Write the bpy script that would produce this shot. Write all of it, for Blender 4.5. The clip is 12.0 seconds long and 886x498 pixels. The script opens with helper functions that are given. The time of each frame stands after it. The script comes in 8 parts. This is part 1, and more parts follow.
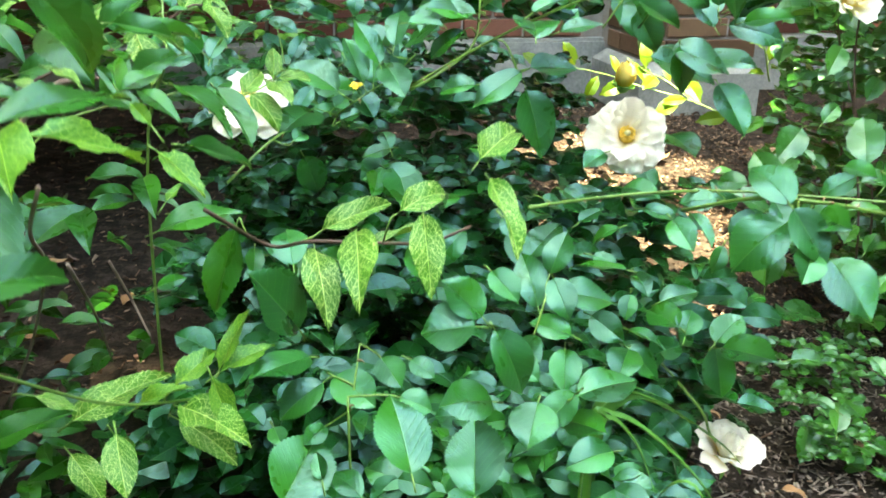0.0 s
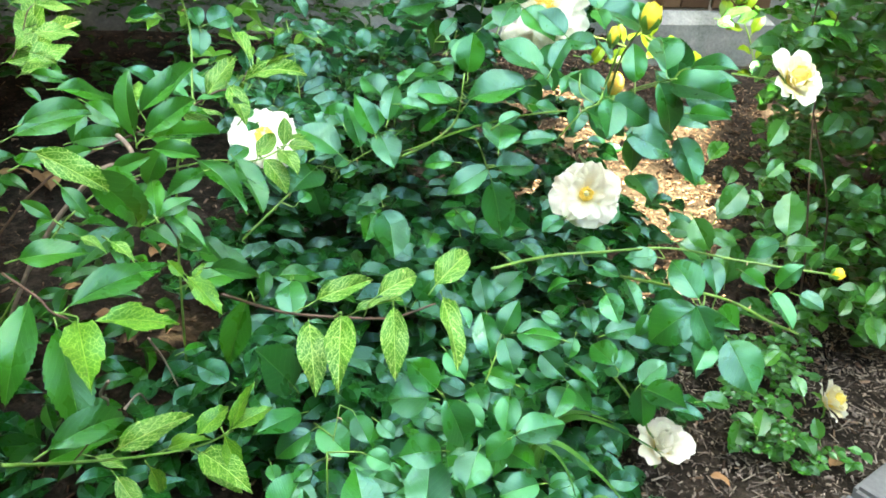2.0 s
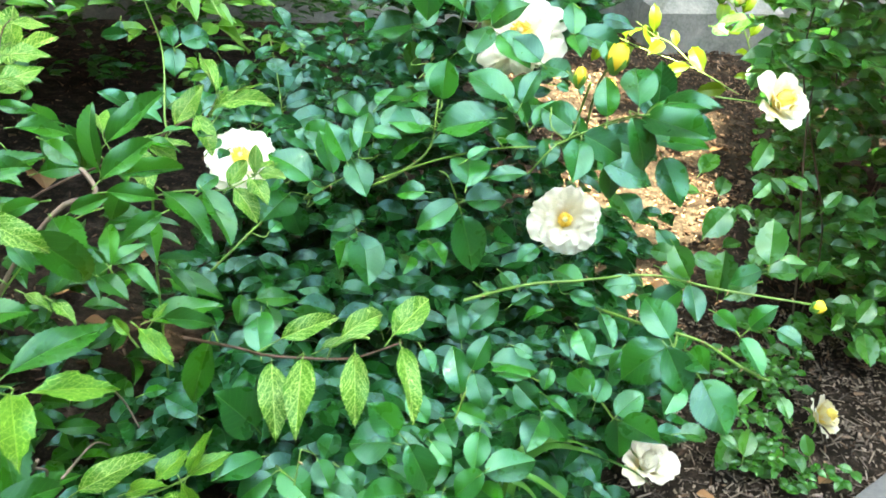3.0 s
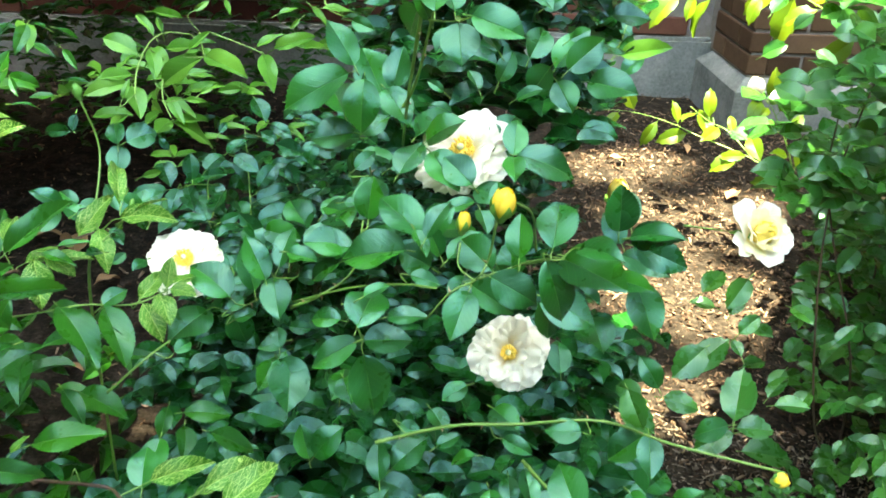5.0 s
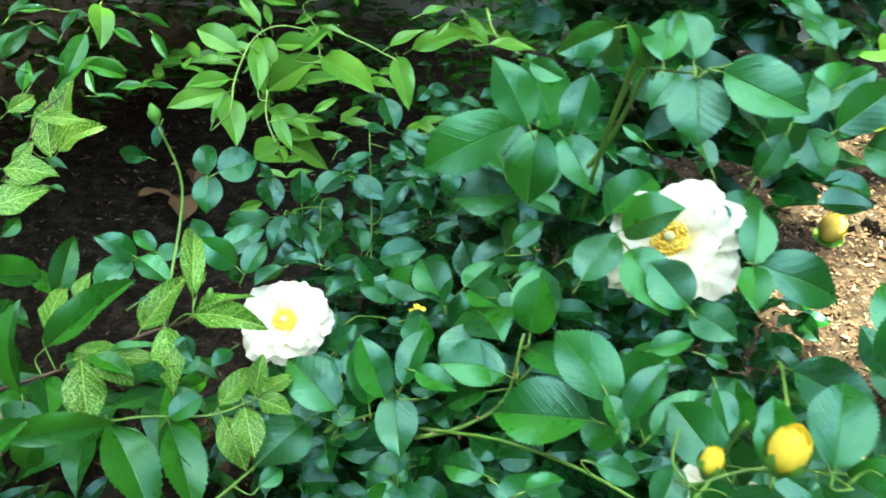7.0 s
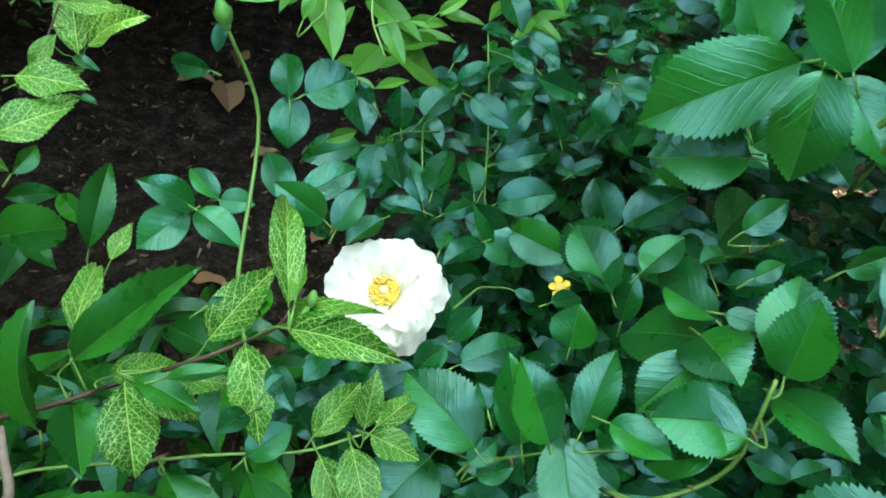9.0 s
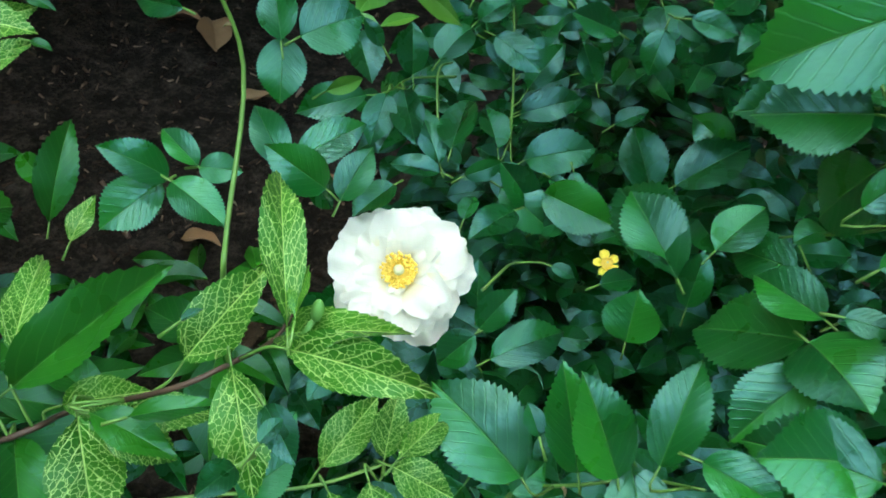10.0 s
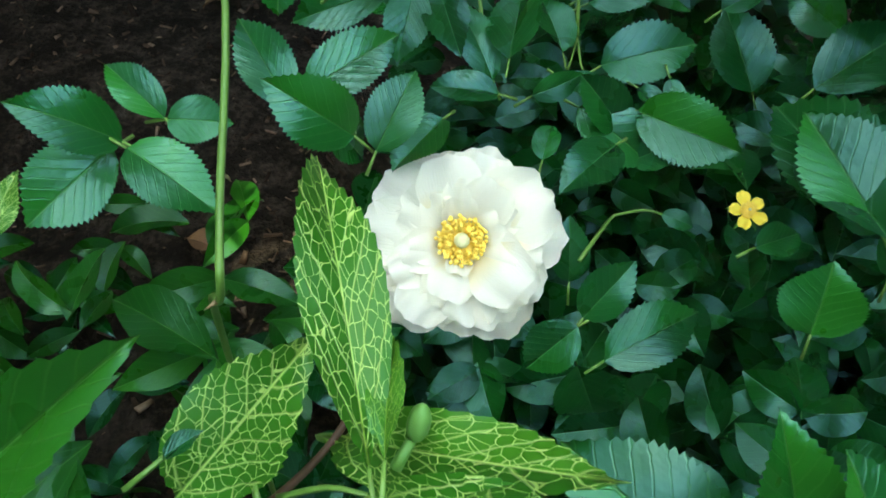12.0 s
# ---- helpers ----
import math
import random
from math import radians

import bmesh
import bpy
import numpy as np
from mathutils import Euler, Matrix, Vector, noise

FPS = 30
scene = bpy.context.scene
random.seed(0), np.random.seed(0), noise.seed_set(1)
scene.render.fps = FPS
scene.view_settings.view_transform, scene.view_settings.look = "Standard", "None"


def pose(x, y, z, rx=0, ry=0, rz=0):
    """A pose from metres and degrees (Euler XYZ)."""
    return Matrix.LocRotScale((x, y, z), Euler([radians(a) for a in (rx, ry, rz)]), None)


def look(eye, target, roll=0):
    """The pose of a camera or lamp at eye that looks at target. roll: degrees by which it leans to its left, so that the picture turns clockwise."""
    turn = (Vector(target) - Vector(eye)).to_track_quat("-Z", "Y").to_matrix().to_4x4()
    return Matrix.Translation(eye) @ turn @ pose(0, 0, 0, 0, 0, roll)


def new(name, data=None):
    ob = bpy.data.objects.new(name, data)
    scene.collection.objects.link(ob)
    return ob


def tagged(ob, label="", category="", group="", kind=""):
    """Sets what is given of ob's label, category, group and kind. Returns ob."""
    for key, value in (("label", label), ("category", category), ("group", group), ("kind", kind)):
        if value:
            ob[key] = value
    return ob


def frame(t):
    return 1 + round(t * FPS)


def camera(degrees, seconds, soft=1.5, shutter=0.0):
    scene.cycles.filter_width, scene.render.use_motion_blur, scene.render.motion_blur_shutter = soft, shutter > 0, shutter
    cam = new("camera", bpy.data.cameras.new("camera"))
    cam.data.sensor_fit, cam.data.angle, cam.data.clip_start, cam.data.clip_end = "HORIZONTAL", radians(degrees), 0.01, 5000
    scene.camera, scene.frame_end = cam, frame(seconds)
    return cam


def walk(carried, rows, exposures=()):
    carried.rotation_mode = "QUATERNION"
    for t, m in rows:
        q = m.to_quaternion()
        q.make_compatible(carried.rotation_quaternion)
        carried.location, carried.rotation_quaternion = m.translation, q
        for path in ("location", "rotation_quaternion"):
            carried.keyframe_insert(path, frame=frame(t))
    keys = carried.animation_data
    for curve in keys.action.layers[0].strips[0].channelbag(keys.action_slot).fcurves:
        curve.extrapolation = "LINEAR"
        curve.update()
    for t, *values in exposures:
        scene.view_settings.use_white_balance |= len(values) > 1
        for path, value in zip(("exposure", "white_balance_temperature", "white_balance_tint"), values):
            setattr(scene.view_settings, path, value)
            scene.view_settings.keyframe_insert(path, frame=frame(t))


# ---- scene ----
cam = camera(51.4, 12.0, soft=1.7, shutter=0.4)
PATH = [
    (0, (-0.0191, -0.0081, 0.624), (-0.0128, 0.9279, 0.2721), 1.12),
    (0.5, (-0.0055, -0.049, 0.7086), (-0.0002, 0.8701, 0.3146), 1.65),
    (1, (0.015, -0.086, 0.7783), (0.0023, 0.8235, 0.3626), 2.21),
    (1.5, (0.026, -0.089, 0.8085), (0.0125, 0.8082, 0.3672), 3.75),
    (2, (0.013, -0.0813, 0.8155), (0.0033, 0.8042, 0.3511), 3.84),
    (2.5, (0.0164, -0.0618, 0.8302), (0.01, 0.8137, 0.3472), 2.80),
    (2.7, (0.0251, -0.0546, 0.8429), (0.0154, 0.8177, 0.354), 3.09),
    (4.3, (0.1785, 0.0147, 0.8797), (0.0522, 0.8899, 0.4126), 3.56),
    (4.5, (0.1884, 0.0254, 0.8868), (0.053, 0.9104, 0.4413), 3.36),
    (5, (0.1945, 0.0745, 0.891), (0.0521, 0.9581, 0.445), 3.17),
    (5.5, (0.1852, 0.1506, 0.8935), (0.0358, 1.0253, 0.4325), 3.70),
    (6, (0.1634, 0.2259, 0.902), (-0.0048, 1.0869, 0.422), 4.23),
    (6.5, (0.1394, 0.2724, 0.8938), (-0.0856, 1.1061, 0.3895), 3.39),
    (7, (0.0963, 0.3244, 0.8967), (-0.1552, 1.1342, 0.3666), 2.97),
    (7.5, (0.0488, 0.362, 0.8861), (-0.2061, 1.1534, 0.3304), 3.44),
    (7.7, (0.0332, 0.3773, 0.8797), (-0.229, 1.1591, 0.314), 3.35),
    (9.3, (-0.0474, 0.4961, 0.8205), (-0.2869, 1.211, 0.1636), 4.67),
    (9.5, (-0.0554, 0.5101, 0.8131), (-0.2896, 1.2167, 0.1453), 4.57),
    (10, (-0.0766, 0.5456, 0.7868), (-0.2998, 1.233, 0.0956), 4.33),
    (10.5, (-0.1018, 0.5742, 0.7668), (-0.3134, 1.2413, 0.0525), 3.58),
    (11, (-0.1223, 0.6048, 0.7439), (-0.3196, 1.2534, 0.0088), 3.06),
    (11.5, (-0.1387, 0.6251, 0.7266), (-0.3231, 1.255, -0.0278), 2.97),
    (12, (-0.1488, 0.6458, 0.7088), (-0.3202, 1.2575, -0.0635), 2.13),
]
walk(cam, [(t, look(eye, target, roll)) for t, eye, target, roll in PATH],
     exposures=[(0.0, 4.67, 8635, 1), (2.5, 4.67, 8635, 1), (4.5, 4.64, 8470, -1), (5.0, 4.32, 8360, -2), (5.5, 4.30, 8250, -3), (6.5, 4.20, 8140, -4), (7.5, 4.14, 7920, -8), (9.5, 3.74, 7370, -9), (12.0, 3.44, 7700, -7)])

# ---- world and sun ----
SUN_FROM = Vector((0.0, -0.22, 0.975)).normalized()
world = bpy.data.worlds.new("sky")
scene.world = world
world.use_nodes = True
wn = world.node_tree.nodes
sky = wn.new("ShaderNodeTexSky")
sky.sky_type, sky.sun_disc, sky.dust_density = "NISHITA", False, 1.0
sky.sun_elevation = math.asin(SUN_FROM.z)
sky.sun_rotation = math.atan2(SUN_FROM.x, SUN_FROM.y)
world.node_tree.links.new(sky.outputs[0], wn["Background"].inputs[0])
wn["Background"].inputs[1].default_value = 0.15
sun = new("sun", bpy.data.lights.new("sun", "SUN"))
sun.data.energy, sun.data.angle, sun.data.color = 5.0, radians(0.53), (1.0, 0.93, 0.82)
sun.matrix_world = look(SUN_FROM * 20, (0, 0, 0))
scene.view_settings.exposure = 0.0

# ---- materials ----
def material(name):
    m = bpy.data.materials.new(name)
    m.use_nodes = True
    t = m.node_tree
    b = t.nodes["Principled BSDF"]
    return m, t, b


def node(t, kind, **values):
    n = t.nodes.new(kind)
    for key, value in values.items():
        n.inputs[key].default_value = value
    return n


def ramp(t, source, stops):
    r = t.nodes.new("ShaderNodeValToRGB")
    while len(r.color_ramp.elements) < len(stops):
        r.color_ramp.elements.new(0.5)
    for e, (at, c) in zip(r.color_ramp.elements, stops):
        e.position, e.color = at, (*c, 1)
    t.links.new(source, r.inputs[0])
    return r.outputs[0]


def maths(t, op, a, b=None):
    n = t.nodes.new("ShaderNodeMath")
    n.operation = op
    for i, v in enumerate((a, b)):
        if v is None:
            continue
        if isinstance(v, (int, float)):
            n.inputs[i].default_value = v
        else:
            t.links.new(v, n.inputs[i])
    return n.outputs[0]


def mixed(t, fac, a, b, blend="MIX"):
    n = t.nodes.new("ShaderNodeMix")
    n.data_type, n.blend_type = "RGBA", blend
    for socket, v in ((n.inputs[0], fac), (n.inputs[6], a), (n.inputs[7], b)):
        if isinstance(v, (int, float)):
            socket.default_value = v
        elif isinstance(v, tuple):
            socket.default_value = (*v, 1)
        else:
            t.links.new(v, socket)
    return n.outputs[2]


def chance(t):
    """A number for each leaf, petal or chip, from its object and its island."""
    info, geo = t.nodes.new("ShaderNodeObjectInfo"), t.nodes.new("ShaderNodeNewGeometry")
    return maths(t, "FRACT", maths(t, "ADD", info.outputs["Random"], geo.outputs["Random Per Island"]))


def leaf_material(name, dark, mid, light, vein, rough=0.32, translucent=0.28, relief=0.18, net=0.0, veins=8.0, sheen=0.5, gleam=(0.50, 1.0, 0.88)):
    """A leaf blade: midrib and slanting side veins along its own length, blotches, gloss and light let through."""
    m, t, b = material(name)
    uv = t.nodes.new("ShaderNodeUVMap")
    xyz = t.nodes.new("ShaderNodeSeparateXYZ")
    t.links.new(uv.outputs[0], xyz.inputs[0])
    across = maths(t, "ABSOLUTE", xyz.outputs[0])
    along = xyz.outputs[1]
    lot = chance(t)
    wob = node(t, "ShaderNodeTexNoise", Scale=4.0, Detail=2.0)
    t.links.new(uv.outputs[0], wob.inputs["Vector"])
    slant = maths(t, "ADD", maths(t, "SUBTRACT", maths(t, "MULTIPLY", along, veins), maths(t, "MULTIPLY", across, veins * 0.75)), maths(t, "MULTIPLY", wob.outputs[0], 0.5))
    saw = maths(t, "ABSOLUTE", maths(t, "SUBTRACT", maths(t, "FRACT", slant), 0.5))
    side = ramp(t, saw, [(0.0, (1, 1, 1)), (0.07 if net else 0.09, (0, 0, 0))])
    rib = ramp(t, across, [(0.0, (1, 1, 1)), (0.006, (1, 1, 1)), (0.016, (0, 0, 0))])
    line = maths(t, "MAXIMUM", rib, maths(t, "MULTIPLY", side, 0.42))
    blotch = node(t, "ShaderNodeTexNoise", Scale=28.0, Detail=3.0)
    geo = t.nodes.new("ShaderNodeNewGeometry")
    t.links.new(geo.outputs["Position"], blotch.inputs["Vector"])
    body = ramp(t, lot, [(0.0, dark), (0.55, mid), (1.0, light)])
    body = mixed(t, maths(t, "MULTIPLY", blotch.outputs[0], 0.55), body, mid)
    colour = mixed(t, maths(t, "MULTIPLY", line, 0.5), body, vein)
    height = maths(t, "SUBTRACT", 0.0, maths(t, "ADD", maths(t, "MULTIPLY", rib, 0.9), maths(t, "MULTIPLY", side, 0.6 if net else 0.36)))
    crinkle = node(t, "ShaderNodeTexNoise", Scale=7.0, Detail=2.0, Roughness=0.5)
    t.links.new(uv.outputs[0], crinkle.inputs["Vector"])
    puff = maths(t, "ADD", maths(t, "MULTIPLY", maths(t, "SQRT", saw), -0.4), maths(t, "MULTIPLY", crinkle.outputs[0], 0.9))
    height = maths(t, "ADD", height, puff)
    if net:
        cells = node(t, "ShaderNodeTexVoronoi", Scale=net)
        cells.feature = "DISTANCE_TO_EDGE"
        stretch = t.nodes.new("ShaderNodeMapping")
        stretch.inputs["Scale"].default_value = (1.0, 1.9, 1.0)
        shift = t.nodes.new("ShaderNodeCombineXYZ")
        t.links.new(maths(t, "MULTIPLY", lot, 9.0), shift.inputs[0])
        t.links.new(shift.outputs[0], stretch.inputs["Location"])
        warp = mixed(t, 0.10, uv.outputs[0], wob.outputs[1], "ADD")
        t.links.new(warp, stretch.inputs["Vector"])
        t.links.new(stretch.outputs[0], cells.inputs["Vector"])
        web = ramp(t, cells.outputs["Distance"], [(0.0, (1, 1, 1)), (0.018, (0.95, 0.95, 0.95)), (0.042, (0, 0, 0))])
        web = maths(t, "MAXIMUM", web, maths(t, "MAXIMUM", rib, maths(t, "MULTIPLY", side, 0.85)))
        colour = mixed(t, maths(t, "MULTIPLY", web, 0.95), body, vein)
        height = maths(t, "SUBTRACT", height, maths(t, "MULTIPLY", web, 0.8))
    t.links.new(colour, b.inputs["Base Color"])
    gloss = node(t, "ShaderNodeTexNoise", Scale=60.0, Detail=2.0)
    t.links.new(geo.outputs["Position"], gloss.inputs["Vector"])
    t.links.new(ramp(t, gloss.outputs[0], [(0.3, (rough - 0.07,) * 3), (0.75, (rough + 0.12,) * 3)]), b.inputs["Roughness"])
    b.inputs["Specular IOR Level"].default_value = sheen
    b.inputs["Specular Tint"].default_value = (*gleam, 1)
    bump = node(t, "ShaderNodeBump", Strength=relief, Distance=0.0007)
    t.links.new(height, bump.inputs["Height"])
    t.links.new(bump.outputs[0], b.inputs["Normal"])
    through_leaf = t.nodes.new("ShaderNodeBsdfTranslucent")
    t.links.new(mixed(t, 0.5, colour, (0.22, 0.42, 0.03)), through_leaf.inputs[0])
    t.links.new(bump.outputs[0], through_leaf.inputs["Normal"])
    blend = t.nodes.new("ShaderNodeMixShader")
    blend.inputs[0].default_value = translucent
    t.links.new(b.outputs[0], blend.inputs[1])
    t.links.new(through_leaf.outputs[0], blend.inputs[2])
    t.links.new(blend.outputs[0], t.nodes["Material Output"].inputs[0])
    return m


def speckled(name, stops, scale, rough=0.85, relief=0.4, depth=0.004, fine=6.0, lot=0.0):
    """A rough surface with coarse and fine variation."""
    m, t, b = material(name)
    geo = t.nodes.new("ShaderNodeNewGeometry")
    n1 = node(t, "ShaderNodeTexNoise", Scale=scale, Detail=6.0, Roughness=0.65)
    n2 = node(t, "ShaderNodeTexNoise", Scale=scale * fine, Detail=4.0, Roughness=0.7)
    for n in (n1, n2):
        t.links.new(geo.outputs["Position"], n.inputs["Vector"])
    v = maths(t, "ADD", maths(t, "MULTIPLY", n1.outputs[0], 0.6), maths(t, "MULTIPLY", n2.outputs[0], 0.4))
    if lot:
        v = maths(t, "ADD", maths(t, "MULTIPLY", v, 1 - lot), maths(t, "MULTIPLY", chance(t), lot))
    t.links.new(ramp(t, v, stops), b.inputs["Base Color"])
    b.inputs["Roughness"].default_value = rough
    b.inputs["Specular IOR Level"].default_value = 0.05 if rough > 0.8 else 0.4
    bump = node(t, "ShaderNodeBump", Strength=relief, Distance=depth)
    t.links.new(v, bump.inputs["Height"])
    t.links.new(bump.outputs[0], b.inputs["Normal"])
    return m


def petal_material(name, inner, outer, translucent=0.2):
    """A petal, warmer towards its base, with fine lengthwise lines."""
    m, t, b = material(name)
    uv = t.nodes.new("ShaderNodeUVMap")
    xyz = t.nodes.new("ShaderNodeSeparateXYZ")
    t.links.new(uv.outputs[0], xyz.inputs[0])
    wave = node(t, "ShaderNodeTexNoise", Scale=9.0, Detail=3.0)
    stretch = t.nodes.new("ShaderNodeMapping")
    stretch.inputs["Scale"].default_value = (5.0, 0.6, 1.0)
    t.links.new(uv.outputs[0], stretch.inputs["Vector"])
    t.links.new(stretch.outputs[0], wave.inputs["Vector"])
    tone = maths(t, "ADD", xyz.outputs[1], maths(t, "MULTIPLY", maths(t, "SUBTRACT", chance(t), 0.5), 0.25))
    colour = ramp(t, tone, [(0.0, inner), (0.55, outer), (1.0, outer)])
    colour = mixed(t, maths(t, "MULTIPLY", wave.outputs[0], 0.12), colour, inner)
    t.links.new(colour, b.inputs["Base Color"])
    b.inputs["Roughness"].default_value = 0.6
    b.inputs["Specular IOR Level"].default_value = 0.25
    bump = node(t, "ShaderNodeBump", Strength=0.35, Distance=0.001)
    t.links.new(wave.outputs[0], bump.inputs["Height"])
    t.links.new(bump.outputs[0], b.inputs["Normal"])
    tr = t.nodes.new("ShaderNodeBsdfTranslucent")
    t.links.new(colour, tr.inputs[0])
    blend = t.nodes.new("ShaderNodeMixShader")
    blend.inputs[0].default_value = translucent
    t.links.new(b.outputs[0], blend.inputs[1])
    t.links.new(tr.outputs[0], blend.inputs[2])
    t.links.new(blend.outputs[0], t.nodes["Material Output"].inputs[0])
    return m


ROSE_LEAF = leaf_material("rose leaf", (0.0029, 0.0382, 0.0068), (0.0064, 0.0868, 0.0092), (0.0243, 0.1779, 0.0109), (0.0800, 0.2240, 0.0480), rough=0.31, sheen=0.9, translucent=0.17, relief=0.45)
# Darker copy of ROSE_LEAF: shade inside the bush put into the colour.
SHADE_LEAF = leaf_material("shaded rose leaf", (0.0021, 0.0261, 0.0059), (0.0048, 0.0539, 0.0084), (0.0089, 0.0939, 0.0100), (0.0630, 0.1800, 0.0630), rough=0.27, sheen=0.6, translucent=0.08, relief=0.35, gleam=(0.46, 0.98, 0.95))
SMALL_LEAF = leaf_material("small rose leaf", (0.0109, 0.0676, 0.0136), (0.0219, 0.1204, 0.0181), (0.0497, 0.1905, 0.0227), (0.0960, 0.2000, 0.0480), rough=0.28, sheen=0.7, translucent=0.2, relief=0.2, gleam=(0.7, 1.0, 0.85))
LANCE_LEAF = leaf_material("shrub leaf", (0.0046, 0.0410, 0.0060), (0.0099, 0.0802, 0.0077), (0.0274, 0.1604, 0.0103), (0.0800, 0.2240, 0.0400), rough=0.30, relief=0.36, sheen=0.56, veins=8.0, translucent=0.22, gleam=(0.56, 1.0, 0.82))
NET_LEAF = leaf_material("netted leaf", (0.017, 0.100, 0.008), (0.028, 0.145, 0.010), (0.055, 0.200, 0.012), (0.46, 0.66, 0.17), rough=0.38, sheen=0.5, net=10.0, veins=6.0, relief=0.45, gleam=(0.7, 1.0, 0.7))
YOUNG_LEAF = leaf_material("young shrub leaf", (0.0326, 0.1414, 0.0098), (0.0544, 0.1850, 0.0120), (0.0925, 0.2339, 0.0163), (0.2700, 0.4680, 0.0630), rough=0.42, net=8.0, relief=0.4)
# Yellow copy of the bush's leaf: sunlight put into the colour.
GLOW_LEAF = leaf_material("sunlit bush leaf", (0.045, 0.105, 0.006), (0.075, 0.135, 0.007), (0.11, 0.165, 0.009), (0.17, 0.24, 0.03), rough=0.42, sheen=0.35, translucent=0.45)
LIME_LEAF = leaf_material("lime leaf", (0.045, 0.170, 0.020), (0.080, 0.240, 0.026), (0.130, 0.310, 0.036), (0.18, 0.40, 0.08), rough=0.34, sheen=0.55, veins=5.0, gleam=(0.7, 1.0, 0.8))
BLADE = leaf_material("grass blade", (0.05, 0.17, 0.03), (0.07, 0.22, 0.035), (0.10, 0.27, 0.04), (0.13, 0.30, 0.06), rough=0.4, veins=0.0)
CANE = speckled("green cane", [(0.3, (0.07, 0.17, 0.025)), (0.6, (0.13, 0.25, 0.045)), (0.8, (0.20, 0.26, 0.08))], 25, 0.45, 0.2, 0.001)
LIME_CANE = speckled("pale green twig", [(0.3, (0.11, 0.22, 0.04)), (0.6, (0.17, 0.30, 0.06)), (0.8, (0.24, 0.34, 0.10))], 25, 0.45, 0.2, 0.001)
TWIG = speckled("red-brown twig", [(0.3, (0.035, 0.020, 0.012)), (0.6, (0.075, 0.042, 0.022)), (0.8, (0.13, 0.080, 0.042))], 40, 0.6, 0.4, 0.001)
DRY_TWIG = speckled("dry twig", [(0.3, (0.10, 0.07, 0.045)), (0.7, (0.27, 0.21, 0.15))], 40, 0.8, 0.5, 0.001)
THORN = speckled("thorn", [(0.3, (0.16, 0.13, 0.05)), (0.7, (0.27, 0.19, 0.09))], 80, 0.5, 0.1, 0.001)
PETAL = petal_material("cream petal", (0.82, 0.68, 0.25), (0.87, 0.86, 0.74), 0.42)
BUTTER = petal_material("butter petal", (0.90, 0.70, 0.12), (0.88, 0.84, 0.56), 0.42)
YELLOW = petal_material("yellow petal", (0.90, 0.60, 0.03), (0.93, 0.74, 0.09))
LEMON = petal_material("lemon petal", (0.90, 0.66, 0.06), (0.90, 0.78, 0.22), 0.4)
STAMEN = speckled("stamen", [(0.3, (0.86, 0.56, 0.05)), (0.7, (0.96, 0.74, 0.16))], 300, 0.6, 0.2, 0.0005)
PISTIL = speckled("pistil", [(0.3, (0.55, 0.52, 0.22)), (0.7, (0.70, 0.68, 0.38))], 300, 0.6, 0.2, 0.0005)
SEPAL = leaf_material("sepal", (0.08, 0.24, 0.04), (0.11, 0.30, 0.05), (0.15, 0.36, 0.06), (0.2, 0.4, 0.1), rough=0.5, veins=0.0)
SOIL = speckled("mulch soil", [(0.30, (0.008, 0.007, 0.005)), (0.48, (0.021, 0.017, 0.013)), (0.60, (0.060, 0.047, 0.035)), (0.78, (0.19, 0.150, 0.11))], 30, 0.95, 1.0, 0.02, fine=5.0)
CHIP = speckled("bark chip", [(0.12, (0.018, 0.012, 0.009)), (0.48, (0.055, 0.037, 0.025)), (0.68, (0.15, 0.100, 0.066)), (0.92, (0.40, 0.29, 0.20))], 60, 0.9, 0.6, 0.002, lot=0.6)
LITTER = speckled("straw and crumbs", [(0.12, (0.07, 0.060, 0.050)), (0.5, (0.16, 0.132, 0.105)), (0.75, (0.29, 0.24, 0.185)), (0.95, (0.46, 0.39, 0.31))], 50, 0.9, 0.5, 0.002, lot=0.65)
DEAD_LEAF = speckled("fallen leaf", [(0.2, (0.10, 0.055, 0.025)), (0.55, (0.24, 0.13, 0.055)), (0.85, (0.38, 0.24, 0.12))], 40, 0.8, 0.5, 0.002, lot=0.5)
CONCRETE = speckled("foundation concrete", [(0.28, (0.06, 0.065, 0.056)), (0.47, (0.16, 0.17, 0.15)), (0.60, (0.23, 0.235, 0.21)), (0.75, (0.34, 0.34, 0.30))], 9, 0.9, 0.8, 0.004, fine=12)
STONE = speckled("path stone", [(0.3, (0.08, 0.085, 0.085)), (0.55, (0.13, 0.135, 0.13)), (0.75, (0.20, 0.20, 0.19))], 9, 0.85, 0.4, 0.002, fine=14)
BRICK = speckled("red-brown brick", [(0.2, (0.032, 0.014, 0.011)), (0.5, (0.068, 0.027, 0.019)), (0.8, (0.14, 0.062, 0.04))], 30, 0.9, 0.6, 0.002, lot=0.5)
PIER_BRICK = speckled("brown brick", [(0.2, (0.045, 0.026, 0.015)), (0.5, (0.085, 0.050, 0.028)), (0.8, (0.15, 0.095, 0.055))], 30, 0.9, 0.6, 0.002, lot=0.5)
MORTAR = speckled("mortar", [(0.3, (0.14, 0.125, 0.105)), (0.7, (0.26, 0.235, 0.20))], 40, 0.95, 0.6, 0.002)
BARK = speckled("tree bark", [(0.3, (0.05, 0.038, 0.028)), (0.7, (0.16, 0.12, 0.09))], 12, 0.95, 0.9, 0.01)
TREE_LEAF = leaf_material("tree leaf", (0.03, 0.09, 0.025), (0.045, 0.13, 0.03), (0.07, 0.17, 0.035), (0.1, 0.2, 0.06), rough=0.5)

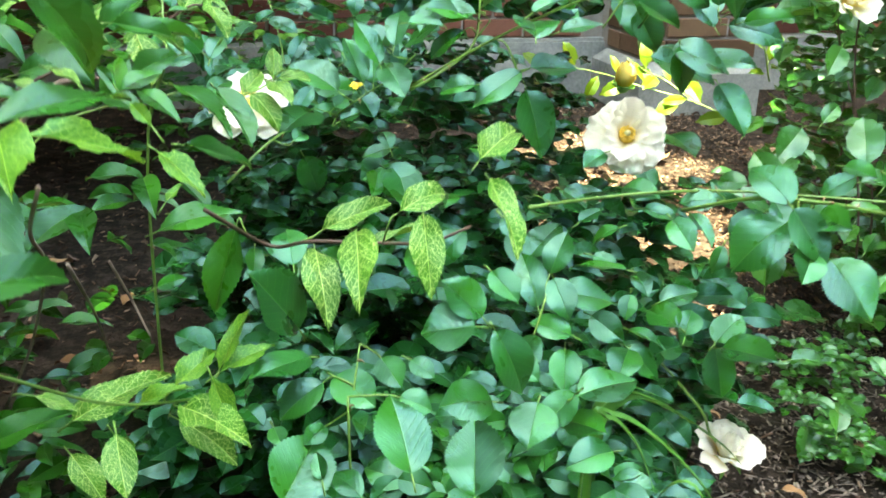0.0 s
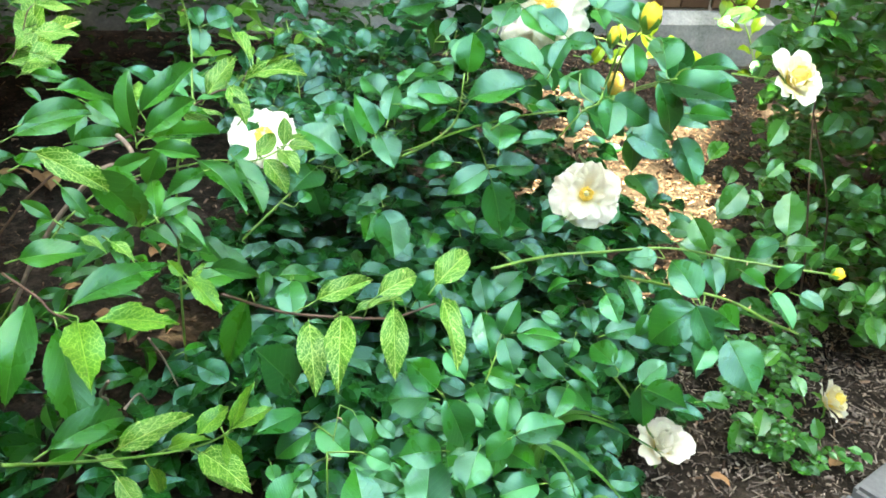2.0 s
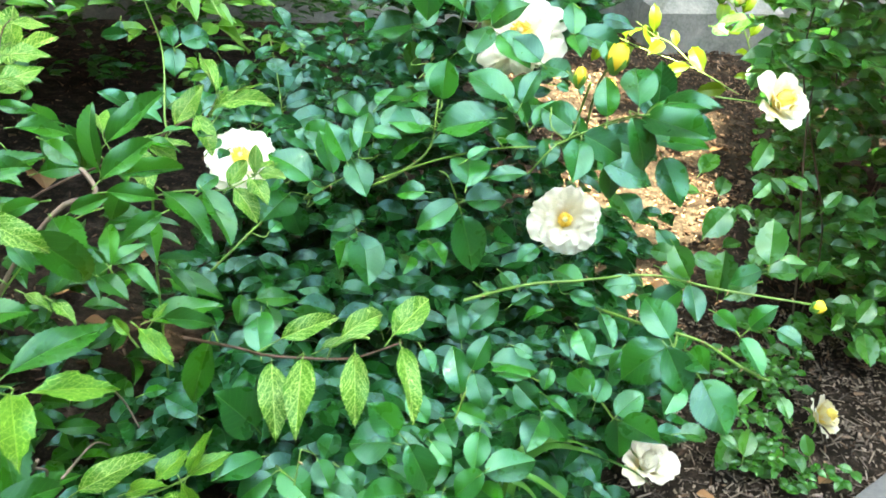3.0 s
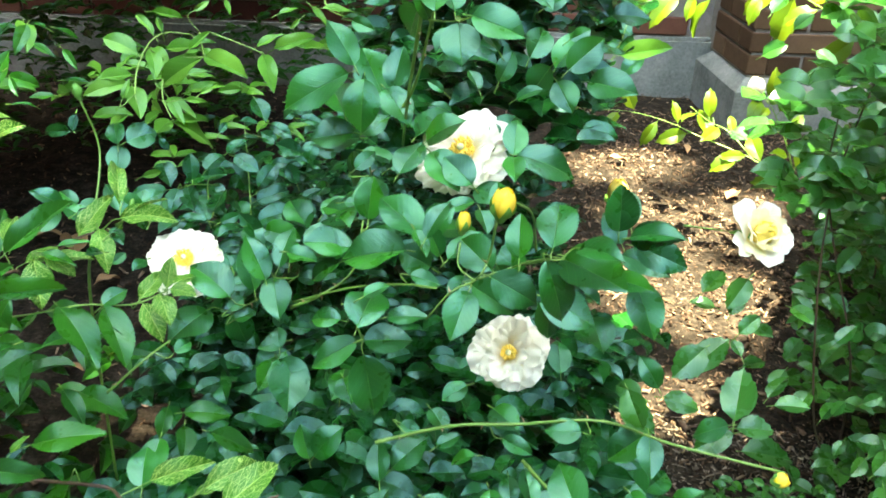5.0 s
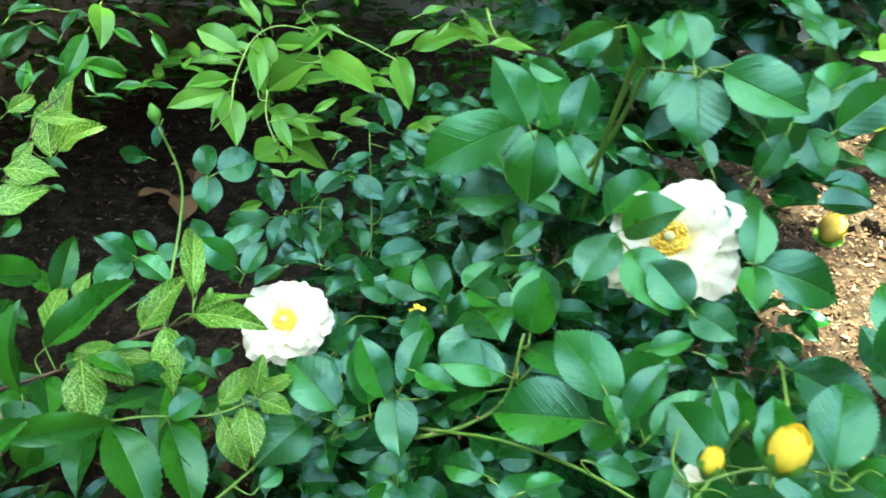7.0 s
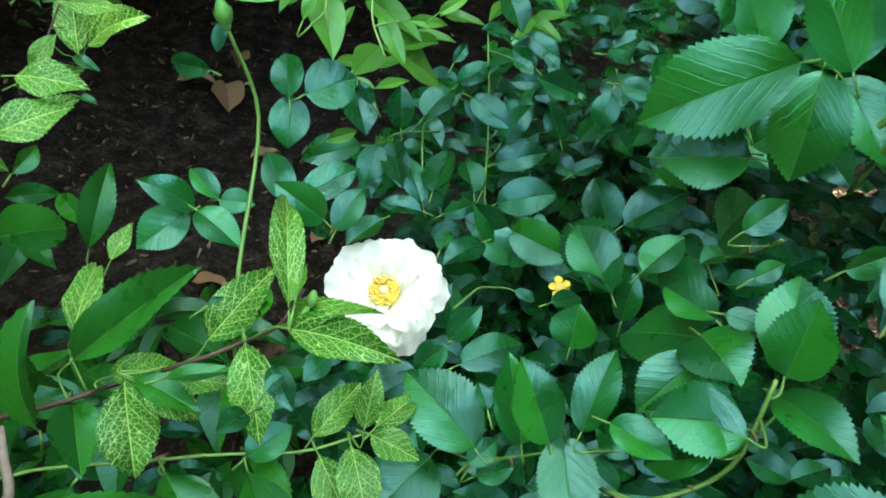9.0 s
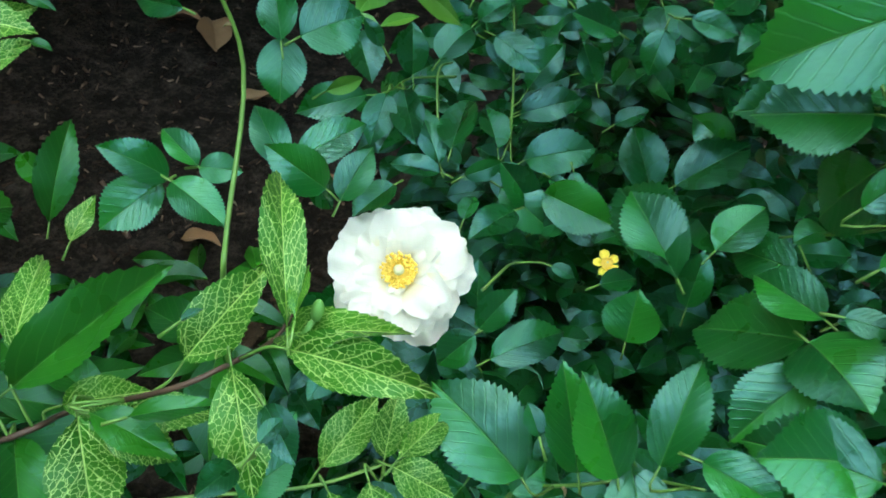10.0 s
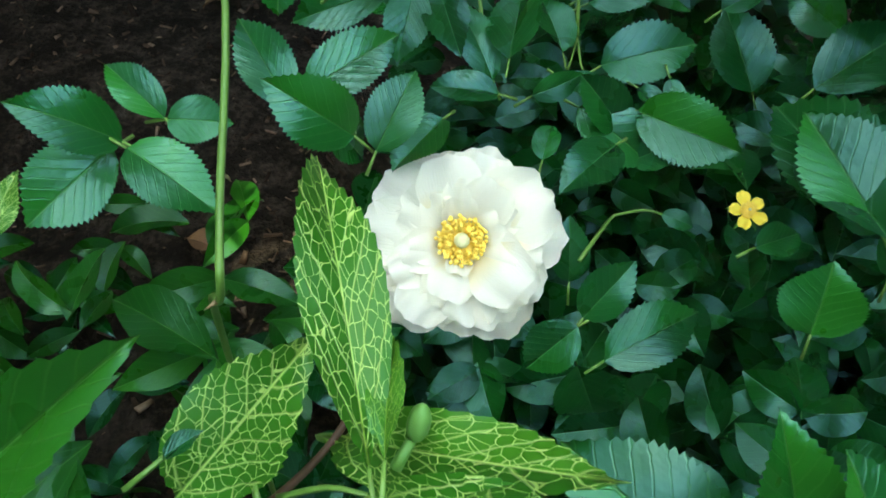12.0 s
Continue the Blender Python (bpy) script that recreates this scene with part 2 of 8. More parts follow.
# ---- building blocks ----
def link(name, bm, mat, parent=None, label="", smooth=True):
    mesh = bpy.data.meshes.new(name)
    bm.to_mesh(mesh)
    bm.free()
    mesh.materials.append(mat)
    if smooth:
        mesh.polygons.foreach_set("use_smooth", [True] * len(mesh.polygons))
    ob = new(name, mesh)
    ob.parent = parent
    return tagged(ob, label)


def part(name, bm, mat, parent, label=""):
    return link(name, bm, mat, parent, label)


def box(bm, lo, hi, m=Matrix()):
    g = bmesh.ops.create_cube(bm, size=1.0)["verts"]
    c, s = [(a + b) / 2 for a, b in zip(lo, hi)], [b - a for a, b in zip(lo, hi)]
    for v in g:
        v.co = m @ Vector((c[0] + v.co.x * s[0], c[1] + v.co.y * s[1], c[2] + v.co.z * s[2]))
    return g


def smooth_line(points, steps=5):
    """A rounded line through a few places."""
    p = [Vector(q) for q in points]
    if len(p) < 3:
        return p
    p = [2 * p[0] - p[1], *p, 2 * p[-1] - p[-2]]
    out = []
    for a, b, c, d in zip(p, p[1:], p[2:], p[3:]):
        for i in range(steps):
            t = i / steps
            out.append(0.5 * (2 * b + (c - a) * t + (2 * a - 5 * b + 4 * c - d) * t * t + (3 * b - a - 3 * c + d) * t ** 3))
    return out + [p[-2]]


def tube(bm, points, r0, r1, sides=6, steps=5):
    """A tapered stem along a rounded line."""
    line = smooth_line(points, steps)
    rings, turn = [], None
    for i, p in enumerate(line):
        ahead = (line[min(i + 1, len(line) - 1)] - line[max(i - 1, 0)]).normalized()
        side = ahead.orthogonal().normalized() if turn is None else (turn - ahead * turn.dot(ahead)).normalized()
        turn, up = side, ahead.cross(side)
        r = r0 + (r1 - r0) * i / (len(line) - 1)
        rings.append([bm.verts.new(p + r * (math.cos(a) * side + math.sin(a) * up)) for a in (2 * math.pi * k / sides for k in range(sides))])
    for a, b in zip(rings, rings[1:]):
        for k in range(sides):
            bm.faces.new((a[k], a[(k + 1) % sides], b[(k + 1) % sides], b[k]))
    bm.faces.new(rings[0][::-1])
    bm.faces.new(rings[-1])
    return line


def blade_profile(shape, v):
    """Half the width of a leaf at v along it, as a share of its greatest half width."""
    if shape == "rose":
        return math.sin(math.pi * v ** 0.86) ** (0.58 + 0.50 * v * v)
    if shape == "lance":
        return math.sin(math.pi * v ** 0.86) ** 0.95
    return math.sin(math.pi * v ** 0.82) ** 0.85


def leaf_points(shape, seed, seg=9, teeth=0.05, fold=0.25, droop=0.12, wave=0.03, cols=2):
    """Vertices, faces and surface coordinates of a leaf of length 1 and width 1, from its base along y."""
    rnd = random.Random(seed)
    ph, tw = rnd.uniform(0, 6), rnd.uniform(-0.25, 0.25)
    verts, faces, uvs = [], [], []
    n = 2 * cols + 1
    for i in range(seg + 1):
        v = i / seg
        w = 0.5 * blade_profile(shape, v) if 0 < i < seg else (0.02 if i == 0 else 0.0)
        for k in range(n):
            s = (k - cols) / cols
            x = s * w
            y = v
            if abs(s) == 1 and 0 < i < seg:
                y += (0.55 if i % 2 else -0.15) / seg if teeth else 0
                x *= 1 + (teeth if i % 2 else -teeth * 0.6)
            z = fold * abs(x) + droop * v * (1 - v) * 1.6 - fold * 0.9 * x * x - 0.05 * droop * v ** 4
            z += wave * math.sin(9 * v + ph + s) * abs(s) + tw * x * v
            verts.append((x, y, z))
            uvs.append((x, v))
    for i in range(seg):
        for k in range(n - 1):
            a = i * n + k
            faces.append((a, a + 1, a + n + 1, a + n))
    return verts, faces, uvs


def crease(mesh, uvs):
    """Marks the midrib as a sharp fold."""
    ends = np.empty(2 * len(mesh.edges), int)
    mesh.edges.foreach_get("vertices", ends)
    middle = np.abs(np.array(uvs, float)[:, 0]) < 1e-5
    sharp = mesh.attributes.new("sharp_edge", "BOOLEAN", "EDGE")
    sharp.data.foreach_set("value", middle[ends].reshape(-1, 2).all(axis=1))


def leaf_mesh(name, mat, *args, **kw):
    verts, faces, uvs = leaf_points(*args, **kw)
    mesh = bpy.data.meshes.new(name)
    mesh.from_pydata(verts, [], faces)
    crease(mesh, uvs)
    layer = mesh.uv_layers.new(name="UVMap")
    for loop in mesh.loops:
        layer.data[loop.index].uv = uvs[loop.vertex_index]
    mesh.polygons.foreach_set("use_smooth", [True] * len(mesh.polygons))
    mesh.materials.append(mat)
    return mesh


def leaf_matrix(base, tip, normal, width):
    """Where a leaf of length 1 lies that runs from base to tip with that normal and width in metres."""
    base, tip = Vector(base), Vector(tip)
    y = tip - base
    size = y.length
    y.normalize()
    z = (Vector(normal) - y * Vector(normal).dot(y)).normalized()
    x = y.cross(z)
    m = Matrix((x * width, y * size, z * size)).transposed().to_4x4()
    m.translation = base
    return m


def many(name, mat, items, parent=None, label="", kind=""):
    """One mesh out of many small shapes: items are (verts, faces, uvs, matrix)."""
    V, Fc, U, at = [], [], [], 0
    for verts, faces, uvs, m in items:
        a = np.array(verts) @ np.array(m.to_3x3()).T + np.array(m.translation)
        V.append(a)
        Fc += [tuple(i + at for i in f) for f in faces]
        U += uvs
        at += len(verts)
    mesh = bpy.data.meshes.new(name)
    mesh.from_pydata(np.concatenate(V).tolist(), [], Fc)
    crease(mesh, U)
    idx = np.empty(len(mesh.loops), int)
    mesh.loops.foreach_get("vertex_index", idx)
    layer = mesh.uv_layers.new(name="UVMap")
    layer.data.foreach_set("uv", np.array(U, float)[idx].ravel())
    mesh.polygons.foreach_set("use_smooth", [True] * len(mesh.polygons))
    mesh.materials.append(mat)
    ob = new(name, mesh)
    ob.parent = parent
    return tagged(ob, label, kind=kind)


def plant(name, label, category, x, y, group=""):
    ob = new(name)
    ob.location = (x, y, 0)
    return tagged(ob, label, category, group)


class Bush:
    """A bush whose parts hang on one Empty at its foot; places are given in the world."""

    def __init__(self, ob):
        self.ob, self.home = ob, Matrix.Translation(ob.location).inverted()
        self.canes, self.leaves, self.loose, self.stalks = [], [], [], bmesh.new()

    def put(self, name, mesh, m, label=""):
        o = new(name, mesh)
        o.parent, o.matrix_basis = self.ob, self.home @ m
        return tagged(o, label)

    def cane(self, points, r0, r1, mat, name="cane", thorns=0, label=""):
        bm = bmesh.new()
        line = tube(bm, points, r0, r1)
        bm.transform(self.home)
        ob = part(name, bm, mat, self.ob, label)
        self.canes += line
        if name == "cane" and points[0][2] > 0.06:
            self.loose.append((min(line[0], line[-1], key=lambda p: p.z), r0))
        rnd = random.Random(len(self.canes))
        for i in range(thorns):
            k = int((i + 0.5) / thorns * (len(line) - 1))
            ahead = (line[k + 1] - line[k]).normalized()
            out = Matrix.Rotation(rnd.uniform(0, 6.28), 3, ahead) @ ahead.orthogonal().normalized()
            p = line[k].lerp(line[k + 1], rnd.random())
            tb = bmesh.new()
            tube(tb, [p, p + 0.0028 * out, p + 0.0052 * out - 0.0016 * ahead], 0.0012, 0.0001, 5, 2)
            tb.transform(self.home)
            part("thorn", tb, THORN, ob)
        return line

    def leaf(self, meshes, base, tip, normal, width, name="leaf", stalk=True):
        base, tip = Vector(base), Vector(tip)
        rnd = random.Random(int(base.x * 1e4) * 7 + int(tip.z * 1e4))
        self.put(name, rnd.choice(meshes), leaf_matrix(base, tip, normal, width))
        self.leaves.append((base + tip) / 2)
        if stalk:
            self.stalk(base, tip)

    def stalk(self, base, tip, reach=0.022):
        """A thin stalk from a leaf back to the nearest cane."""
        back = base + (base - tip).normalized() * 0.008 - Vector((0, 0, 0.002))
        near = min(self.canes, key=lambda p: (p - back).length, default=None)
        end = [near] if near is not None and (near - back).length < reach else []
        tube(self.stalks, [base, back] + end, 0.0005, 0.0007, 4, 3)

    def root(self, spread=0.05):
        """Stems from the bush's foot up to the canes that begin in the air."""
        foot = Vector(self.ob.location)
        for i, (end, r) in enumerate(self.loose[:]):
            start = foot + spread * Vector((math.cos(2.4 * i), math.sin(2.4 * i), 0)) - Vector((0, 0, 0.02))
            if end.z > 0.30 or any((end - other).length < 0.07 for other, _ in self.loose[:i]):
                continue
            low = end.lerp(start, 0.4)
            low.z = end.z * 0.3
            self.cane([start, low, end], r * 1.2, r * 0.9, CANE, "stem")

    def finish(self, mat=None):
        self.stalks.transform(self.home)
        if len(self.stalks.verts):
            tagged(part("leaf_stalk", self.stalks, mat or CANE, self.ob), kind="stuff")


ROSE_MESHES = [leaf_mesh("rose_leaf", ROSE_LEAF, "rose", s, seg=43, teeth=0.06, fold=0.72 * f, droop=d, wave=0.025) for s, f, d in ((1, 0.45, 0.10), (2, 0.30, 0.18), (3, 0.60, 0.06), (4, 0.20, 0.12), (5, 0.40, 0.24))]
SHADE_MESHES = [leaf_mesh("shaded_rose_leaf", SHADE_LEAF, "rose", s, seg=33, teeth=0.055, fold=0.75 * f, droop=d, wave=0.025) for s, f, d in ((6, 0.45, 0.10), (7, 0.30, 0.18), (8, 0.55, 0.06), (9, 0.2, 0.16))]
SMALL_MESHES = [leaf_mesh("small_rose_leaf", SMALL_LEAF, "rose", s, seg=13, teeth=0.04, fold=f, droop=d, wave=0.025) for s, f, d in ((6, 0.45, 0.10), (7, 0.30, 0.18), (8, 0.2, 0.16))]
LANCE_MESHES = [leaf_mesh("shrub_leaf", LANCE_LEAF, "lance", s, seg=31, teeth=0.045, fold=f, droop=d, wave=0.03) for s, f, d in ((1, 0.30, 0.16), (2, 0.20, 0.26), (3, 0.45, 0.10), (4, 0.25, 0.34))]
NET_MESHES = [leaf_mesh("netted_leaf", NET_LEAF, "lance", s, seg=35, teeth=0.03, fold=f, droop=d, wave=0.05) for s, f, d in ((1, 0.25, 0.16), (2, 0.15, 0.22), (3, 0.35, 0.10), (4, 0.25, 0.28))]
YOUNG_MESHES = [leaf_mesh("young_leaf", YOUNG_LEAF, "lance", s, seg=11, teeth=0.03, fold=f, droop=d, wave=0.05) for s, f, d in ((1, 0.5, 0.1), (2, 0.35, 0.2))]
LIME_MESHES = [leaf_mesh("lime_leaf", LIME_LEAF, "lime", s, seg=9, teeth=0.0, fold=f, droop=d, wave=0.03) for s, f, d in ((1, 0.30, 0.14), (2, 0.2, 0.24), (3, 0.4, 0.08))]
FERN_MESHES = [leaf_mesh("narrow_leaf", LANCE_LEAF, "lime", s, seg=9, teeth=0.0, fold=f, droop=d, wave=0.03) for s, f, d in ((4, 0.30, 0.14), (5, 0.2, 0.24), (6, 0.4, 0.08))]
GLOW_MESHES = [leaf_mesh("sunlit_leaf", GLOW_LEAF, "rose", s, seg=9, teeth=0.02, fold=f, droop=d, wave=0.03) for s, f, d in ((4, 0.30, 0.14), (5, 0.2, 0.24))]

# ---- ground, path, house wall ----
def ground_height(x, y):
    near = max(0.0, 1 - math.hypot(x, y - 1.6) / 6)
    return near * (0.018 * noise.noise((x * 3.1, y * 3.1, 0.3)) + 0.010 * noise.noise((x * 11, y * 11, 4.0)))


def build_ground():
    bm = bmesh.new()
    xs = [-300, -60, -15, -5] + [round(-2.4 + 0.05 * i, 3) for i in range(97)] + [5, 15, 60, 300]
    ys = [-300, -60, -15, -5] + [round(-1.4 + 0.05 * i, 3) for i in range(101)] + [8, 15, 60, 300]
    grid = [[bm.verts.new((x, y, ground_height(x, y))) for x in xs] for y in ys]
    for a, b in zip(grid, grid[1:]):
        for i in range(len(xs) - 1):
            bm.faces.new((a[i], a[i + 1], b[i + 1], b[i]))
    ob = link("ground", bm, SOIL)
    tagged(ob, "dark brown mulched soil of the flower bed", "ground", kind="structure")


def chip_shape(rnd):
    w, t = rnd.uniform(0.15, 0.5), rnd.uniform(0.10, 0.24)
    v = []
    for z in (-t, t):
        for x, y in ((-0.5, -w), (0.5, -w * rnd.uniform(0.2, 1)), (0.5, w * rnd.uniform(0.2, 1)), (-0.5, w)):
            v.append((x * rnd.uniform(0.8, 1.1), y * 0.5, z * 0.5))
    f = [(3, 2, 1, 0), (4, 5, 6, 7), (0, 1, 5, 4), (1, 2, 6, 5), (2, 3, 7, 6), (3, 0, 4, 7)]
    return v, f, [(0, 0)] * 8


def build_mulch():
    rnd = random.Random(5)
    shapes = [chip_shape(rnd) for _ in range(12)]
    items = []
    for i in range(24000):
        x, y = (rnd.uniform(-1.5, 1.3), rnd.uniform(0.55, 3.3)) if i < 13000 else (rnd.uniform(0.1, 0.85), rnd.uniform(1.2, 3.0))
        s = rnd.choice((0.005, 0.007, 0.010, 0.014)) * rnd.uniform(0.6, 1.3)
        m = Matrix.Translation((x, y, ground_height(x, y) + rnd.uniform(-0.001, 0.009))) @ Euler((rnd.gauss(0, 0.4), rnd.gauss(0, 0.45), rnd.uniform(0, 6.3))).to_matrix().to_4x4() @ Matrix.Scale(s, 4)
        items.append((*rnd.choice(shapes), m))
    tagged(many("bark_mulch", CHIP, items), "shredded brown bark mulch scattered over the soil", "mulch", kind="stuff")
    # straw, torn bark and crumbs over the open soil beside the path
    litter = []
    for i in range(7200):
        x, y = rnd.uniform(0.14, 0.95), rnd.uniform(0.62, 1.35)
        long = i % 4 == 0
        s = rnd.uniform(0.010, 0.030) if long else rnd.uniform(0.003, 0.009)
        m = Matrix.Translation((x, y, ground_height(x, y) + rnd.uniform(0.0, 0.006))) @ Euler((rnd.gauss(0, 0.3), rnd.gauss(0, 0.2 if long else 0.5), rnd.uniform(0, 6.3))).to_matrix().to_4x4() @ Matrix.Diagonal((s, s * (0.22 if long else 1.1), s * (0.25 if long else 1.6), 1))
        litter.append((*rnd.choice(shapes), m))
    tagged(many("garden_litter", LITTER, litter), "dry straw and grey crumbs lying on the soil", "litter", kind="stuff")


WALL_AT, WALL_TURN = Matrix.Translation((0.50, 3.22, 0)), math.atan2(0.24, 0.97)
WALL = WALL_AT @ Matrix.Rotation(WALL_TURN, 4, "Z")


def build_wall():
    # Along x from the pier's inner corner; the bricks' outer face lies at y = 0, the pier stands proud of it.
    bm = bmesh.new()
    box(bm, (-5, -0.02, -0.3), (4, 0.28, 0.20))
    bmesh.ops.bevel(bm, geom=[e for e in bm.edges if all(v.co.z > 0.19 and v.co.y < 0 for v in e.verts)], offset=0.012, segments=2, affect="EDGES")
    bm.transform(WALL)
    tagged(link("wall_foundation", bm, CONCRETE, smooth=False), "weathered grey concrete foundation of the house wall", "wall", kind="structure")
    bm = bmesh.new()
    box(bm, (-5, 0.012, 0.20), (4, 0.26, 6.0))
    bm.transform(WALL)
    wall = tagged(link("wall_house", bm, MORTAR, smooth=False), "red-brown brick house wall with pale mortar joints", "wall", kind="structure")
    bm = bmesh.new()
    box(bm, (0.0, -0.40, -0.3), (0.42, -0.02, 0.17))
    bmesh.ops.bevel(bm, geom=[e for e in bm.edges if all(v.co.z > 0.16 for v in e.verts)], offset=0.035, segments=1, affect="EDGES")
    bm.transform(WALL)
    tagged(link("pier_foundation", bm, CONCRETE, smooth=False), "grey concrete plinth under the brick pier", "pier", kind="structure")
    bm = bmesh.new()
    box(bm, (0.042, -0.358, 0.17), (0.39, 0.01, 6.0))
    bm.transform(WALL)
    pier = tagged(link("pier_brick", bm, MORTAR, smooth=False), "brick pier standing against the house wall", "pier", kind="structure")
    # unseen plain walls, added to keep low sky light off the bed
    for name, lo, hi in (("wall_south", (-4.0, -4.1, -0.3), (4.0, -3.8, 3.7)), ("wall_west", (-3.3, -3.8, -0.3), (-3.0, 2.4, 4.4)), ("wall_east", (3.0, -3.8, -0.3), (3.3, 4.0, 3.6))):
        bm = bmesh.new()
        box(bm, lo, hi)
        tagged(link(name, bm, BRICK, smooth=False), "unseen plain dark brick wall added to block low sky light", "wall", kind="structure")
    return wall, pier


def brick_mesh(length, mat, high=0.057, deep=0.06):
    bm = bmesh.new()
    box(bm, (0, 0, 0), (length, deep, high))
    bmesh.ops.bevel(bm, geom=bm.edges[:], offset=0.003, segments=1, affect="EDGES")
    mesh = bpy.data.meshes.new("brick")
    bm.to_mesh(mesh)
    bm.free()
    mesh.materials.append(mat)
    return mesh


def lay_bricks(wall, pier):
    rnd = random.Random(3)
    full, brown, head = brick_mesh(0.203, BRICK), brick_mesh(0.203, PIER_BRICK), brick_mesh(0.097, PIER_BRICK)
    for row in range(9):
        z = 0.205 + row * 0.067
        for i in range(-6, 2):
            x = i * 0.213 + (0.106 if row % 2 else 0) - 0.03
            if -0.23 < x - 0.0 and x < 0.42:
                continue
            o = new("brick", full)
            o.parent = wall
            o.matrix_basis = WALL @ pose(x, rnd.uniform(-0.002, 0.002), z, 0, rnd.gauss(0, 0.15), rnd.gauss(0, 0.2))
        for face in ("side", "front"):
            z = 0.180 + row * 0.067
            y = -0.365 if face == "side" else 0.036
            end = 0.0 if face == "side" else 0.395
            k = 0
            while y < end - 0.05:
                short = (row + (face == "front")) % 2 and k == 0
                size = 0.097 if short or y + 0.203 > end + 0.02 else 0.203
                o = new("brick", head if size < 0.1 else brown)
                o.parent = pier
                if face == "side":
                    o.matrix_basis = WALL @ pose(0.034 + rnd.uniform(-0.002, 0.002), y + size, z, 0, 0, -90)
                else:
                    o.matrix_basis = WALL @ pose(y + 0.06, -0.366 + rnd.uniform(-0.002, 0.002), z, 0, 0, 0)
                y += size + 0.010
                k += 1


def lay_far_bricks(wall, pier):
    """The courses out of reach: one mesh each on the wall and on the pier."""
    shape = [(x, y, z) for z in (0, 0.057) for x, y in ((0, 0), (0.203, 0), (0.203, 0.06), (0, 0.06))]
    faces = [(3, 2, 1, 0), (4, 5, 6, 7), (0, 1, 5, 4), (1, 2, 6, 5), (2, 3, 7, 6), (3, 0, 4, 7)]
    flat, rnd, far, high = [(0, 0)] * 8, random.Random(4), [], []
    for row in range(86):
        for i in range(-23, 18):
            x = i * 0.213 + (0.106 if row % 2 else 0) - 0.03
            if -0.23 < x < 0.42 or row < 9 and -6 <= i < 2:
                continue
            far.append((shape, faces, flat, WALL @ pose(x, rnd.uniform(-0.002, 0.002), 0.205 + row * 0.067)))
        for k in range(2 if row > 8 else 0):
            shift = 0.05 if row % 2 else 0.0
            z = 0.180 + row * 0.067
            high.append((shape, faces, flat, WALL @ pose(0.034, -0.16 + 0.20 * k - shift, z, 0, 0, -90)))
            high.append((shape, faces, flat, WALL @ pose(0.40, -0.36 + 0.20 * k - shift + 0.05, z, 0, 0, 90)))
            high.append((shape, faces, flat, WALL @ pose(0.036 + 0.18 * k, -0.366, z) @ Matrix.Diagonal((0.86, 1, 1, 1))))
    for ob, mat, items in ((wall, BRICK, far), (pier, PIER_BRICK, high)):
        many("brickwork", mat, items, ob, kind="stuff").data.polygons.foreach_set("use_smooth", [False] * 6 * len(items))


def build_path():
    # The stone edge of a path: its near corner and the way its edge runs.
    turn = Matrix.Translation((0.53, 0.836, 0)) @ Matrix.Rotation(math.atan2(0.66, 0.75), 4, "Z")
    bm = bmesh.new()
    for i in range(-3, 4):
        box(bm, (0.02 + i * 0.60, -0.60, -0.05), (0.605 + i * 0.60, -0.004, 0.030))
    bmesh.ops.bevel(bm, geom=bm.edges[:], offset=0.006, segments=2, affect="EDGES")
    bm.transform(turn)
    tagged(link("path", bm, STONE, smooth=False), "grey stone slabs edging the flower bed", "path", kind="structure")


def build_fallen_leaves():
    mesh = leaf_mesh("fallen_leaf", DEAD_LEAF, "rose", 21, seg=13, teeth=0.0, fold=0.45, droop=0.25, wave=0.05)
    for x, y, turn, size in ((-0.93, 1.62, 0.4, 0.07), (-0.80, 1.58, 2.2, 0.09), (-0.66, 1.50, 4.0, 0.05), (-0.90, 1.78, 5.2, 0.06), (-0.52, 1.34, 1.1, 0.05), (-0.50, 1.12, 3.0, 0.045), (-0.62, 1.20, 0.2, 0.05), (0.50, 0.93, 1.9, 0.030), (0.54, 0.90, 0.5, 0.034), (0.34, 1.00, 2.7, 0.035), (0.33, 0.80, 4.4, 0.034), (0.37, 0.86, 5.6, 0.028), (0.02, 1.42, 0.9, 0.05), (0.05, 1.48, 3.6, 0.06), (0.40, 1.35, 2.0, 0.05), (0.55, 2.30, 1.0, 0.06), (0.30, 2.45, 3.1, 0.06), (0.45, 2.65, 5.0, 0.06), (0.62, 2.05, 0.1, 0.05), (0.25, 1.80, 4.1, 0.05), (-0.30, 2.60, 2.0, 0.06), (0.10, 2.80, 0.7, 0.06)):
        o = new("fallen_leaf", mesh)
        base = Vector((x, y, ground_height(x, y) + 0.012))
        o.matrix_basis = leaf_matrix(base, base + size * Vector((math.cos(turn), math.sin(turn), 0.05)), (0.2 * math.sin(turn * 3), 0.2, 1), size * 0.6)
        tagged(o, "dry curled brown leaf lying on the mulch", "leaf", "fallen leaves on the mulch")


build_ground()
build_mulch()
build_fallen_leaves()
house_wall, house_pier = build_wall()
build_path()

